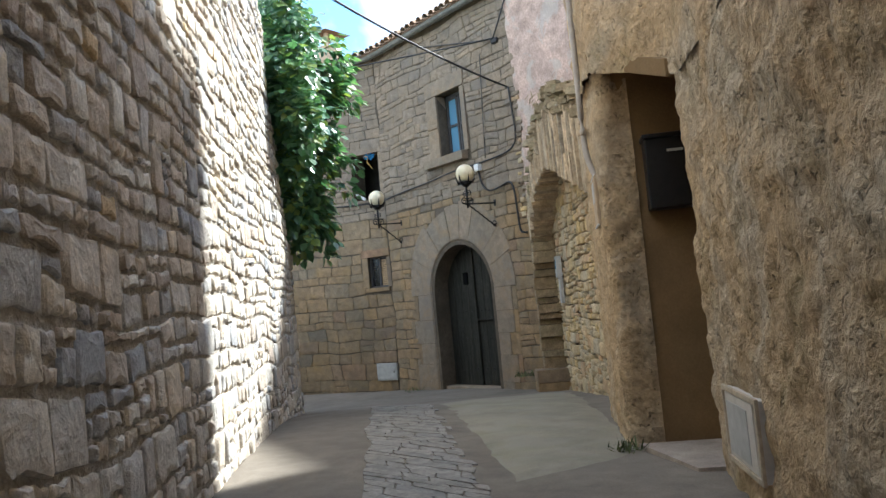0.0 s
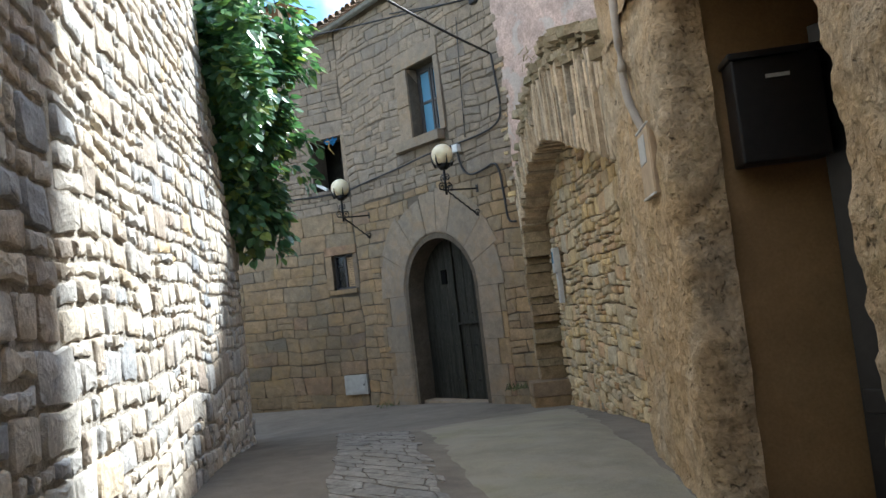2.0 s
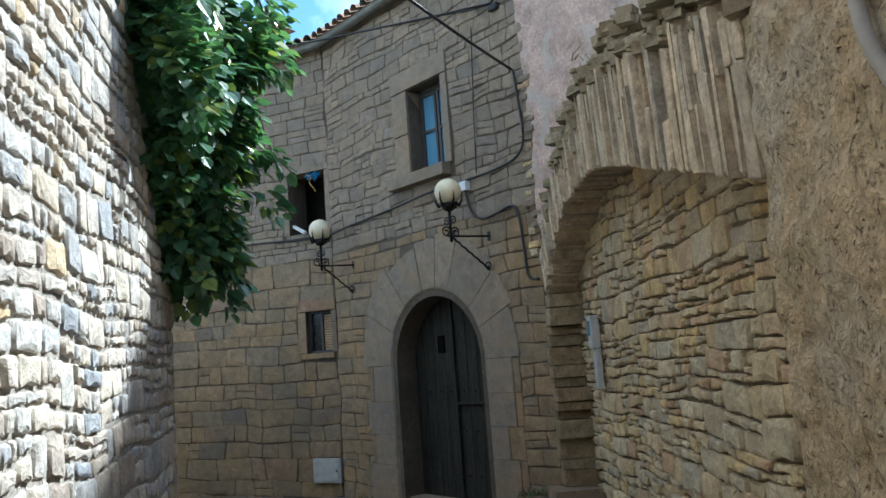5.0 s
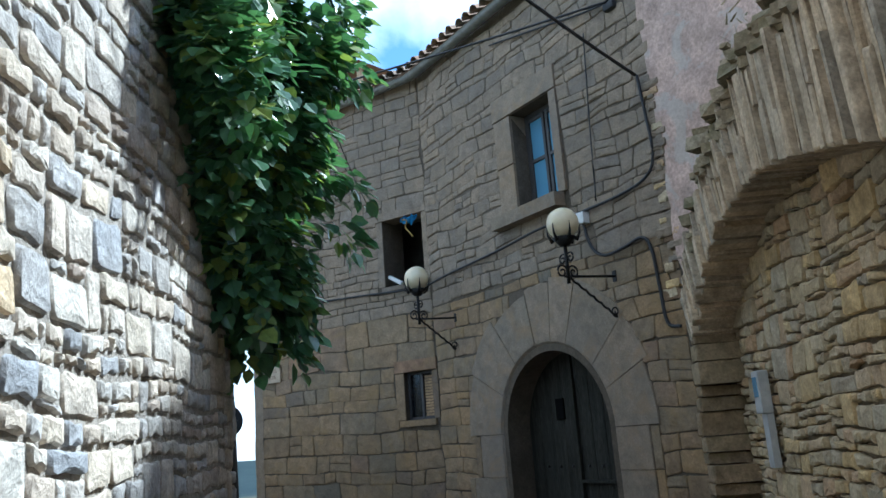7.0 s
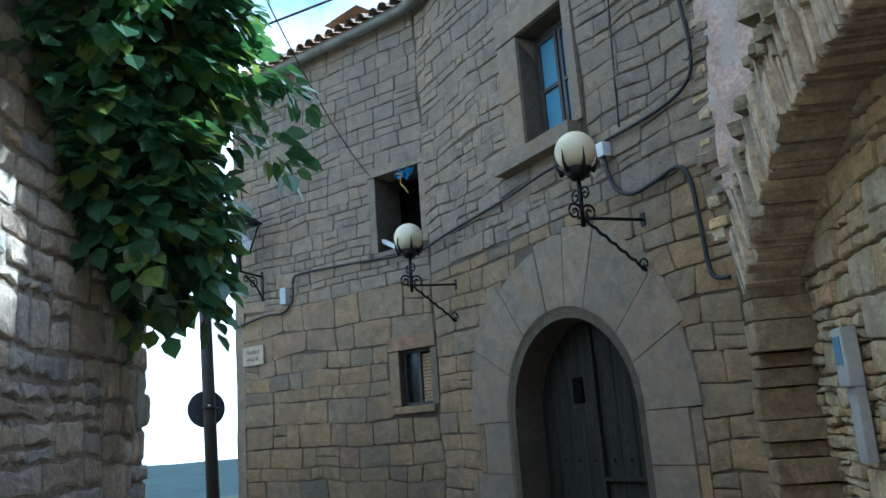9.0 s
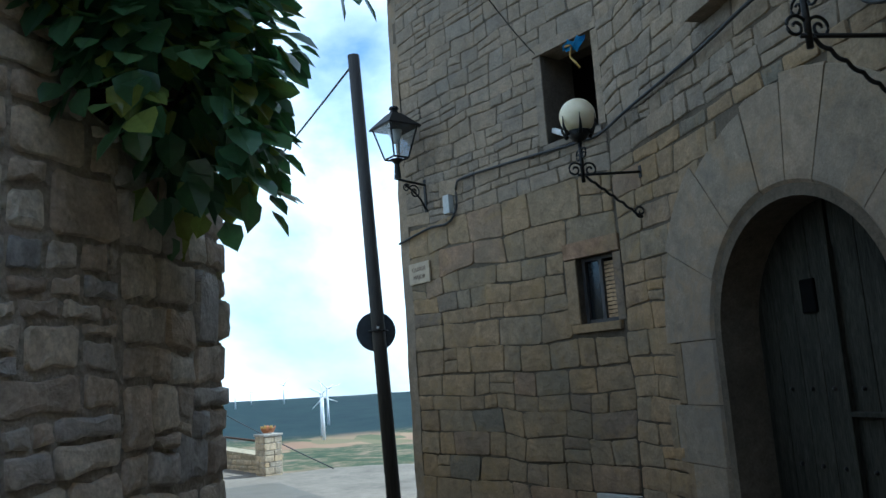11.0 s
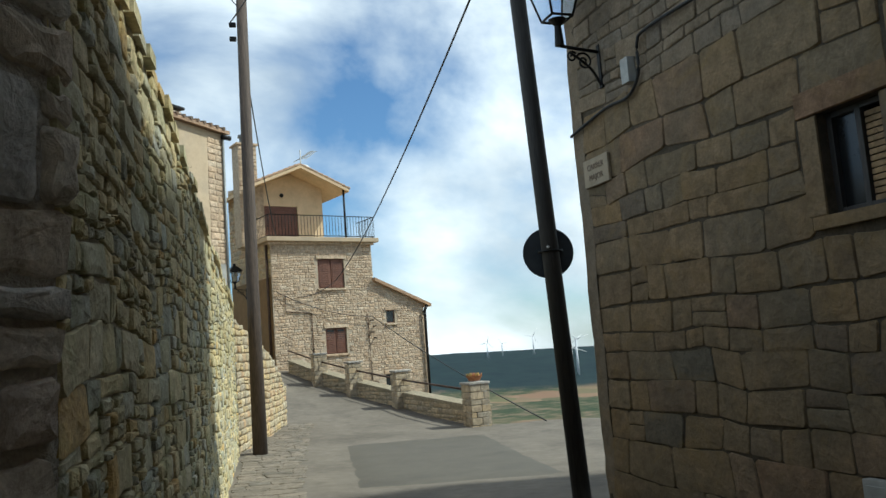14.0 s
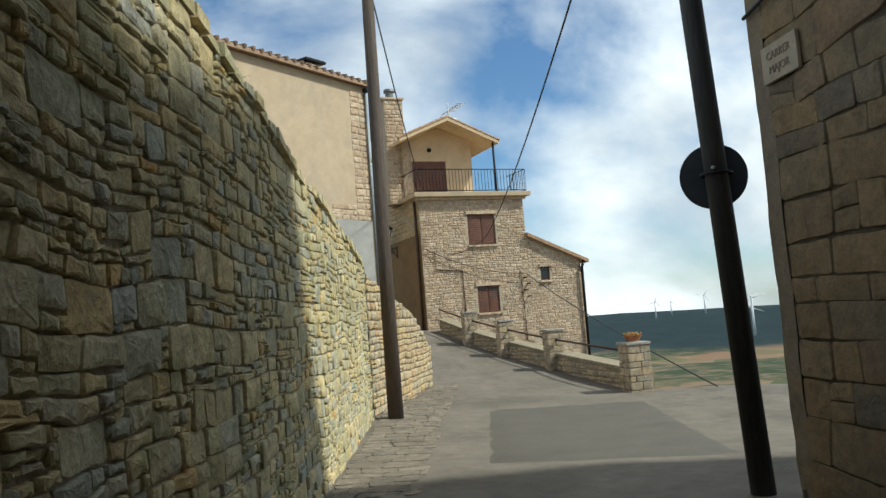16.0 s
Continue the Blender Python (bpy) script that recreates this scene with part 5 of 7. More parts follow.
def arched_door():
    door = empty("door_1", FAC_R.matrix(DOOR[0], -0.14, -0.34))
    tagged(door, "heavy weathered dark oak double door under the stone arch", "door", kind="structure")
    inv = door.matrix_world.inverted()
    r = DOOR[1] + 0.03
    edges = [-r, -0.70, -0.46, -0.235, -0.012, 0.012, 0.25, 0.47, 0.71, r]
    for k, (a, b) in enumerate(zip(edges, edges[1:])):
        if k == 4:
            continue
        poly = [(DOOR[0] + a + 0.004, -0.2), (DOOR[0] + b - 0.004, -0.2)]
        for i in range(6):
            x = b - 0.004 + (a - b + 0.008) * i / 5
            poly.append((DOOR[0] + x, DOOR[2] + math.sqrt(max(r * r - x * x, 0.0))))
        ob = mesh_object("plank", *poly_block(FAC_R, poly, -0.42, -0.345 + rnd.uniform(-0.004, 0.004), 0.006), M_DOOR, door)
        ob.matrix_parent_inverse = inv
    for nm, args in (("lock_rail", (0.46, 1.33, 0, 0.9, 0.05, 0.035)), ("meeting_strip", (0.0, 1.25, 0, 0.05, 0.05, 2.5))):
        bm = box(args[0], 0.012, args[1], args[3], args[4], args[5], 0.006)
        ob = part(nm, bm, M_DOOR, door)
    part("peephole", box(-0.27, 0.006, 2.17, 0.15, 0.03, 0.25, 0.012), M_VOID, door, "black block standing for the dark peephole in the door")
    for sx in (-1, 1):
        for z in (0.35, 0.95, 1.5):
            for k in range(3):
                bm = bmesh.new()
                bmesh.ops.create_uvsphere(bm, u_segments=8, v_segments=5, radius=0.016, matrix=Matrix.Translation((sx * (0.14 + 0.23 * k), 0.002, z)))
                part("stud", bm, M_IRON, door, "", True)
    sill = box(0, 0.05, -0.02, 1.9, 0.42, 0.10, 0.02)
    part("threshold", sill, M_DRESSED, door, "worn stone threshold")


def glazed_window():
    u0, u1, v0, v1 = WIN
    w, h = u1 - u0, v1 - v0
    win = empty("window_1", FAC_R.matrix((u0 + u1) / 2, v0, -0.24))
    tagged(win, "tall casement window with dark timber frame and panes coloured blue for sky reflection", "window", kind="structure")
    fr = bmesh.new()
    for x in (-w / 2 + 0.03, w / 2 - 0.03):
        bm_box(fr, x, 0, h / 2, 0.06, 0.07, h, 0.006)
    for z in (0.03, h - 0.03):
        bm_box(fr, 0, 0.001, z, w - 0.12, 0.068, 0.06, 0.006)
    part("window_frame", fr, M_WINDOW_BLUE, win)
    for sx in (-1, 1):
        cas = bmesh.new()
        cx, cw = sx * (w / 4 - 0.012), w / 2 - 0.055
        for x in (cx - cw / 2 + 0.02, cx + cw / 2 - 0.02):
            bm_box(cas, x, 0.012, h / 2, 0.045, 0.05, h - 0.125, 0.005)
        for z in (0.09, h * 0.50, h - 0.09):
            bm_box(cas, cx, 0.013, z, cw - 0.04, 0.046, 0.045, 0.005)
        c = part("casement", cas, M_WINDOW_BLUE, win)
        for z0, z1 in ((0.10, h * 0.5 - 0.02), (h * 0.5 + 0.02, h - 0.10)):
            part("pane", box(cx, 0.008, (z0 + z1) / 2, cw - 0.06, 0.006, z1 - z0), M_PANE, c)


def small_window():
    u0, u1, v0, v1 = WIN_S
    w, h = u1 - u0, v1 - v0
    win = empty("window_2", FAC_L.matrix((u0 + u1) / 2, v0, -0.11))
    tagged(win, "small dark window with a half-drawn slat blind", "window", kind="structure")
    fr = bmesh.new()
    for x in (-w / 2 + 0.02, 0.0, w / 2 - 0.02):
        bm_box(fr, x, 0, h / 2, 0.045, 0.06, h, 0.005)
    for z in (0.02, h - 0.02):
        bm_box(fr, 0, 0.001, z, w - 0.09, 0.056, 0.04, 0.004)
    part("window_frame", fr, M_WINDOW_BLUE, win)
    for k in range(14):
        part("slat", box(w / 4, 0.0, 0.06 + k * 0.042, w / 2 - 0.06, 0.012, 0.034, 0.003), M_WICKER, win)
    part("pane", box(-w / 4, -0.01, h / 2, w / 2 - 0.06, 0.006, h - 0.08), M_PANE_DARK, win)


arched_door()
glazed_window()
small_window()

# attic hole with cloth, rope and a pale board
u0, u1, v0, v1 = HOLE
bm = bmesh.new()
for i in range(7):
    for j in range(5):
        bm.verts.new((0.26 * i / 6 - 0.02 * j, 0.03 * math.sin(i * 1.7 + j), -0.16 * j / 4 * (0.4 + 0.6 * i / 6) + 0.02 * math.sin(i * 2.1)))
bm.verts.ensure_lookup_table()
for i in range(6):
    for j in range(4):
        bm.faces.new([bm.verts[i * 5 + j], bm.verts[i * 5 + 5 + j], bm.verts[i * 5 + 6 + j], bm.verts[i * 5 + 1 + j]])
bmesh.ops.solidify(bm, geom=bm.faces[:], thickness=0.008)
cloth = part("blue_rag", bm, M_BLUE, None, "", True)
cloth.matrix_world = FAC_L.matrix(u1 - 0.32, v1 - 0.03, 0.04)
tagged(cloth, "crumpled blue rag caught under the attic opening lintel", "cloth")
pts = smooth_path([FAC_L.at(u1 - 0.36, v1 - 0.06, 0.03), FAC_L.at(u1 - 0.24, v1 - 0.10, 0.06), FAC_L.at(u1 - 0.28, v1 - 0.2, 0.04), FAC_L.at(u1 - 0.2, v1 - 0.3, 0.05), FAC_L.at(u1 - 0.17, v1 - 0.36, 0.03)])
tagged(tube("yellow_rope", pts, 0.011, M_ROPE, None, 6), "frayed yellow rope hanging from the attic opening", "rope")
m = FAC_L.matrix(u0 + 0.2, v0 + 0.08, 0.0) @ pose(0, 0, 0, 0, 24, 25)
board = part("white_board", box(0, 0.0, 0.0, 0.44, 0.06, 0.06, 0.02), M_WHITEBOX)
board.matrix_world = m
tagged(board, "pale white pipe end sticking out of the attic opening", "pipe")


# ---- lamps ----
def spiral(cx, cz, r0, turns, start, y=0.0, n=22, sign=1):
    return [Vector((cx + r0 * (1 - 0.8 * k / n) * math.cos(start + sign * turns * 2 * math.pi * k / n), y, cz + r0 * (1 - 0.8 * k / n) * math.sin(start + sign * turns * 2 * math.pi * k / n))) for k in range(n + 1)]


def globe_lamp(plane, u, v, out, label):
    """A wrought iron bracket with an opal globe; its arm is fixed at (u, v)."""
    lamp = empty("wall_lamp", plane.matrix(u, v))
    tagged(lamp, label, "lamp", "globe lamps beside the portal")

    def yz(points):
        return [Vector((0.0, p.x, p.z)) for p in points]

    tube("arm", [(0, -0.02, 0.0), (0, out + 0.05, -0.03)], 0.014, M_IRON, lamp, 6)
    part("wall_plate", box(0, 0.012, 0.0, 0.06, 0.024, 0.12, 0.006), M_IRON, lamp)
    brace = []
    for k in range(40):
        t = k / 39
        brace.append((0.008 * math.cos(t * 40), out - 0.02 - (out - 0.06) * t + 0.004 * math.sin(t * 40), -0.04 - 0.40 * t + 0.008 * math.sin(t * 40)))
    tube("brace", brace, 0.013, M_IRON, lamp, 6)
    tube("curl", yz(spiral(0.06, -0.38, 0.06, 1.3, -1.6)), 0.009, M_IRON, lamp, 6)
    tube("post", [(0, out, -0.10), (0, out, 0.30)], 0.02, M_IRON, lamp, 8)
    for s in (-1, 1):
        tube("scroll", [Vector((0.0, out + s * p.x, p.z)) for p in spiral(0.075, 0.02, 0.072, 1.4, 2.6, sign=-1)], 0.010, M_IRON, lamp, 6)
        tube("scroll", [Vector((s * p.x, out, p.z)) for p in spiral(0.06, 0.16, 0.06, 1.3, 2.6, sign=-1)], 0.009, M_IRON, lamp, 6)
    cup = bmesh.new()
    bmesh.ops.create_cone(cup, cap_ends=True, segments=16, radius1=0.05, radius2=0.125, depth=0.09, matrix=Matrix.Translation((0, out, 0.335)))
    part("cup", cup, M_IRON, lamp, "", True)
    for k in range(6):
        a = k * math.pi / 3 + 0.3
        tip = [(math.cos(a) * 0.12, out + math.sin(a) * 0.12, 0.34), (math.cos(a) * 0.165, out + math.sin(a) * 0.165, 0.42), (math.cos(a) * 0.17, out + math.sin(a) * 0.17, 0.52)]
        tube("leaf_spike", tip, 0.022, M_IRON, lamp, 5, 0.003)
    g = bmesh.new()
    bmesh.ops.create_uvsphere(g, u_segments=32, v_segments=20, radius=0.168, matrix=Matrix.Translation((0, out, 0.53)))
    part("globe", g, M_OPAL, lamp, "opal white glass globe", True)
    return lamp


globe_lamp(FAC_R, 3.76, 3.34, 0.66, "wrought iron bracket lamp with opal globe above the portal")
globe_lamp(FAC_R, 0.60, 3.40, 0.60, "wrought iron bracket lamp with opal globe beside the portal")


def street_lantern(m, label, scale=1.0, group=""):
    lamp = empty("street_lantern", m)
    tagged(lamp, label, "lamp", group)
    out = 0.42
    tube("arm", [(0, 0, 0.04), (0, out * 0.6, 0.06), (0, out, 0.08)], 0.016, M_IRON, lamp, 6)
    part("wall_plate", box(0, 0.012, -0.1, 0.05, 0.024, 0.42, 0.006), M_IRON, lamp)
    tube("brace", smooth_path([(0, 0.02, -0.28), (0, 0.12, -0.12), (0, out * 0.75, 0.02)]), 0.013, M_IRON, lamp, 6)
    tube("scroll", [Vector((0, 0.16 + p.x, p.z)) for p in spiral(0.02, -0.06, 0.09, 1.5, 0.5)], 0.010, M_IRON, lamp, 6)
    tube("scroll", [Vector((0, 0.30 + p.x, p.z)) for p in spiral(0.0, -0.02, 0.055, 1.4, 2.5, sign=-1)], 0.009, M_IRON, lamp, 6)
    st = bmesh.new()
    bmesh.ops.create_cone(st, cap_ends=True, segments=10, radius1=0.045, radius2=0.03, depth=0.2, matrix=Matrix.Translation((0, out, 0.18)))
    bmesh.ops.create_cone(st, cap_ends=True, segments=10, radius1=0.03, radius2=0.085, depth=0.06, matrix=Matrix.Translation((0, out, 0.30)))
    part("stem", st, M_IRON, lamp)

    def ring(r, z):
        return [Vector((sx * r, out + sy * r, z)) for sx, sy in ((-1, -1), (1, -1), (1, 1), (-1, 1))]

    lo, hi = ring(0.105, 0.34), ring(0.20, 0.74)
    for k in range(4):
        tube("bar", [lo[k], hi[k]], 0.012, M_IRON, lamp, 5)
        tube("rail", [lo[k], lo[(k + 1) % 4]], 0.013, M_IRON, lamp, 5)
        tube("rail", [hi[k], hi[(k + 1) % 4]], 0.015, M_IRON, lamp, 5)
        a, b, c, d = lo[k] * 1, lo[(k + 1) % 4] * 1, hi[(k + 1) % 4] * 1, hi[k] * 1
        mid = (a + b + c + d) / 4
        inner = [mid + (p - mid) * 0.97 for p in (a, b, c, d)]
        nrm = (b - a).cross(d - a).normalized() * 0.003
        pane = mesh_object("pane", [p - nrm for p in inner] + [p + nrm for p in inner], [(3, 2, 1, 0), (4, 5, 6, 7), (0, 1, 5, 4), (1, 2, 6, 5), (2, 3, 7, 6), (3, 0, 4, 7)], M_GLASS, lamp)
        pane.visible_shadow = False
    top = ring(0.235, 0.745) + ring(0.07, 0.92) + ring(0.235, 0.725)
    mesh_object("cap", top, [(0, 1, 5, 4), (1, 2, 6, 5), (2, 3, 7, 6), (3, 0, 4, 7), (4, 5, 6, 7), (8, 9, 1, 0), (9, 10, 2, 1), (10, 11, 3, 2), (11, 8, 0, 3), (11, 10, 9, 8)], M_IRON, lamp)
    fin = bmesh.new()
    bmesh.ops.create_cone(fin, cap_ends=True, segments=10, radius1=0.07, radius2=0.03, depth=0.06, matrix=Matrix.Translation((0, out, 0.95)))
    bmesh.ops.create_cone(fin, cap_ends=True, segments=10, radius1=0.065, radius2=0.05, depth=0.03, matrix=Matrix.Translation((0, out, 0.995)))
    part("finial", fin, M_IRON, lamp)
    bulb = bmesh.new()
    bmesh.ops.create_cone(bulb, cap_ends=True, segments=14, radius1=0.04, radius2=0.09, depth=0.16, matrix=Matrix.Translation((0, out, 0.62)))
    part("reflector", bulb, M_WHITEBOX, lamp, "pale glass lamp insert", True)
    lamp.matrix_world = m @ Matrix.Scale(scale, 4)
    return lamp


street_lantern(FAC_L.matrix(0.62, 4.12), "black four-sided street lantern on a scrolled wall bracket", 1.05)


# ---- boxes, plates and pipes ----
def cabinet(name, m, w, h, d, mat, label, category="box", inner=True):
    ob = empty(name, m)
    tagged(ob, label, category)
    part("body", box(0, d / 2 - 0.01, h / 2, w, d + 0.02, h, 0.008), mat, ob)
    if inner:
        dr = part("door", box(0, d + 0.006, h / 2, w - 0.07, 0.012, h - 0.07, 0.004), mat, ob)
        part("latch", box(w / 2 - 0.065, d + 0.016, h / 2, 0.02, 0.014, 0.04, 0.003), M_IRON, dr)
    return ob


cabinet("utility_box", FAC_L.matrix(3.49, 0.0, 0.02), 0.53, 0.38, 0.05, M_GREYBOX, "flat grey utility cover near the ground on the stone facade")
NEAR_W = Plane((-1.94, 5.16), (4.25, -5.17), (-4, 2))
meter = empty("meter_cover", NEAR_W.matrix(0.98, 0.50, 0.03))
tagged(meter, "pale grey meter cover framed in the ochre render", "box")
part("body", box(0, -0.02, 0.21, 0.72, 0.05, 0.40, 0.004), M_BEIGEBOX, meter)
for bx, bz, bw, bh in ((-0.355, 0.21, 0.03, 0.42), (0.355, 0.21, 0.03, 0.42), (0, 0.405, 0.68, 0.03), (0, 0.015, 0.68, 0.03)):
    part("frame_bar", box(bx, 0.010, bz, bw, 0.02, bh, 0.004), M_STUCCO_FRAME, meter)
meter_door = part("door", box(-0.02, 0.008, 0.21, 0.60, 0.012, 0.35, 0.003), M_BEIGEBOX, meter)
part("panel", box(-0.06, 0.015, 0.20, 0.44, 0.006, 0.28, 0.002), M_GREYBOX, meter_door, "paler grey centre panel")
part("latch", box(0.32, 0.010, 0.2, 0.012, 0.012, 0.05, 0.002), M_PIPE, meter)
PIER_W = Plane((-2.84, 5.75), (-3.9, 7.55), (-6, 5))
ecover = empty("electric_cover", PIER_W.matrix(0.50, 2.05, 0.022))
tagged(ecover, "flush meter cover painted like the render", "box")
part("body", box(0, -0.02, 0.21, 0.41, 0.05, 0.42, 0.004), M_COVER, ecover)
part("door", box(0, 0.007, 0.21, 0.37, 0.006, 0.39, 0.002), M_COVER, ecover)
part("inspection_pane", box(0.05, 0.011, 0.29, 0.22, 0.005, 0.17, 0.002), M_GREYBOX, ecover, "pale grey inspection pane")
part("frame_bar", box(0, 0.008, 0.415, 0.41, 0.014, 0.010, 0.002), M_WHITEBOX, ecover)
part("frame_bar", box(0, 0.008, 0.005, 0.41, 0.014, 0.010, 0.002), M_WHITEBOX, ecover)
JAMB = Plane((-2.84, 5.75), (-1.86, 6.30), (-2.0, 5.0))
mail = empty("letterbox", JAMB.matrix(0.56, 2.08, -0.012))
tagged(mail, "large black metal letterbox fixed on the recess wall", "letterbox")
part("body", box(0, 0.09, 0.28, 0.44, 0.20, 0.54, 0.012), M_MAIL, mail)
part("lid", box(0, 0.10, 0.56, 0.47, 0.23, 0.035, 0.01), M_MAIL, mail)
part("slot_plate", box(0.0, 0.195, 0.44, 0.12, 0.008, 0.02, 0.002), M_GREYBOX, mail, "small pale slot plate")
meterbox = empty("wall_meter", INFILL.matrix(1.02, 1.42, 0.075))
tagged(meterbox, "narrow grey meter and cable duct on the rubble infill", "meter")
part("housing", box(0, 0.04, 0.56, 0.17, 0.09, 0.34, 0.012), M_GREYBOX, meterbox)
part("dial_window", box(0, 0.088, 0.60, 0.10, 0.01, 0.16, 0.003), M_PANE, meterbox)
part("duct", box(0.01, 0.025, 0.18, 0.13, 0.06, 0.42, 0.008), M_GREYBOX, meterbox)
cabinet("junction_box", FAC_R.matrix(3.42, 4.0, 0.03), 0.13, 0.13, 0.08, M_WHITEBOX, "small white junction box on the facade cable", "box", False)
cabinet("junction_box", FAC_L.matrix(1.15, 3.66, 0.03), 0.12, 0.24, 0.07, M_GREYBOX, "small grey junction box below the lantern cable", "box", False)
plate = part("street_plate", box(0, 0.012, 0.14, 0.46, 0.03, 0.28, 0.006), M_CREAM)
plate.matrix_world = FAC_L.matrix(0.42, 2.87, 0.03)
tagged(plate, "cream ceramic street name plate lettered CARRER MAJOR", "sign")
for txt, z in (("CARRER", 0.165), ("MAJOR", 0.06)):
    cu = bpy.data.curves.new("lettering", "FONT")
    cu.body, cu.size, cu.align_x, cu.extrude = txt, 0.085, "CENTER", 0.002
    cu.materials.append(M_LETTER)
    t_ob = new("lettering", cu)
    t_ob.parent = plate
    t_ob.matrix_basis = pose(0, 0.030, z, 90, 0, 180) if FAC_L.d.cross(FAC_L.n).z > 0 else pose(0, 0.030, z, 90, 0, 0)
pipe_pts = smooth_path([PIER_W.at(0.74, 6.7, 0.06), PIER_W.at(0.77, 3.3, 0.055), PIER_W.at(0.79, 2.9, 0.05), PIER_W.at(0.76, 2.68, 0.035), PIER_W.at(0.70, 2.48, -0.02)])
tagged(tube("downpipe", pipe_pts, 0.027, M_PIPE, None, 10), "thin grey pipe running down the rendered corner", "pipe")

# ---- facade cables ----
def cable(points, r, label, smooth=True):
    return tagged(tube("cable", smooth_path(points) if smooth else points, r, M_CABLE, None, 6), label, "cable")


W = 0.055
cable([FAC_L.at(0.0, 3.47, W), FAC_L.at(0.7, 3.56, W), FAC_L.at(1.1, 3.55, W), FAC_L.at(1.3, 3.7, W), FAC_L.at(1.33, 3.98, W), FAC_L.at(1.5, 4.05, W), FAC_L.at(2.4, 4.02, W), FAC_L.at(3.3, 3.97, W), FAC_L.at(3.72, 3.97, W), FAC_R.at(0.6, 4.02, W + 0.01), FAC_R.at(1.8, 4.08, W), FAC_R.at(2.6, 4.12, 0.10), FAC_R.at(3.1, 4.14, W), FAC_R.at(4.0, 4.16, W), FAC_R.at(4.42, 4.24, W), FAC_R.at(4.55, 4.45, W), FAC_R.at(4.52, 4.9, W), FAC_R.at(4.48, 5.33, W)], 0.016, "black cable clipped along the whole stone facade")
cable([FAC_R.at(3.42, 4.06, 0.07), FAC_R.at(3.5, 3.72, W), FAC_R.at(3.7, 3.58, W), FAC_R.at(4.0, 3.60, W), FAC_R.at(4.25, 3.64, W), FAC_R.at(4.36, 3.5, W), FAC_R.at(4.40, 3.1, W), FAC_R.at(4.44, 2.74, W), FAC_R.at(4.6, 2.68, W)], 0.018, "grey-black conduit stepping down beside the portal")
cable([FAC_R.at(3.78, 6.15, W), FAC_R.at(3.74, 5.6, W), FAC_R.at(3.70, 5.0, W), FAC_R.at(3.66, 4.2, W)], 0.008, "thin wire running down beside the window")
cable(hang(FAC_R.at(4.48, 5.33, 0.08), (-7.55, 6.55, 6.1), 0.12), 0.018, "thick black cable slung across the alley", False)
cable(hang(FAC_R.at(4.22, 6.31, 0.08), (-24.1, 9.2, 8.2), 0.35, 30), 0.014, "black overhead cable from the facade to the timber pole", False)
cable(hang(FAC_R.at(4.22, 6.31, 0.08), FAC_R.at(4.9, 7.3, 0.1), 0.05), 0.016, "black cable rising to the eave", False)
cable([FAC_R.at(2.0, 6.85, 0.05), FAC_R.at(3.0, 6.60, 0.05), FAC_R.at(3.7, 6.42, 0.05), FAC_R.at(4.22, 6.31, 0.06)], 0.012, "black wire bundle under the eave")
cable(hang(FAC_L.at(2.9, 5.14, 0.05), (-9.4, 9.4, 5.0), 0.15), 0.006, "thin wire from the attic opening to the tree", False)
tagged(part("cable_knot", box(0, 0.04, 0, 0.16, 0.09, 0.1, 0.03), M_CABLE), "black bundle of cable joints on the facade", "cable").matrix_world = FAC_R.matrix(4.22, 6.27, 0.0)


# ---- chimney on the stone house ----
def pot_chimney(x, y, z):
    ch = empty("chimney", Matrix.Translation((x, y, z)))
    tagged(ch, "rendered chimney with open tile hood on the stone house roof", "chimney")
    part("stack", box(0, 0, 0.45, 0.55, 0.55, 0.9, 0.02), M_BEIGE, ch)
    for sx in (-1, 1):
        for sy in (-1, 1):
            part("post", box(sx * 0.2, sy * 0.2, 1.06, 0.09, 0.09, 0.32, 0.01), M_BEIGE, ch)
    hood = bmesh.new()
    bmesh.ops.create_cone(hood, cap_ends=True, segments=4, radius1=0.66, radius2=0.08, depth=0.2, matrix=Matrix.Translation((0, 0, 1.32)) @ Matrix.Rotation(math.pi / 4, 4, "Z"))
    part("hood", hood, M_TILE, ch, "weathered tile hood")


pot_chimney(-15.1, 15.2, 7.8)

# ---- tree over the wall corner ----
rnd = random.Random(77)
tree = empty("tree", Matrix.Translation((-9.75, 8.35, 2.25)))
tagged(tree, "leafy tree hanging over the corner of the rubble wall", "tree")
tinv = tree.matrix_world.inverted()


def limb(name, pts, r0, r1):
    v, f = tube_data(smooth_path(pts, 5), r0, 8, r1)
    ob = mesh_object(name, v, f, M_BARK, tree, True)
    ob.matrix_parent_inverse = tinv
    return ob


limb("trunk", [(-9.75, 8.35, 2.2), (-9.7, 8.4, 3.0), (-9.55, 8.6, 3.9), (-9.5, 8.7, 5.0), (-9.55, 8.75, 6.3)], 0.12, 0.04)
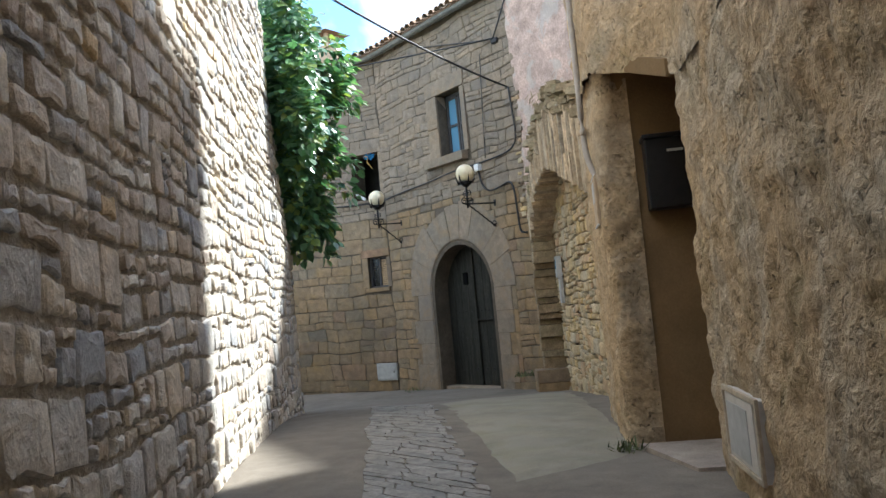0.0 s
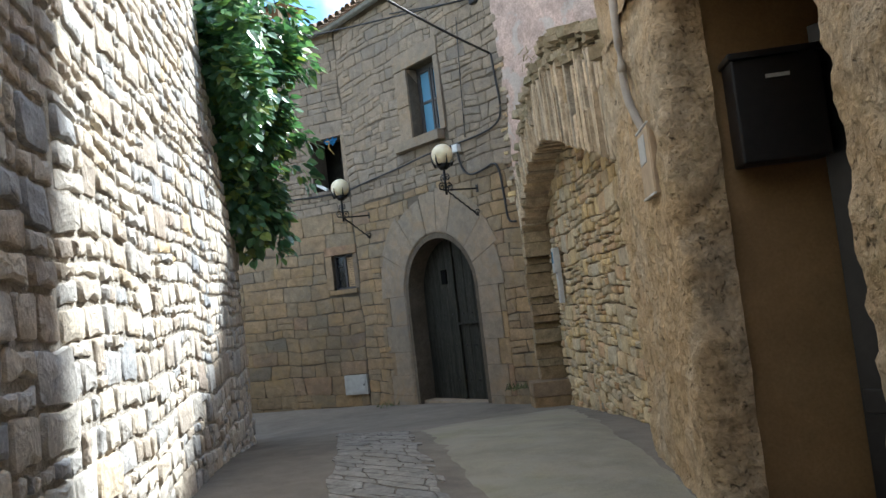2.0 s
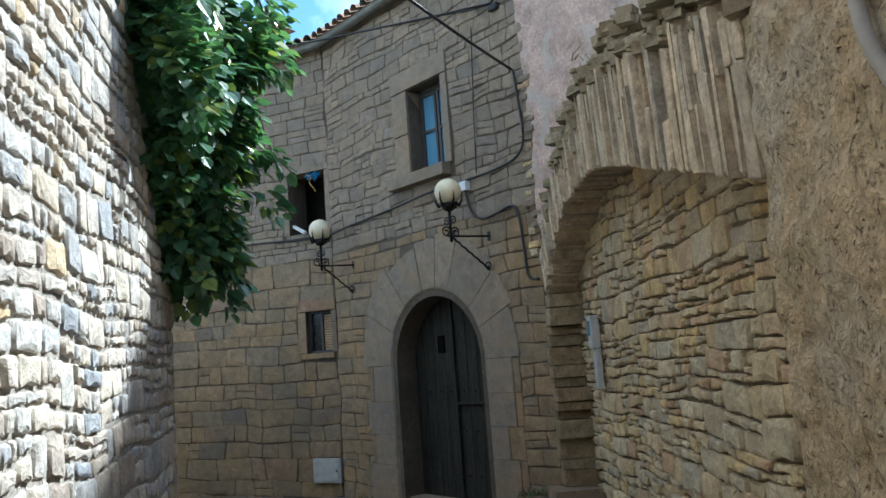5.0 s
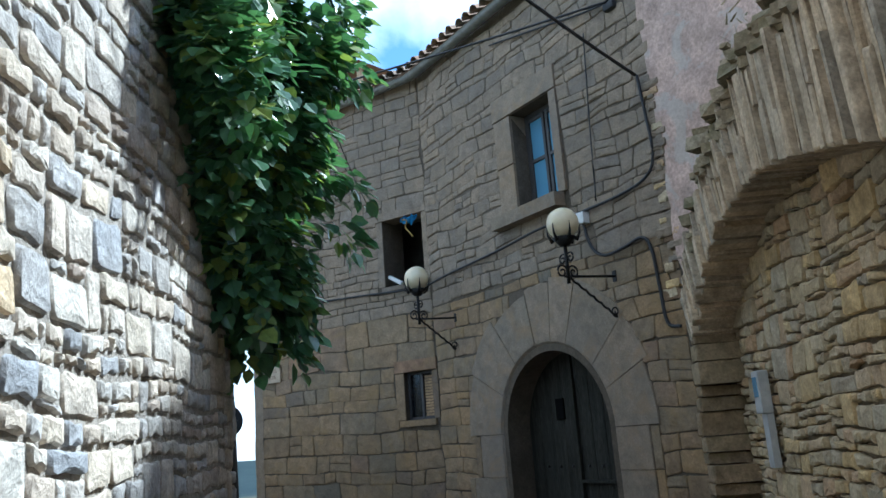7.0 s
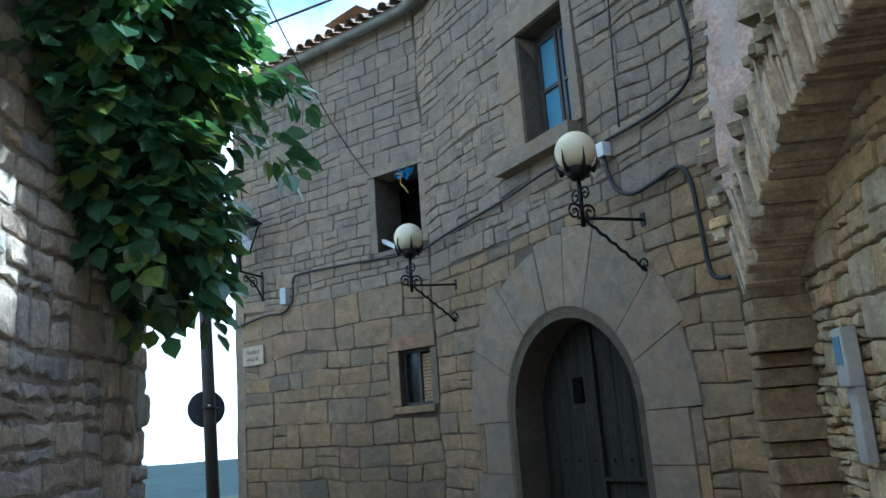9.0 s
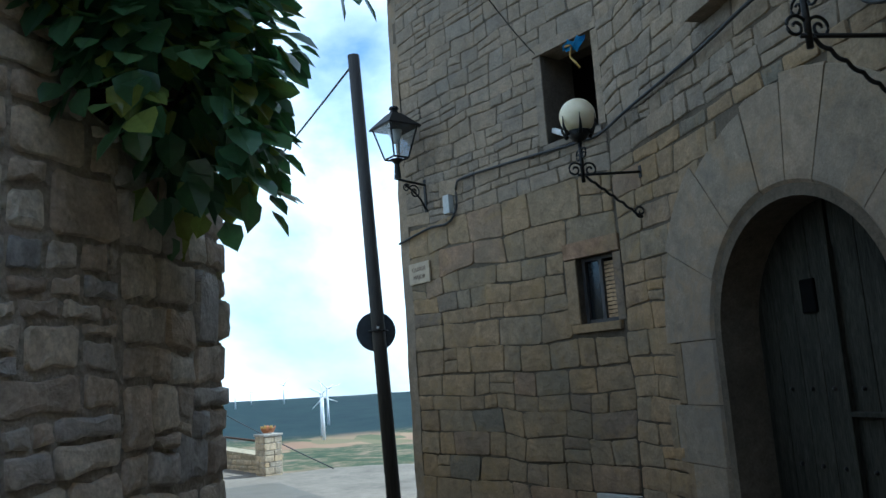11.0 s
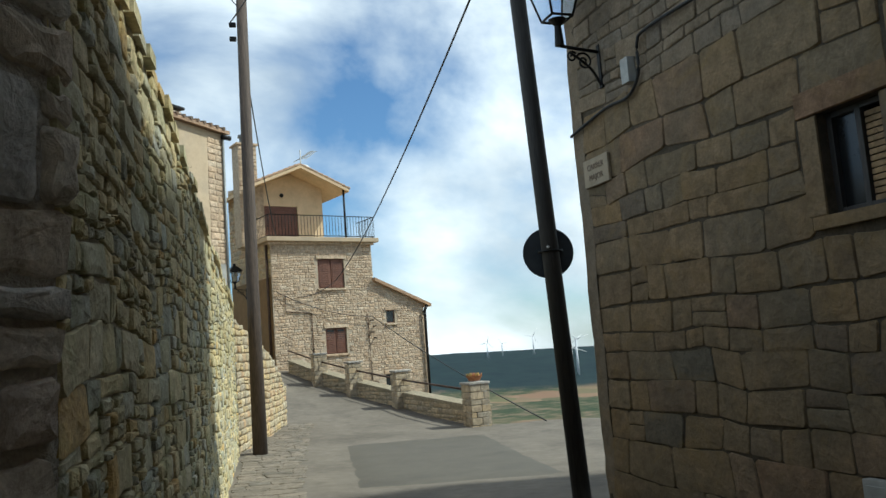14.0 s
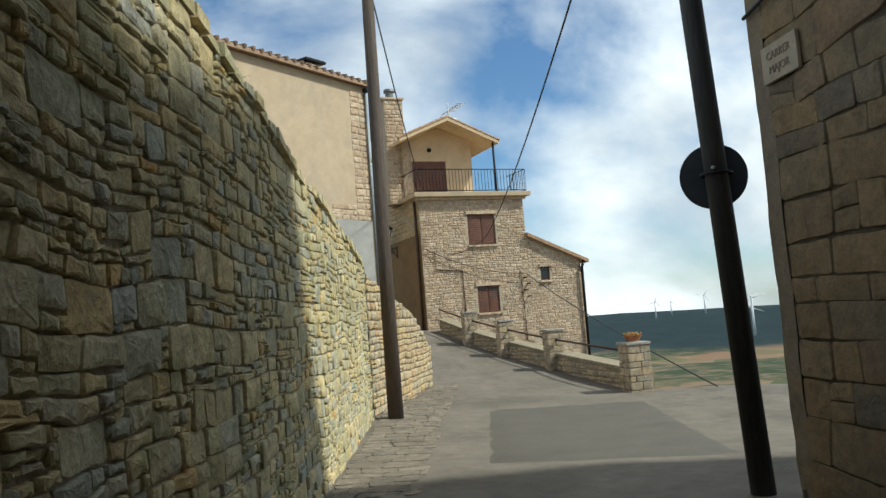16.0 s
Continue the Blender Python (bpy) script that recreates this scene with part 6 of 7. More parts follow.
crown_parts = [((-9.6, 8.5, 4.7), (0.72, 0.72, 2.0)), ((-9.4, 8.75, 4.3), (0.58, 0.6, 1.4)), ((-9.95, 8.5, 5.9), (0.75, 0.75, 1.2)), ((-9.35, 8.5, 3.5), (0.5, 0.55, 0.9)), ((-9.6, 8.6, 3.0), (0.42, 0.45, 0.5)), ((-8.95, 8.05, 4.5), (0.4, 0.4, 0.8)), ((-9.2, 8.95, 4.7), (0.42, 0.4, 0.8)), ((-8.75, 7.75, 5.2), (0.35, 0.35, 0.7)), ((-9.25, 8.15, 3.6), (0.3, 0.3, 0.5)), ((-8.95, 7.95, 3.95), (0.3, 0.3, 0.5)), ((-8.6, 7.65, 4.75), (0.28, 0.28, 0.5)), ((-8.9, 8.1, 5.9), (0.5, 0.5, 0.7)), ((-9.15, 8.35, 5.4), (0.5, 0.5, 0.9)), ((-8.45, 7.65, 5.0), (0.4, 0.4, 0.7)), ((-8.8, 8.0, 4.6), (0.4, 0.4, 0.7)), ((-8.2, 7.55, 4.35), (0.25, 0.25, 0.42)), ((-9.0, 9.1, 5.3), (0.4, 0.4, 0.6))]
clumps = []
for c, rad in crown_parts:
    n = int(24 * rad[0] * rad[1] * rad[2] / 0.35) + 10
    for _ in range(n):
        while True:
            p = Vector((rnd.uniform(-1, 1), rnd.uniform(-1, 1), rnd.uniform(-1, 1)))
            if 0.35 < p.length < 1:
                break
        q = Vector((c[0] + p.x * rad[0], c[1] + p.y * rad[1], c[2] + p.z * rad[2]))
        clumps.append((q, rnd.uniform(0.13, 0.27)))
for k in range(0, len(clumps), 9):
    q = clumps[k][0]
    s = Vector((-9.6, 8.6, max(2.9, min(5.6, q.z - 0.5))))
    limb("branch", [s, s.lerp(q, 0.5) + Vector((0, 0, 0.1)), q], 0.03, 0.008)
lv, lf = [], []
LEAF = [(0, 0, 0), (0.42, 0.30, 0.05), (0.36, 0.66, 0.02), (0, 1.05, -0.10), (-0.36, 0.66, 0.02), (-0.42, 0.30, 0.05)]


def add_leaves(q, r, n, droop=1.0):
    for _ in range(n):
        d = Vector((rnd.gauss(0, 1), rnd.gauss(0, 1), rnd.gauss(0, 1))).normalized()
        p = q + d * r * rnd.uniform(0.3, 1.15)
        s = rnd.uniform(0.10, 0.18)
        out = Vector((p.x + 9.5, p.y - 8.6, rnd.uniform(-0.4, 0.3)))
        out = out.normalized() if out.length > 1e-3 else d
        way = (out * 0.6 + d * 0.55 + Vector((0, 0, -0.45 * droop))).normalized()
        nrm = (out * 0.7 + Vector((0, 0, 0.9)) + Vector((rnd.gauss(0, 0.35), rnd.gauss(0, 0.35), rnd.gauss(0, 0.35)))).normalized()
        side = way.cross(nrm).normalized()
        nrm = side.cross(way)
        k = len(lv)
        for x, y, z in LEAF:
            lv.append(p + (side * x + way * y + nrm * z) * s)
        lf.extend([(k, k + 1, k + 2, k + 3), (k, k + 3, k + 4, k + 5)])


for q, r in clumps:
    add_leaves(q, r, 28)
for k in range(26):
    a = rnd.uniform(0, 6.28)
    base = Vector((-9.5 + 0.5 * math.cos(a), 8.6 + 0.45 * math.sin(a), rnd.uniform(2.8, 3.5)))
    for j in range(5):
        add_leaves(base - Vector((0, 0, 0.11 * j)), 0.08, 5, 1.6)
for q in ((-9.0, 9.32, 4.05), (-9.05, 9.25, 3.6), (-9.1, 9.2, 5.0)):
    for j in range(3):
        add_leaves(Vector(q) + Vector((0.05 * j, 0.04 * j, -0.09 * j)), 0.12, 9, 1.2)
crown = mesh_object("crown", lv, lf, M_LEAF, tree)
crown.matrix_parent_inverse = tinv
tagged(crown, "dense glossy green leaves with gaps", kind="stuff")

# ---- poles and sign ----
gz = land_z(-24.15, 9.42)
pole = empty("utility_pole", Matrix.Translation((-24.15, 9.42, gz)))
tagged(pole, "weathered timber utility pole beside the retaining wall", "pole")
tube("shaft", [(0, 0, -0.3), (0.0, 0, 3), (0.03, 0.05, 11.0)], 0.145, M_POLE, pole, 14, 0.10)
for z in (8.3, 8.6):
    part("insulator", box(0.0, -0.16, z, 0.06, 0.14, 0.10, 0.02), M_IRON, pole)
gz = land_z(-16.14, 12.82)
post = empty("sign_pole", Matrix.Translation((-16.14, 12.82, gz)))
tagged(post, "dark leaning timber pole carrying a round road sign", "pole")
tube("shaft", [(0, 0, -0.2), (0.08, -0.30, 6.6)], 0.100, M_POLE_DARK, post, 16, 0.085)
face = Vector((-0.94, 0.34, 0))
m = Matrix.Translation((0.03 - 0.13 * 0.94, -0.15 + 0.13 * 0.34, 2.62)) @ face.to_track_quat("Z", "Y").to_matrix().to_4x4()
bm = bmesh.new()
bmesh.ops.create_cone(bm, cap_ends=True, segments=40, radius1=0.275, radius2=0.275, depth=0.02, matrix=m)
sign = part("sign_disc", bm, M_SIGN, post, "round road sign seen from its dark back")
bm = bmesh.new()
bmesh.ops.create_cone(bm, cap_ends=True, segments=10, radius1=0.016, radius2=0.012, depth=0.03, matrix=Matrix.Translation((0.14, -0.18, 2.66)) @ Matrix.Rotation(math.pi / 2, 4, "Y"))
part("bolt", bm, M_GREYBOX, post)
tube("bracket", [(0.13 * math.cos(k * 0.524) + 0.02, 0.13 * math.sin(k * 0.524) - 0.12, 2.62) for k in range(13)], 0.012, M_IRON, post, 5)


# ---- stone house up the road ----
rnd = random.Random(41)
HF = Plane((-40.3, 9.88), (-42.0, 14.08), (-30, 13))
HA = Plane((-42.0, 14.08), (-42.95, 16.35), (-30, 16))
HS = Plane((-40.3, 9.88), (-44.45, 8.18), (-40, 5))
house = empty("stone_house", Matrix.Translation((-41, 12, 0.3)))
tagged(house, "three-storey honey stone house with a roof terrace", "house")
hinv = house.matrix_world.inverted()


def under(ob, parent=house, inv=hinv):
    ob.parent = parent
    ob.matrix_parent_inverse = inv
    return ob


W_UP, W_LOW = (2.0, 3.2, 4.1, 5.32), (2.2, 3.15, 1.42, 2.47)
SLAB = 6.0
front = under(wall_core("front_wall", HF, 0, HF.length, -2.5, flat_top(SLAB), 0.4, M_MORTAR_HOUSE, [W_UP, W_LOW]))
pad = [(a - 0.06, b + 0.06, c - 0.12, d + 0.14) for a, b, c, d in (W_UP, W_LOW)]


def clear_of(quads, rects):
    """Leaves out the stones that would cover an opening."""
    return [q for q in quads if not any(max(p[0] for p in q) > a and min(p[0] for p in q) < b and max(p[1] for p in q) > c and min(p[1] for p in q) < d for a, b, c, d in rects)]


q = clear_of(lay_rubble(HF, 0.0, HF.length, -0.6, flat_top(SLAB - 0.02), (0.2, 0.36), (0.07, 0.19), (0.10, 0.38), rnd, 0.04), [(a + 0.05, b - 0.05, c + 0.1, d - 0.1) for a, b, c, d in pad])
lay_stones(front, HF, q, M_HOUSE_STONE, rnd, 0.008, 0.016, 0.010, 0.004, 0.5, (0, 5, 3.0, 6.2), limit=260)


def annex_top(u):
    return 4.35 - 1.05 * u / HA.length


A_WIN, A_LOW = (0.55, 0.98, 2.55, 3.1), (0.35, 1.3, -0.7, 0.42)
annex = under(wall_core("annex_wall", HA, 0, HA.length, -3.5, annex_top, 0.4, M_MORTAR_HOUSE, [A_WIN, A_LOW]))
q = clear_of(lay_rubble(HA, 0.0, HA.length, -1.6, annex_top, (0.2, 0.36), (0.07, 0.19), (0.10, 0.38), rnd, 0.04), (A_WIN, A_LOW))
lay_stones(annex, HA, q, M_HOUSE_STONE, rnd, 0.008, 0.016, 0.010, 0.004, 0.5, (0, 3, 1.5, 5), limit=120)
side = under(wall_core("side_wall", HS, 0.02, HS.length, -1.0, lambda u: SLAB if u < 1.401 else 8.4 + 0.12 * u, 0.4, M_HOUSE_STONE, cuts=[1.4, 1.402]))
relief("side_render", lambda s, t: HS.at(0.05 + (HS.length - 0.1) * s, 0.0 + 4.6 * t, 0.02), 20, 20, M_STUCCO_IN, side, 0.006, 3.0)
q = lay_courses(HS, 0.03, HS.length, 4.65, lambda u: SLAB if u < 1.45 else 8.4 + 0.12 * u, (0.12, 0.22), (0.18, 0.42), rnd, (), None, 0, 0.05)
lay_stones(side, HS, q, M_INFILL, rnd, 0.010, 0.022, 0.014, 0.008, 0.5, (0, 0, 0, 0))
for plane_, (a, b, c, d) in ((HF, W_UP), (HF, W_LOW), (HA, A_WIN), (HA, A_LOW)):
    win = empty("window", plane_.matrix((a + b) / 2, c, -0.12))
    win.parent = house
    win.matrix_parent_inverse = hinv
    w, h = b - a, d - c
    part("window_frame", box(0, 0.01, h / 2, w, 0.05, h, 0.004), M_SHUTTER, win)
    part("lintel", box(0, 0.13, h + 0.06, w + 0.16, 0.10, 0.13, 0.01), M_HOUSE_STONE, win)
    part("sill", box(0, 0.14, -0.05, w + 0.12, 0.16, 0.08, 0.01), M_HOUSE_STONE, win)
    if w > 0.8 and plane_ is HF:
        for sx in (-1, 1):
            sh = part("shutter", box(sx * w / 4, 0.045, h / 2, w / 2 - 0.06, 0.03, h - 0.08, 0.004), M_SHUTTER, win)
            for k in range(int((h - 0.2) / 0.075)):
                part("slat", box(sx * w / 4, 0.066, 0.12 + k * 0.075, w / 2 - 0.16, 0.016, 0.05, 0.004), M_SHUTTER, sh)
            if a == W_LOW[0]:
                part("pane", box(sx * w / 4, 0.064, h * 0.72, w / 2 - 0.18, 0.012, h * 0.4), M_PANE_DARK, win)
    else:
        part("pane", box(0, 0.04, h / 2, w - 0.1, 0.02, h - 0.1), M_PANE_DARK, win)
# terrace slab, railing and set-back top floor
slab = under(part("terrace_slab", box(HF.length / 2, -1.2, 0.09, HF.length + 0.5, 3.0, 0.18, 0.02, HF.matrix(0, SLAB)), M_BEIGE))
under(part("slab_moulding", box(HF.length / 2, 0.02, -0.05, HF.length + 0.2, 0.2, 0.10, 0.02, HF.matrix(0, SLAB)), M_HOUSE_STONE))
rail = empty("railing")
rail.matrix_world = HF.matrix(0, SLAB + 0.18)
under(rail)
for z in (0.06, 0.90):
    tube("rail_bar", [(-0.1, -1.4, z), (-0.1, 0.2, z), (HF.length + 0.1, 0.2, z), (HF.length + 0.1, -1.4, z)], 0.018, M_IRON, rail, 5)
n_bars = 34
for k in range(n_bars + 1):
    tube("baluster", [(-0.1 + (HF.length + 0.2) * k / n_bars, 0.2, 0.02), (-0.1 + (HF.length + 0.2) * k / n_bars, 0.2, 0.9)], 0.011, M_IRON, rail, 4)
for k in range(10):
    for x in (-0.1, HF.length + 0.1):
        tube("baluster", [(x, 0.1 - 0.14 * k, 0.02), (x, 0.1 - 0.14 * k, 0.9)], 0.011, M_IRON, rail, 4)
TF = Plane(HF.at(0, 0, -1.5).to_2d()[:], HF.at(HF.length, 0, -1.5).to_2d()[:], (-30, 13))


def gable(u):
    return 8.42 + 0.72 * (1 - abs(u - 1.65) / 1.9)


top_wall = under(wall_core("top_floor_wall", TF, -0.15, 3.1, SLAB + 0.1, gable, 0.35, M_YELLOW, [(0.12, 1.92, SLAB + 0.18, 7.75)], None, [1.65]))
under(part("garage_shutter", box(1.02, -0.1, 0.8, 1.8, 0.06, 1.6, 0.01, TF.matrix(0, SLAB + 0.18)), M_SHUTTER))
for k in range(16):
    under(part("shutter_slat", box(1.02, -0.06, 0.05 + k * 0.098, 1.78, 0.03, 0.075, 0.008, TF.matrix(0, SLAB + 0.18)), M_SHUTTER))
rv, rf = [], []
for u, z in ((-0.45, 8.28), (1.65, 9.18), (3.85, 8.26)):
    for w_, dz in ((1.15, 0), (-3.5, 0), (-3.5, 0.13), (1.15, 0.13)):
        rv.append(TF.at(u, z + dz, w_))
for i in range(2):
    for k in range(4):
        rf.append((i * 4 + k, i * 4 + (k + 1) % 4, (i + 1) * 4 + (k + 1) % 4, (i + 1) * 4 + k))
rf += [(0, 1, 2, 3), (11, 10, 9, 8)]
under(mesh_object("gable_roof", rv, rf, M_YELLOW))
for (ua, za), (ub, zb) in (((-0.5, 8.42), (1.65, 9.33)), ((3.9, 8.40), (1.65, 9.33))):
    for k in range(9):
        t0, t1 = k / 9, (k + 1.25) / 9
        o = under(mesh_object("verge_tile", *tube_data([TF.at(ua + (ub - ua) * t0, za + (zb - za) * t0 + 0.015, 1.10), TF.at(ua + (ub - ua) * min(t1, 1), za + (zb - za) * min(t1, 1), 1.10)], 0.075, 8, 0.06), M_TILE_NEW))
tube_o = tube("post", [TF.at(3.65, SLAB + 0.18, 1.0), TF.at(3.65, 8.4, 1.0)], 0.045, M_IRON, None, 8)
under(tube_o)
bm = bmesh.new()
bmesh.ops.create_uvsphere(bm, u_segments=8, v_segments=6, radius=0.09, matrix=Matrix.Translation(TF.at(1.2, 8.2, 0.08)))
under(part("terrace_lamp", bm, M_IRON))
# chimney, dish and aerial
chm = Plane(HF.at(-0.15, 0, -1.5).to_2d()[:], HF.at(0.7, 0, -1.5).to_2d()[:], (-30, 13))
stack = under(wall_core("chimney_stack", chm, -0.45, 0.35, SLAB, flat_top(10.3), 0.7, M_MORTAR_HOUSE))
q = lay_courses(chm, -0.45, 0.35, SLAB, flat_top(10.25), (0.12, 0.22), (0.16, 0.4), rnd, (), None, 0, 0.03)
lay_stones(stack, chm, q, M_HOUSE_STONE, rnd, 0.01, 0.02, 0.014, 0.008, 0.5, (-1, 1, 6, 10.3), limit=60)
part("cap", box(-0.05, -0.35, 0.03, 0.95, 0.85, 0.08, 0.01, chm.matrix(0, 10.3)), M_HOUSE_STONE, stack)
bm = bmesh.new()
bmesh.ops.create_cone(bm, cap_ends=True, segments=14, radius1=0.17, radius2=0.17, depth=0.36, matrix=Matrix.Translation(chm.at(-0.05, 10.52, -0.35)))
bmesh.ops.create_cone(bm, cap_ends=True, segments=14, radius1=0.24, radius2=0.22, depth=0.10, matrix=Matrix.Translation(chm.at(-0.05, 10.74, -0.35)))
part("flue", bm, M_GUTTER, stack)
aer = empty("roof_aerial", Matrix.Translation(TF.at(2.75, 8.85, -1.2)))
tagged(aer, "spiky television aerial with a white dish on the house roof", "aerial")
tube("mast", [(0, 0, 0), (0, 0, 1.75)], 0.03, M_GREYBOX, aer, 6)
for k in range(7):
    tube("dipole", [(-0.06 * k, 0.08 * k - 0.38 + 0.3, 1.35 + 0.07 * k), (-0.06 * k, 0.08 * k + 0.30 - 0.3 + 0.3, 1.35 + 0.07 * k)], 0.014, M_GREYBOX, aer, 4)
tube("boom", [(0.05, -0.3, 1.2), (-0.42, 0.62, 1.8)], 0.02, M_GREYBOX, aer, 5)
bm = bmesh.new()
bmesh.ops.create_uvsphere(bm, u_segments=20, v_segments=10, radius=0.42)
bmesh.ops.delete(bm, geom=[v for v in bm.verts if v.co.z > -0.2], context="VERTS")
bmesh.ops.solidify(bm, geom=bm.faces[:], thickness=0.015)
dish = part("dish", bm, M_WHITEBOX, aer, "white satellite dish", True)
dish.matrix_basis = Matrix.Translation((0.1, 0.1, 0.75)) @ Matrix.Rotation(radians(-70), 4, "Y")
# annex roof, gutter pipe, conduits
rv, rf = [], []
for u, dz in ((-0.02, 0), (HA.length + 0.3, 0)):
    z = annex_top(u)
    for w_, h_ in ((0.22, 0), (-3.5, 0), (-3.5, 0.14), (0.22, 0.14)):
        rv.append(HA.at(u, z + h_, w_))
for k in range(4):
    rf.append((k, (k + 1) % 4, 4 + (k + 1) % 4, 4 + k))
rf += [(3, 2, 1, 0), (4, 5, 6, 7)]
under(mesh_object("annex_roof", rv, rf, M_TILE_NEW))
under(tube("downpipe", [HA.at(HA.length + 0.15, 3.35, 0.14), HA.at(HA.length - 0.02, 3.0, 0.14), HA.at(HA.length - 0.02, -2.5, 0.10)], 0.06, M_IRON, None, 8))
under(tube("conduit", [HF.at(0.5, 3.9, 0.05), HF.at(0.5, 3.2, 0.05), HF.at(1.6, 3.1, 0.05), HF.at(1.62, 1.0, 0.05)], 0.022, M_RUST, None, 5))
under(tube("conduit", [HF.at(4.15, 3.0, 0.05), HF.at(4.2, 0.2, 0.05), HF.at(4.5, 0.1, 0.05)], 0.022, M_RUST, None, 5))
under(tube("corner_pipe", [HS.at(0.25, 5.9, 0.08), HS.at(0.25, 0.5, 0.08)], 0.05, M_RUST, None, 8))
for k in range(4):
    under(part("wire_bracket", box(0, 0.12, 0, 0.05, 0.26, 0.05, 0.01, HF.matrix(4.3 + 0.12 * (k % 2), 2.7 - 0.25 * k)), M_IRON))
# blind back volume of the house
rv = [HF.at(0.05, z, -0.42) for z in (-1, SLAB)] + [HF.at(HF.length + 2.2, z, -0.45) for z in (-1, 3.0)] + [HF.at(HF.length + 2.2, z, -5) for z in (-1, 3.0)] + [HF.at(0.3, z, -5) for z in (-1, SLAB)]
under(mesh_object("back_wall", rv, [(2, 4, 5, 3), (4, 6, 7, 5)], M_BEIGE))

# ---- neighbouring rendered house ----
H2 = Plane((-32.6, 5.55), (-36.25, 8.39), (-20, 12))
H2S = Plane((-36.25, 8.39), (-40.4, 5.6), (-40, 12))
nb = empty("rendered_house", Matrix.Translation((-35, 7, 0.5)))
tagged(nb, "tall beige rendered house with stone quoins behind the wall", "house")
ninv = nb.matrix_world.inverted()
w2 = under(wall_core("front_wall", H2, -1.5, H2.length, -1, lambda u: 9.35 - 0.02 * u, 0.5, M_BEIGE), nb, ninv)
relief("lower_render", lambda s, t: H2.at(-1.4 + (H2.length + 1.3) * s, 0.5 + 4.2 * t, 0.05), 20, 16, M_GREYR, w2, 0.004, 2.0)
under(wall_core("side_wall", H2S, 0, H2S.length, -1, lambda u: 9.25 - 0.1 * u, 0.5, M_INFILL), nb, ninv)
q = lay_courses(H2, H2.length - 0.75, H2.length, 4.7, flat_top(9.0), (0.16, 0.26), (0.25, 0.5), rnd, (), None, 0, 0.03)
q += lay_courses(H2, H2.length - 1.9, H2.length - 0.76, 4.7, flat_top(5.2), (0.16, 0.24), (0.25, 0.5), rnd, (), None, 0, 0.03)
lay_stones(w2, H2, q, M_HOUSE_STONE, rnd, 0.01, 0.02, 0.014, 0.008, 0.4, (0, 9, 4, 10), "quoin", 90)
rv, rf = [], []
for u in (-1.6, H2.length + 0.18):
    z = 9.35 - 0.02 * u
    for w_, h_ in ((0.22, 0.0), (-3.0, 0.5), (-3.0, 0.62), (0.22, 0.12)):
        rv.append(H2.at(u, z + h_, w_))
for k in range(4):
    rf.append((k, (k + 1) % 4, 4 + (k + 1) % 4, 4 + k))
rf += [(3, 2, 1, 0), (4, 5, 6, 7)]
under(mesh_object("roof", rv, rf, M_TILE_NEW), nb, ninv)
for k in range(20):
    u = -1.5 + k * 0.315
    under(mesh_object("eave_tile", *tube_data([H2.at(u, 9.49 - 0.02 * u, 0.26), H2.at(u, 9.60 - 0.02 * u, -0.3)], 0.06, 8, 0.05), M_TILE), nb, ninv)
under(part("vent_hood", box(2.9, -0.8, 0.35, 0.75, 0.6, 0.3, 0.03, H2.matrix(0, 9.35)), M_MORTAR_HOUSE), nb, ninv)
under(part("vent_cap", box(2.9, -0.8, 0.62, 0.9, 0.75, 0.10, 0.03, H2.matrix(0, 9.35)), M_IRON), nb, ninv)
under(tube("gutter_end", [H2.at(H2.length - 0.1, 9.15, 0.1), H2.at(H2.length + 0.25, 9.15, 0.15)], 0.09, M_IRON, None, 8), nb, ninv)
under(tube("downpipe", [H2.at(H2.length - 0.04, 9.1, 0.08), H2.at(H2.length - 0.04, 1.0, 0.08)], 0.045, M_GUTTER, None, 8), nb, ninv)
street_lantern(HS.matrix(2.7, 4.3, 0.03), "black wall lantern on the far stone house side", 1.15)
aer2 = empty("aerial", Matrix.Translation((-22.0, 4.9, 2.25)))
tagged(aer2, "thin rusty aerial standing on the terrace", "aerial")
tube("mast", [(0, 0, 0), (0, 0, 5.3)], 0.025, M_GREYBOX, aer2, 5)
for k in range(4):
    tube("dipole", [(0.2 - 0.1 * k, -0.3, 4.9 + 0.12 * k), (0.2 - 0.1 * k, 0.3, 4.9 + 0.12 * k)], 0.012, M_GREYBOX, aer2, 4)

# ---- parapet with piers and rails ----
PAR = [(-27.0, 14.45), (-32.1, 13.45), (-34.95, 12.35), (-37.1, 11.35), (-39.9, 10.35)]
rnd = random.Random(52)


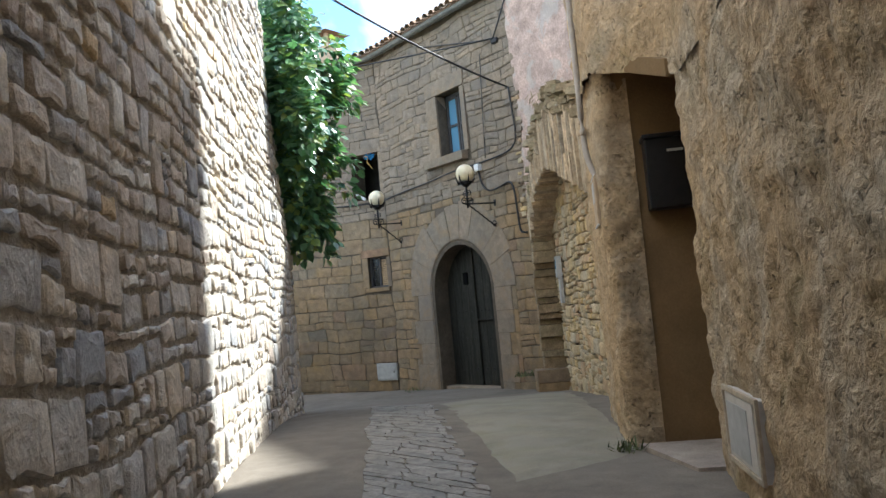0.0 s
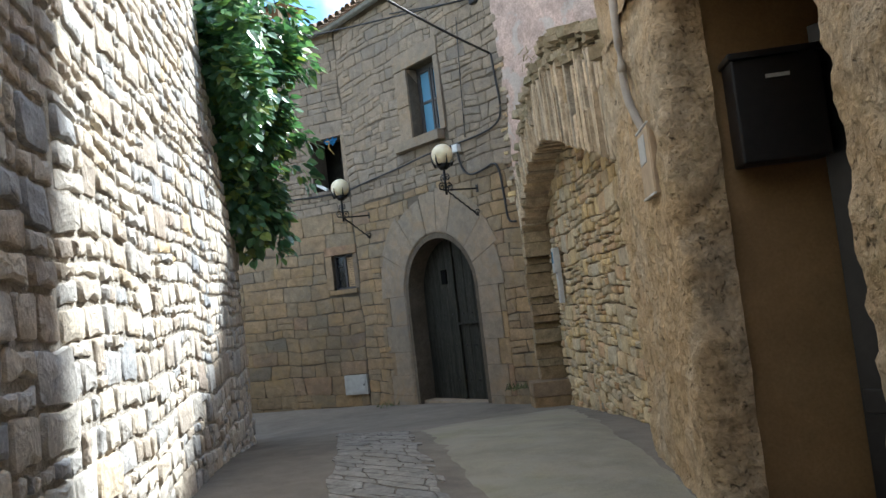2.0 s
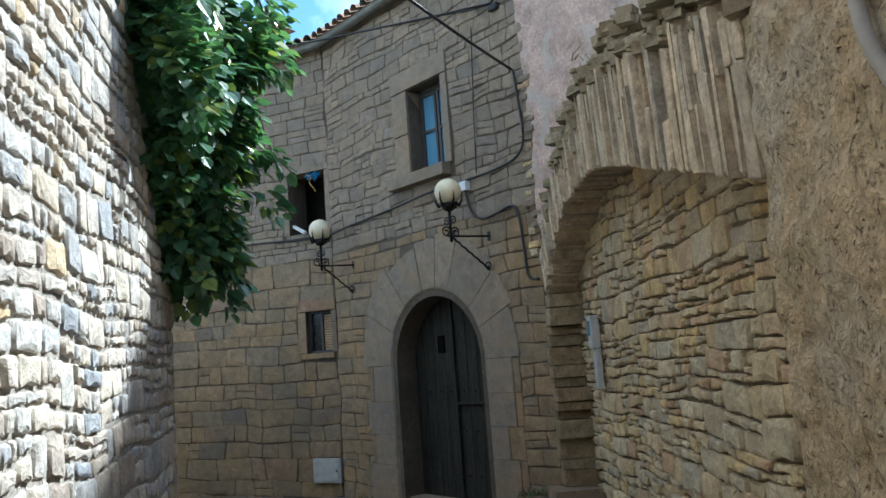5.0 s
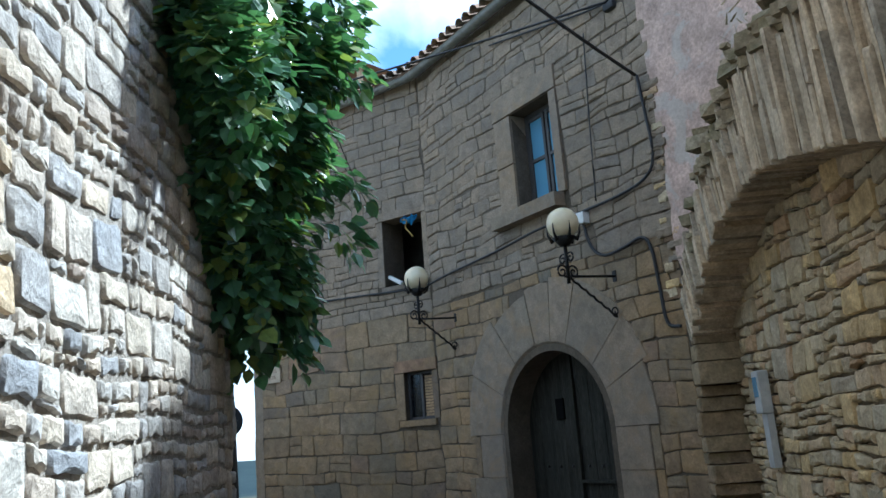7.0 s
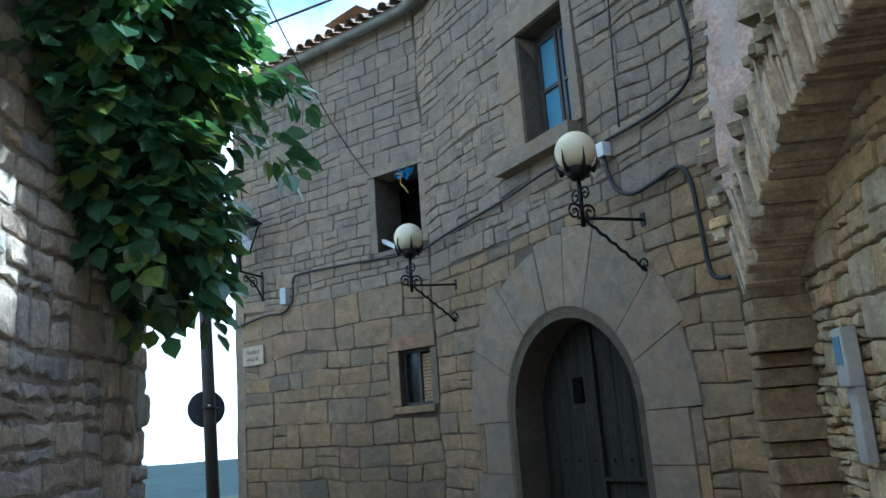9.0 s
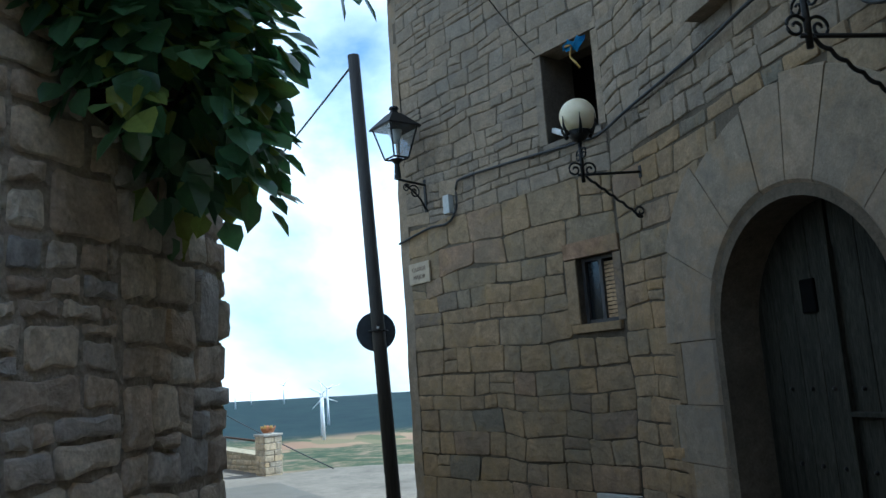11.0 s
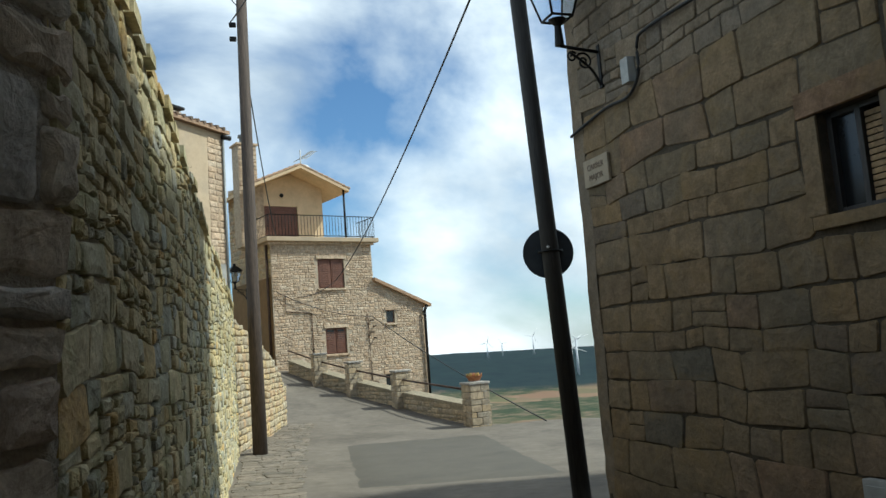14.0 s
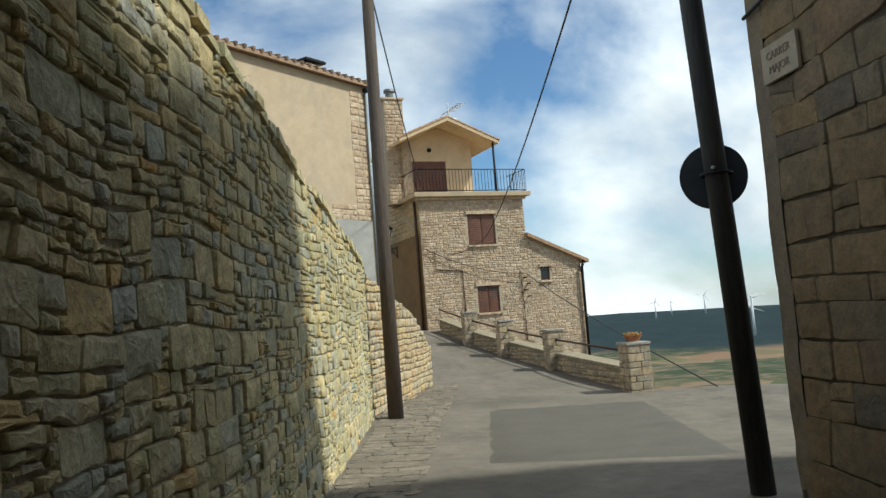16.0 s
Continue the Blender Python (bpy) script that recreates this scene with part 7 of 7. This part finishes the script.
def parapet_run(a, b):
    pl = Plane(a, b, (a[0] - 1, a[1] - 6))
    za, zb = land_z(a[0], a[1] - 0.4), land_z(b[0], b[1] - 0.4)

    def top(u):
        return za + (zb - za) * u / pl.length + 0.40

    wall = wall_core("parapet", pl, 0.0, pl.length, min(za, zb) - 2.2, top, 0.4, M_MORTAR_BROWN, cuts=[0.5 * k for k in range(1, 12)])
    tagged(wall, "low mortared rubble parapet along the road edge", "parapet", kind="structure")
    qs = lay_courses(pl, 0, pl.length, min(za, zb) - 0.1, lambda u: top(u) - 0.03, (0.10, 0.18), (0.18, 0.5), rnd, warp=0.04)
    lay_stones(wall, pl, qs, M_SLAB, rnd, 0.014, 0.02, 0.02, 0.006, 0.8, (0, 9, -2, 3), limit=60)
    cv, cf = [], []
    u = 0.0
    while u < pl.length - 0.1:
        e = min(u + rnd.uniform(0.4, 0.8), pl.length)
        prism(cv, cf, pl, [(u + 0.01, top(u) - 0.01), (e - 0.01, top(e) - 0.01), (e - 0.01, top(e) + 0.06), (u + 0.01, top(u) + 0.06)], -0.44, 0.045)
        u = e
    mesh_object("coping", cv, cf, M_MORTAR_BROWN, wall)
    return za, zb


def stone_pier(x, y, w, h, label):
    z = land_z(x, y - 0.4)
    pier = empty("stone_pier", Matrix.Translation((x, y, z - 0.3)))
    tagged(pier, label, "pier", "parapet piers")
    part("core", box(0, 0, (h + 0.3) / 2, w - 0.05, w - 0.05, h + 0.3, 0.01), M_MORTAR, pier)
    v = 0.0
    while v < h + 0.25:
        hh = min(rnd.uniform(0.12, 0.2), h + 0.3 - v)
        for k in range(4):
            m4 = Matrix.Rotation(k * math.pi / 2 + 0.18, 4, "Z")
            cut = rnd.uniform(-0.12, 0.12)
            for xa, xb in ((-w / 2, cut), (cut, w / 2)):
                part("stone", box((xa + xb) / 2, -w / 2 + 0.02, v + hh / 2, xb - xa - 0.015, 0.06, hh - 0.015, 0.012, m4), M_SLAB, pier)
        v += hh
    part("cap", box(0, 0, h + 0.33, w + 0.06, w + 0.06, 0.06, 0.015, Matrix.Rotation(0.18, 4, "Z")), M_MORTAR, pier)
    return z


heights = []
for a, b in zip(PAR, PAR[1:]):
    heights.append(parapet_run(a, b))
pz = [stone_pier(*PAR[0], 0.5, 0.98, "stout pale stone pier at the end of the parapet")]
for p in PAR[1:4]:
    pz.append(stone_pier(*p, 0.46, 1.05, "square stone pier standing in the parapet"))
pz.append(land_z(PAR[4][0], PAR[4][1] - 0.4))
for k, (a, b) in enumerate(zip(PAR, PAR[1:])):
    tagged(tube("handrail", [(a[0], a[1], pz[k] + 0.82), (b[0], b[1], pz[k + 1] + 0.82)], 0.03, M_RUST, None, 8), "rusty iron tube handrail between the piers", "handrail", "parapet handrails")
pot = empty("planter", Matrix.Translation((PAR[0][0], PAR[0][1], pz[0] + 1.06)))
tagged(pot, "low terracotta bowl of dried orange plants on the pier", "planter")
bm = bmesh.new()
bmesh.ops.create_cone(bm, cap_ends=True, segments=18, radius1=0.13, radius2=0.2, depth=0.12, matrix=Matrix.Translation((0, 0, 0.06)))
part("bowl", bm, M_POT, pot)
for k in range(40):
    a, r = rnd.uniform(0, 6.28), rnd.uniform(0, 0.17)
    tube("stalk", [(r * math.cos(a), r * math.sin(a), 0.1), (r * 1.15 * math.cos(a), r * 1.15 * math.sin(a), 0.12 + rnd.uniform(0.02, 0.08))], 0.022, M_ROPE if k % 3 else M_POT, pot, 4, 0.012)

# ---- overhead wires towards the far house ----
top_sign = (-16.07, 12.53, 6.2)
cable(hang(top_sign, HF.at(2.6, 4.35, 0.3), 0.45, 24), 0.016, "heavy black cable from the dark pole to the far house", False)
cable(hang(HF.at(2.6, 4.35, 0.3), HF.at(1.0, 3.75, 0.1), 0.15), 0.014, "slack black cable on the far house front", False)
cable(hang((-24.12, 9.36, 8.5), HF.at(0.15, 6.2, 0.25), 0.4, 20), 0.016, "black cable from the timber pole to the terrace corner", False)
cable(hang(HF.at(0.1, 4.0, 0.1), HF.at(4.3, 2.85, 0.2), 0.25, 14), 0.014, "sagging black cable across the far house front", False)
cable(hang(HF.at(4.3, 2.85, 0.2), (-26.2, 15.9, -0.5), 0.15, 20), 0.016, "black stay wire slanting down past the parapet", False)
cable(hang((-24.12, 9.36, 8.6), (-9.0, 7.0, 6.5), 0.3, 16), 0.010, "thin overhead wire above the retaining wall", False)


# ---- wind turbines on the far ridge ----
def turbine(x, y, hub, turn, size=1.0):
    z = land_z(x, y)
    tb = empty("wind_turbine", Matrix.Translation((x, y, z)))
    tagged(tb, "white three-bladed wind turbine far off on the ridge", "wind turbine", "ridge wind turbines")
    h = max(hub - z, 12)
    tube("tower", [(0, 0, 0), (0, 0, h)], 1.9 * size, M_TURBINE, tb, 12, 1.1 * size)
    part("nacelle", box(0, 0, h, 4.5 * size, 2.2 * size, 2.2 * size, 0.4), M_TURBINE, tb)
    for k in range(3):
        a = turn + k * 2.094
        d = Vector((0.05, math.cos(a), math.sin(a)))
        tube("blade", [Vector((3.0 * size, 0, h)) + d * 0.6, Vector((3.0 * size, 0, h)) + d * 6 * size, Vector((3.0 * size, 0, h)) + d * 19 * size], 0.8 * size, M_TURBINE, tb, 6, 0.25)


turbine(-1457, 399, 2, 1.3, 0.75)
turbine(-1432, 480, 8, 1.0, 0.8)
turbine(-990, 382, -8, 0.6)
turbine(-1080, 426, -3, 2.4)
turbine(-940, 365, -12, 1.75)
turbine(-1500, 440, -2, 0.2, 0.6)

# ---- paved strip of flat stones and edge details, last ----
rnd = random.Random(63)


def paving(name, left, right, label, hr=(0.16, 0.34), wr=(0.22, 0.6), limit=300, mat=M_PAVE):
    """Flat stones laid between two edge lines, each given by its two end points."""
    base = empty(name, Matrix.Translation((*left[0], land_z(*left[0]))))
    tagged(base, label, "pavement", kind="structure")
    inv = base.matrix_world.inverted()
    l0, l1, r0, r1 = (Vector(p) for p in (*left, *right))
    length = ((l0 + r0) / 2 - (l1 + r1) / 2).length
    t, count = 0.0, 0
    verts, faces = [], []
    while t < length:
        h = rnd.uniform(*hr)
        a, b = t / length, min(1, (t + h) / length)
        width = (l0.lerp(l1, a) - r0.lerp(r1, a)).length
        s = rnd.uniform(-0.1, 0.0)
        while s < width - 0.02:
            w = rnd.uniform(*wr)
            e = min(s + w, width + rnd.uniform(-0.06, 0.06))
            if e - s < 0.08:
                break
            cs = []
            for tt, ss in ((a, max(s, 0)), (a, e), (b, e), (b, max(s, 0))):
                p = l0.lerp(l1, tt).lerp(r0.lerp(r1, tt), ss / width)
                p += Vector((noise.noise(Vector((p.x * 2, p.y * 2, 1))), noise.noise(Vector((p.x * 2, p.y * 2, 7))))) * 0.07
                cs.append(p)
            c = sum(cs, Vector((0, 0))) / 4
            rim, crest = [], []
            lift = rnd.uniform(0.009, 0.014)
            for i in range(4):
                for f in (0.12, 0.88):
                    p = cs[i].lerp(cs[(i + 1) % 4], f)
                    p = p + (c - p) * rnd.uniform(0.0, 0.035)
                    g0 = land_z(p.x, p.y) + 0.012 * noise.noise(Vector((p.x * 1.4, p.y * 1.4, 0)))
                    rim.append((p.x, p.y, g0 - 0.012))
                    p2 = p + (c - p).normalized() * 0.008
                    crest.append((p2.x, p2.y, g0 + lift + rnd.uniform(-0.002, 0.002)))
            sv = rim + crest + [(c.x, c.y, land_z(c.x, c.y) + 0.012 * noise.noise(Vector((c.x * 1.4, c.y * 1.4, 0))) + lift + 0.002)]
            sf = []
            for i in range(8):
                j = (i + 1) % 8
                sf += [(i, j, 8 + j, 8 + i), (8 + i, 8 + j, 16)]
            if count < limit:
                ob = mesh_object("paving_stone", sv, sf, mat, base)
                ob.matrix_parent_inverse = inv
                count += 1
            else:
                k = len(verts)
                verts += sv
                faces += [tuple(x + k for x in f) for f in sf]
            s = e
        t += h
    if verts:
        ob = mesh_object("distant_paving_stones", verts, faces, mat, base)
        ob.matrix_parent_inverse = inv
        tagged(ob, kind="stuff")


paving("pavement_strip", [(-1.2, 1.0), (-8.6, 9.0)], [(-0.1, 0.9), (-7.3, 8.75)], "worn band of flat grey paving stones down the alley", (0.09, 0.24), (0.2, 0.62))
paving("pavement_kerb_strip", [(-13.0, 9.08), (-24.4, 9.12)], [(-13.0, 9.75), (-24.4, 10.3)], "rough stone paved edge beside the retaining wall", (0.16, 0.42), (0.2, 0.55), 250, M_KERB)
paving("pavement_kerb_end", [(-24.4, 9.12), (-30.0, 10.1)], [(-24.4, 10.3), (-30.0, 10.7)], "rough stone paved edge at the end of the retaining wall", (0.2, 0.42), (0.2, 0.55), 120, M_KERB)


def weeds(x, y, z, n, size, label, mat=M_WEED):
    v, f = [], []
    for _ in range(n):
        a, r = rnd.uniform(0, 6.28), rnd.uniform(0, size)
        p = Vector((x + r * math.cos(a), y + r * math.sin(a), z))
        tip = p + Vector((rnd.gauss(0, 0.06), rnd.gauss(0, 0.06), rnd.uniform(0.04, 0.12)))
        s = Vector((math.sin(a), math.cos(a), 0)) * 0.008
        k = len(v)
        v += [p - s, p + s, p.lerp(tip, 0.6) + s * 0.8, tip, p.lerp(tip, 0.6) - s * 0.8]
        f.append((k, k + 1, k + 2, k + 3, k + 4))
    tagged(mesh_object("weeds", v, f, mat), label, "weeds", kind="stuff")


weeds(-7.75, 12.0, land_z(-7.75, 12.0) + 0.25, 60, 0.22, "tuft of weeds at the foot of the pillar")
weeds(-2.78, 5.6, land_z(-2.78, 5.6), 50, 0.16, "green moss and weeds at the foot of the render")
weeds(-11.2, 13.1, land_z(-11.2, 13.1), 40, 0.3, "sparse dry weeds along the facade foot")
for u in (1.9, 2.3, 4.4):
    p = RET.at(u, ret_top(u) + 0.03, -0.2)
    weeds(p.x, p.y, p.z, 40, 0.2, "green tuft growing on the retaining wall top")
p = ARCH.at(3.0, extrados(3.0) + 0.1, -0.25)
weeds(p.x, p.y, p.z - 0.02, 60, 0.6, "dry grass on the crumbling arch top", M_STRAW)
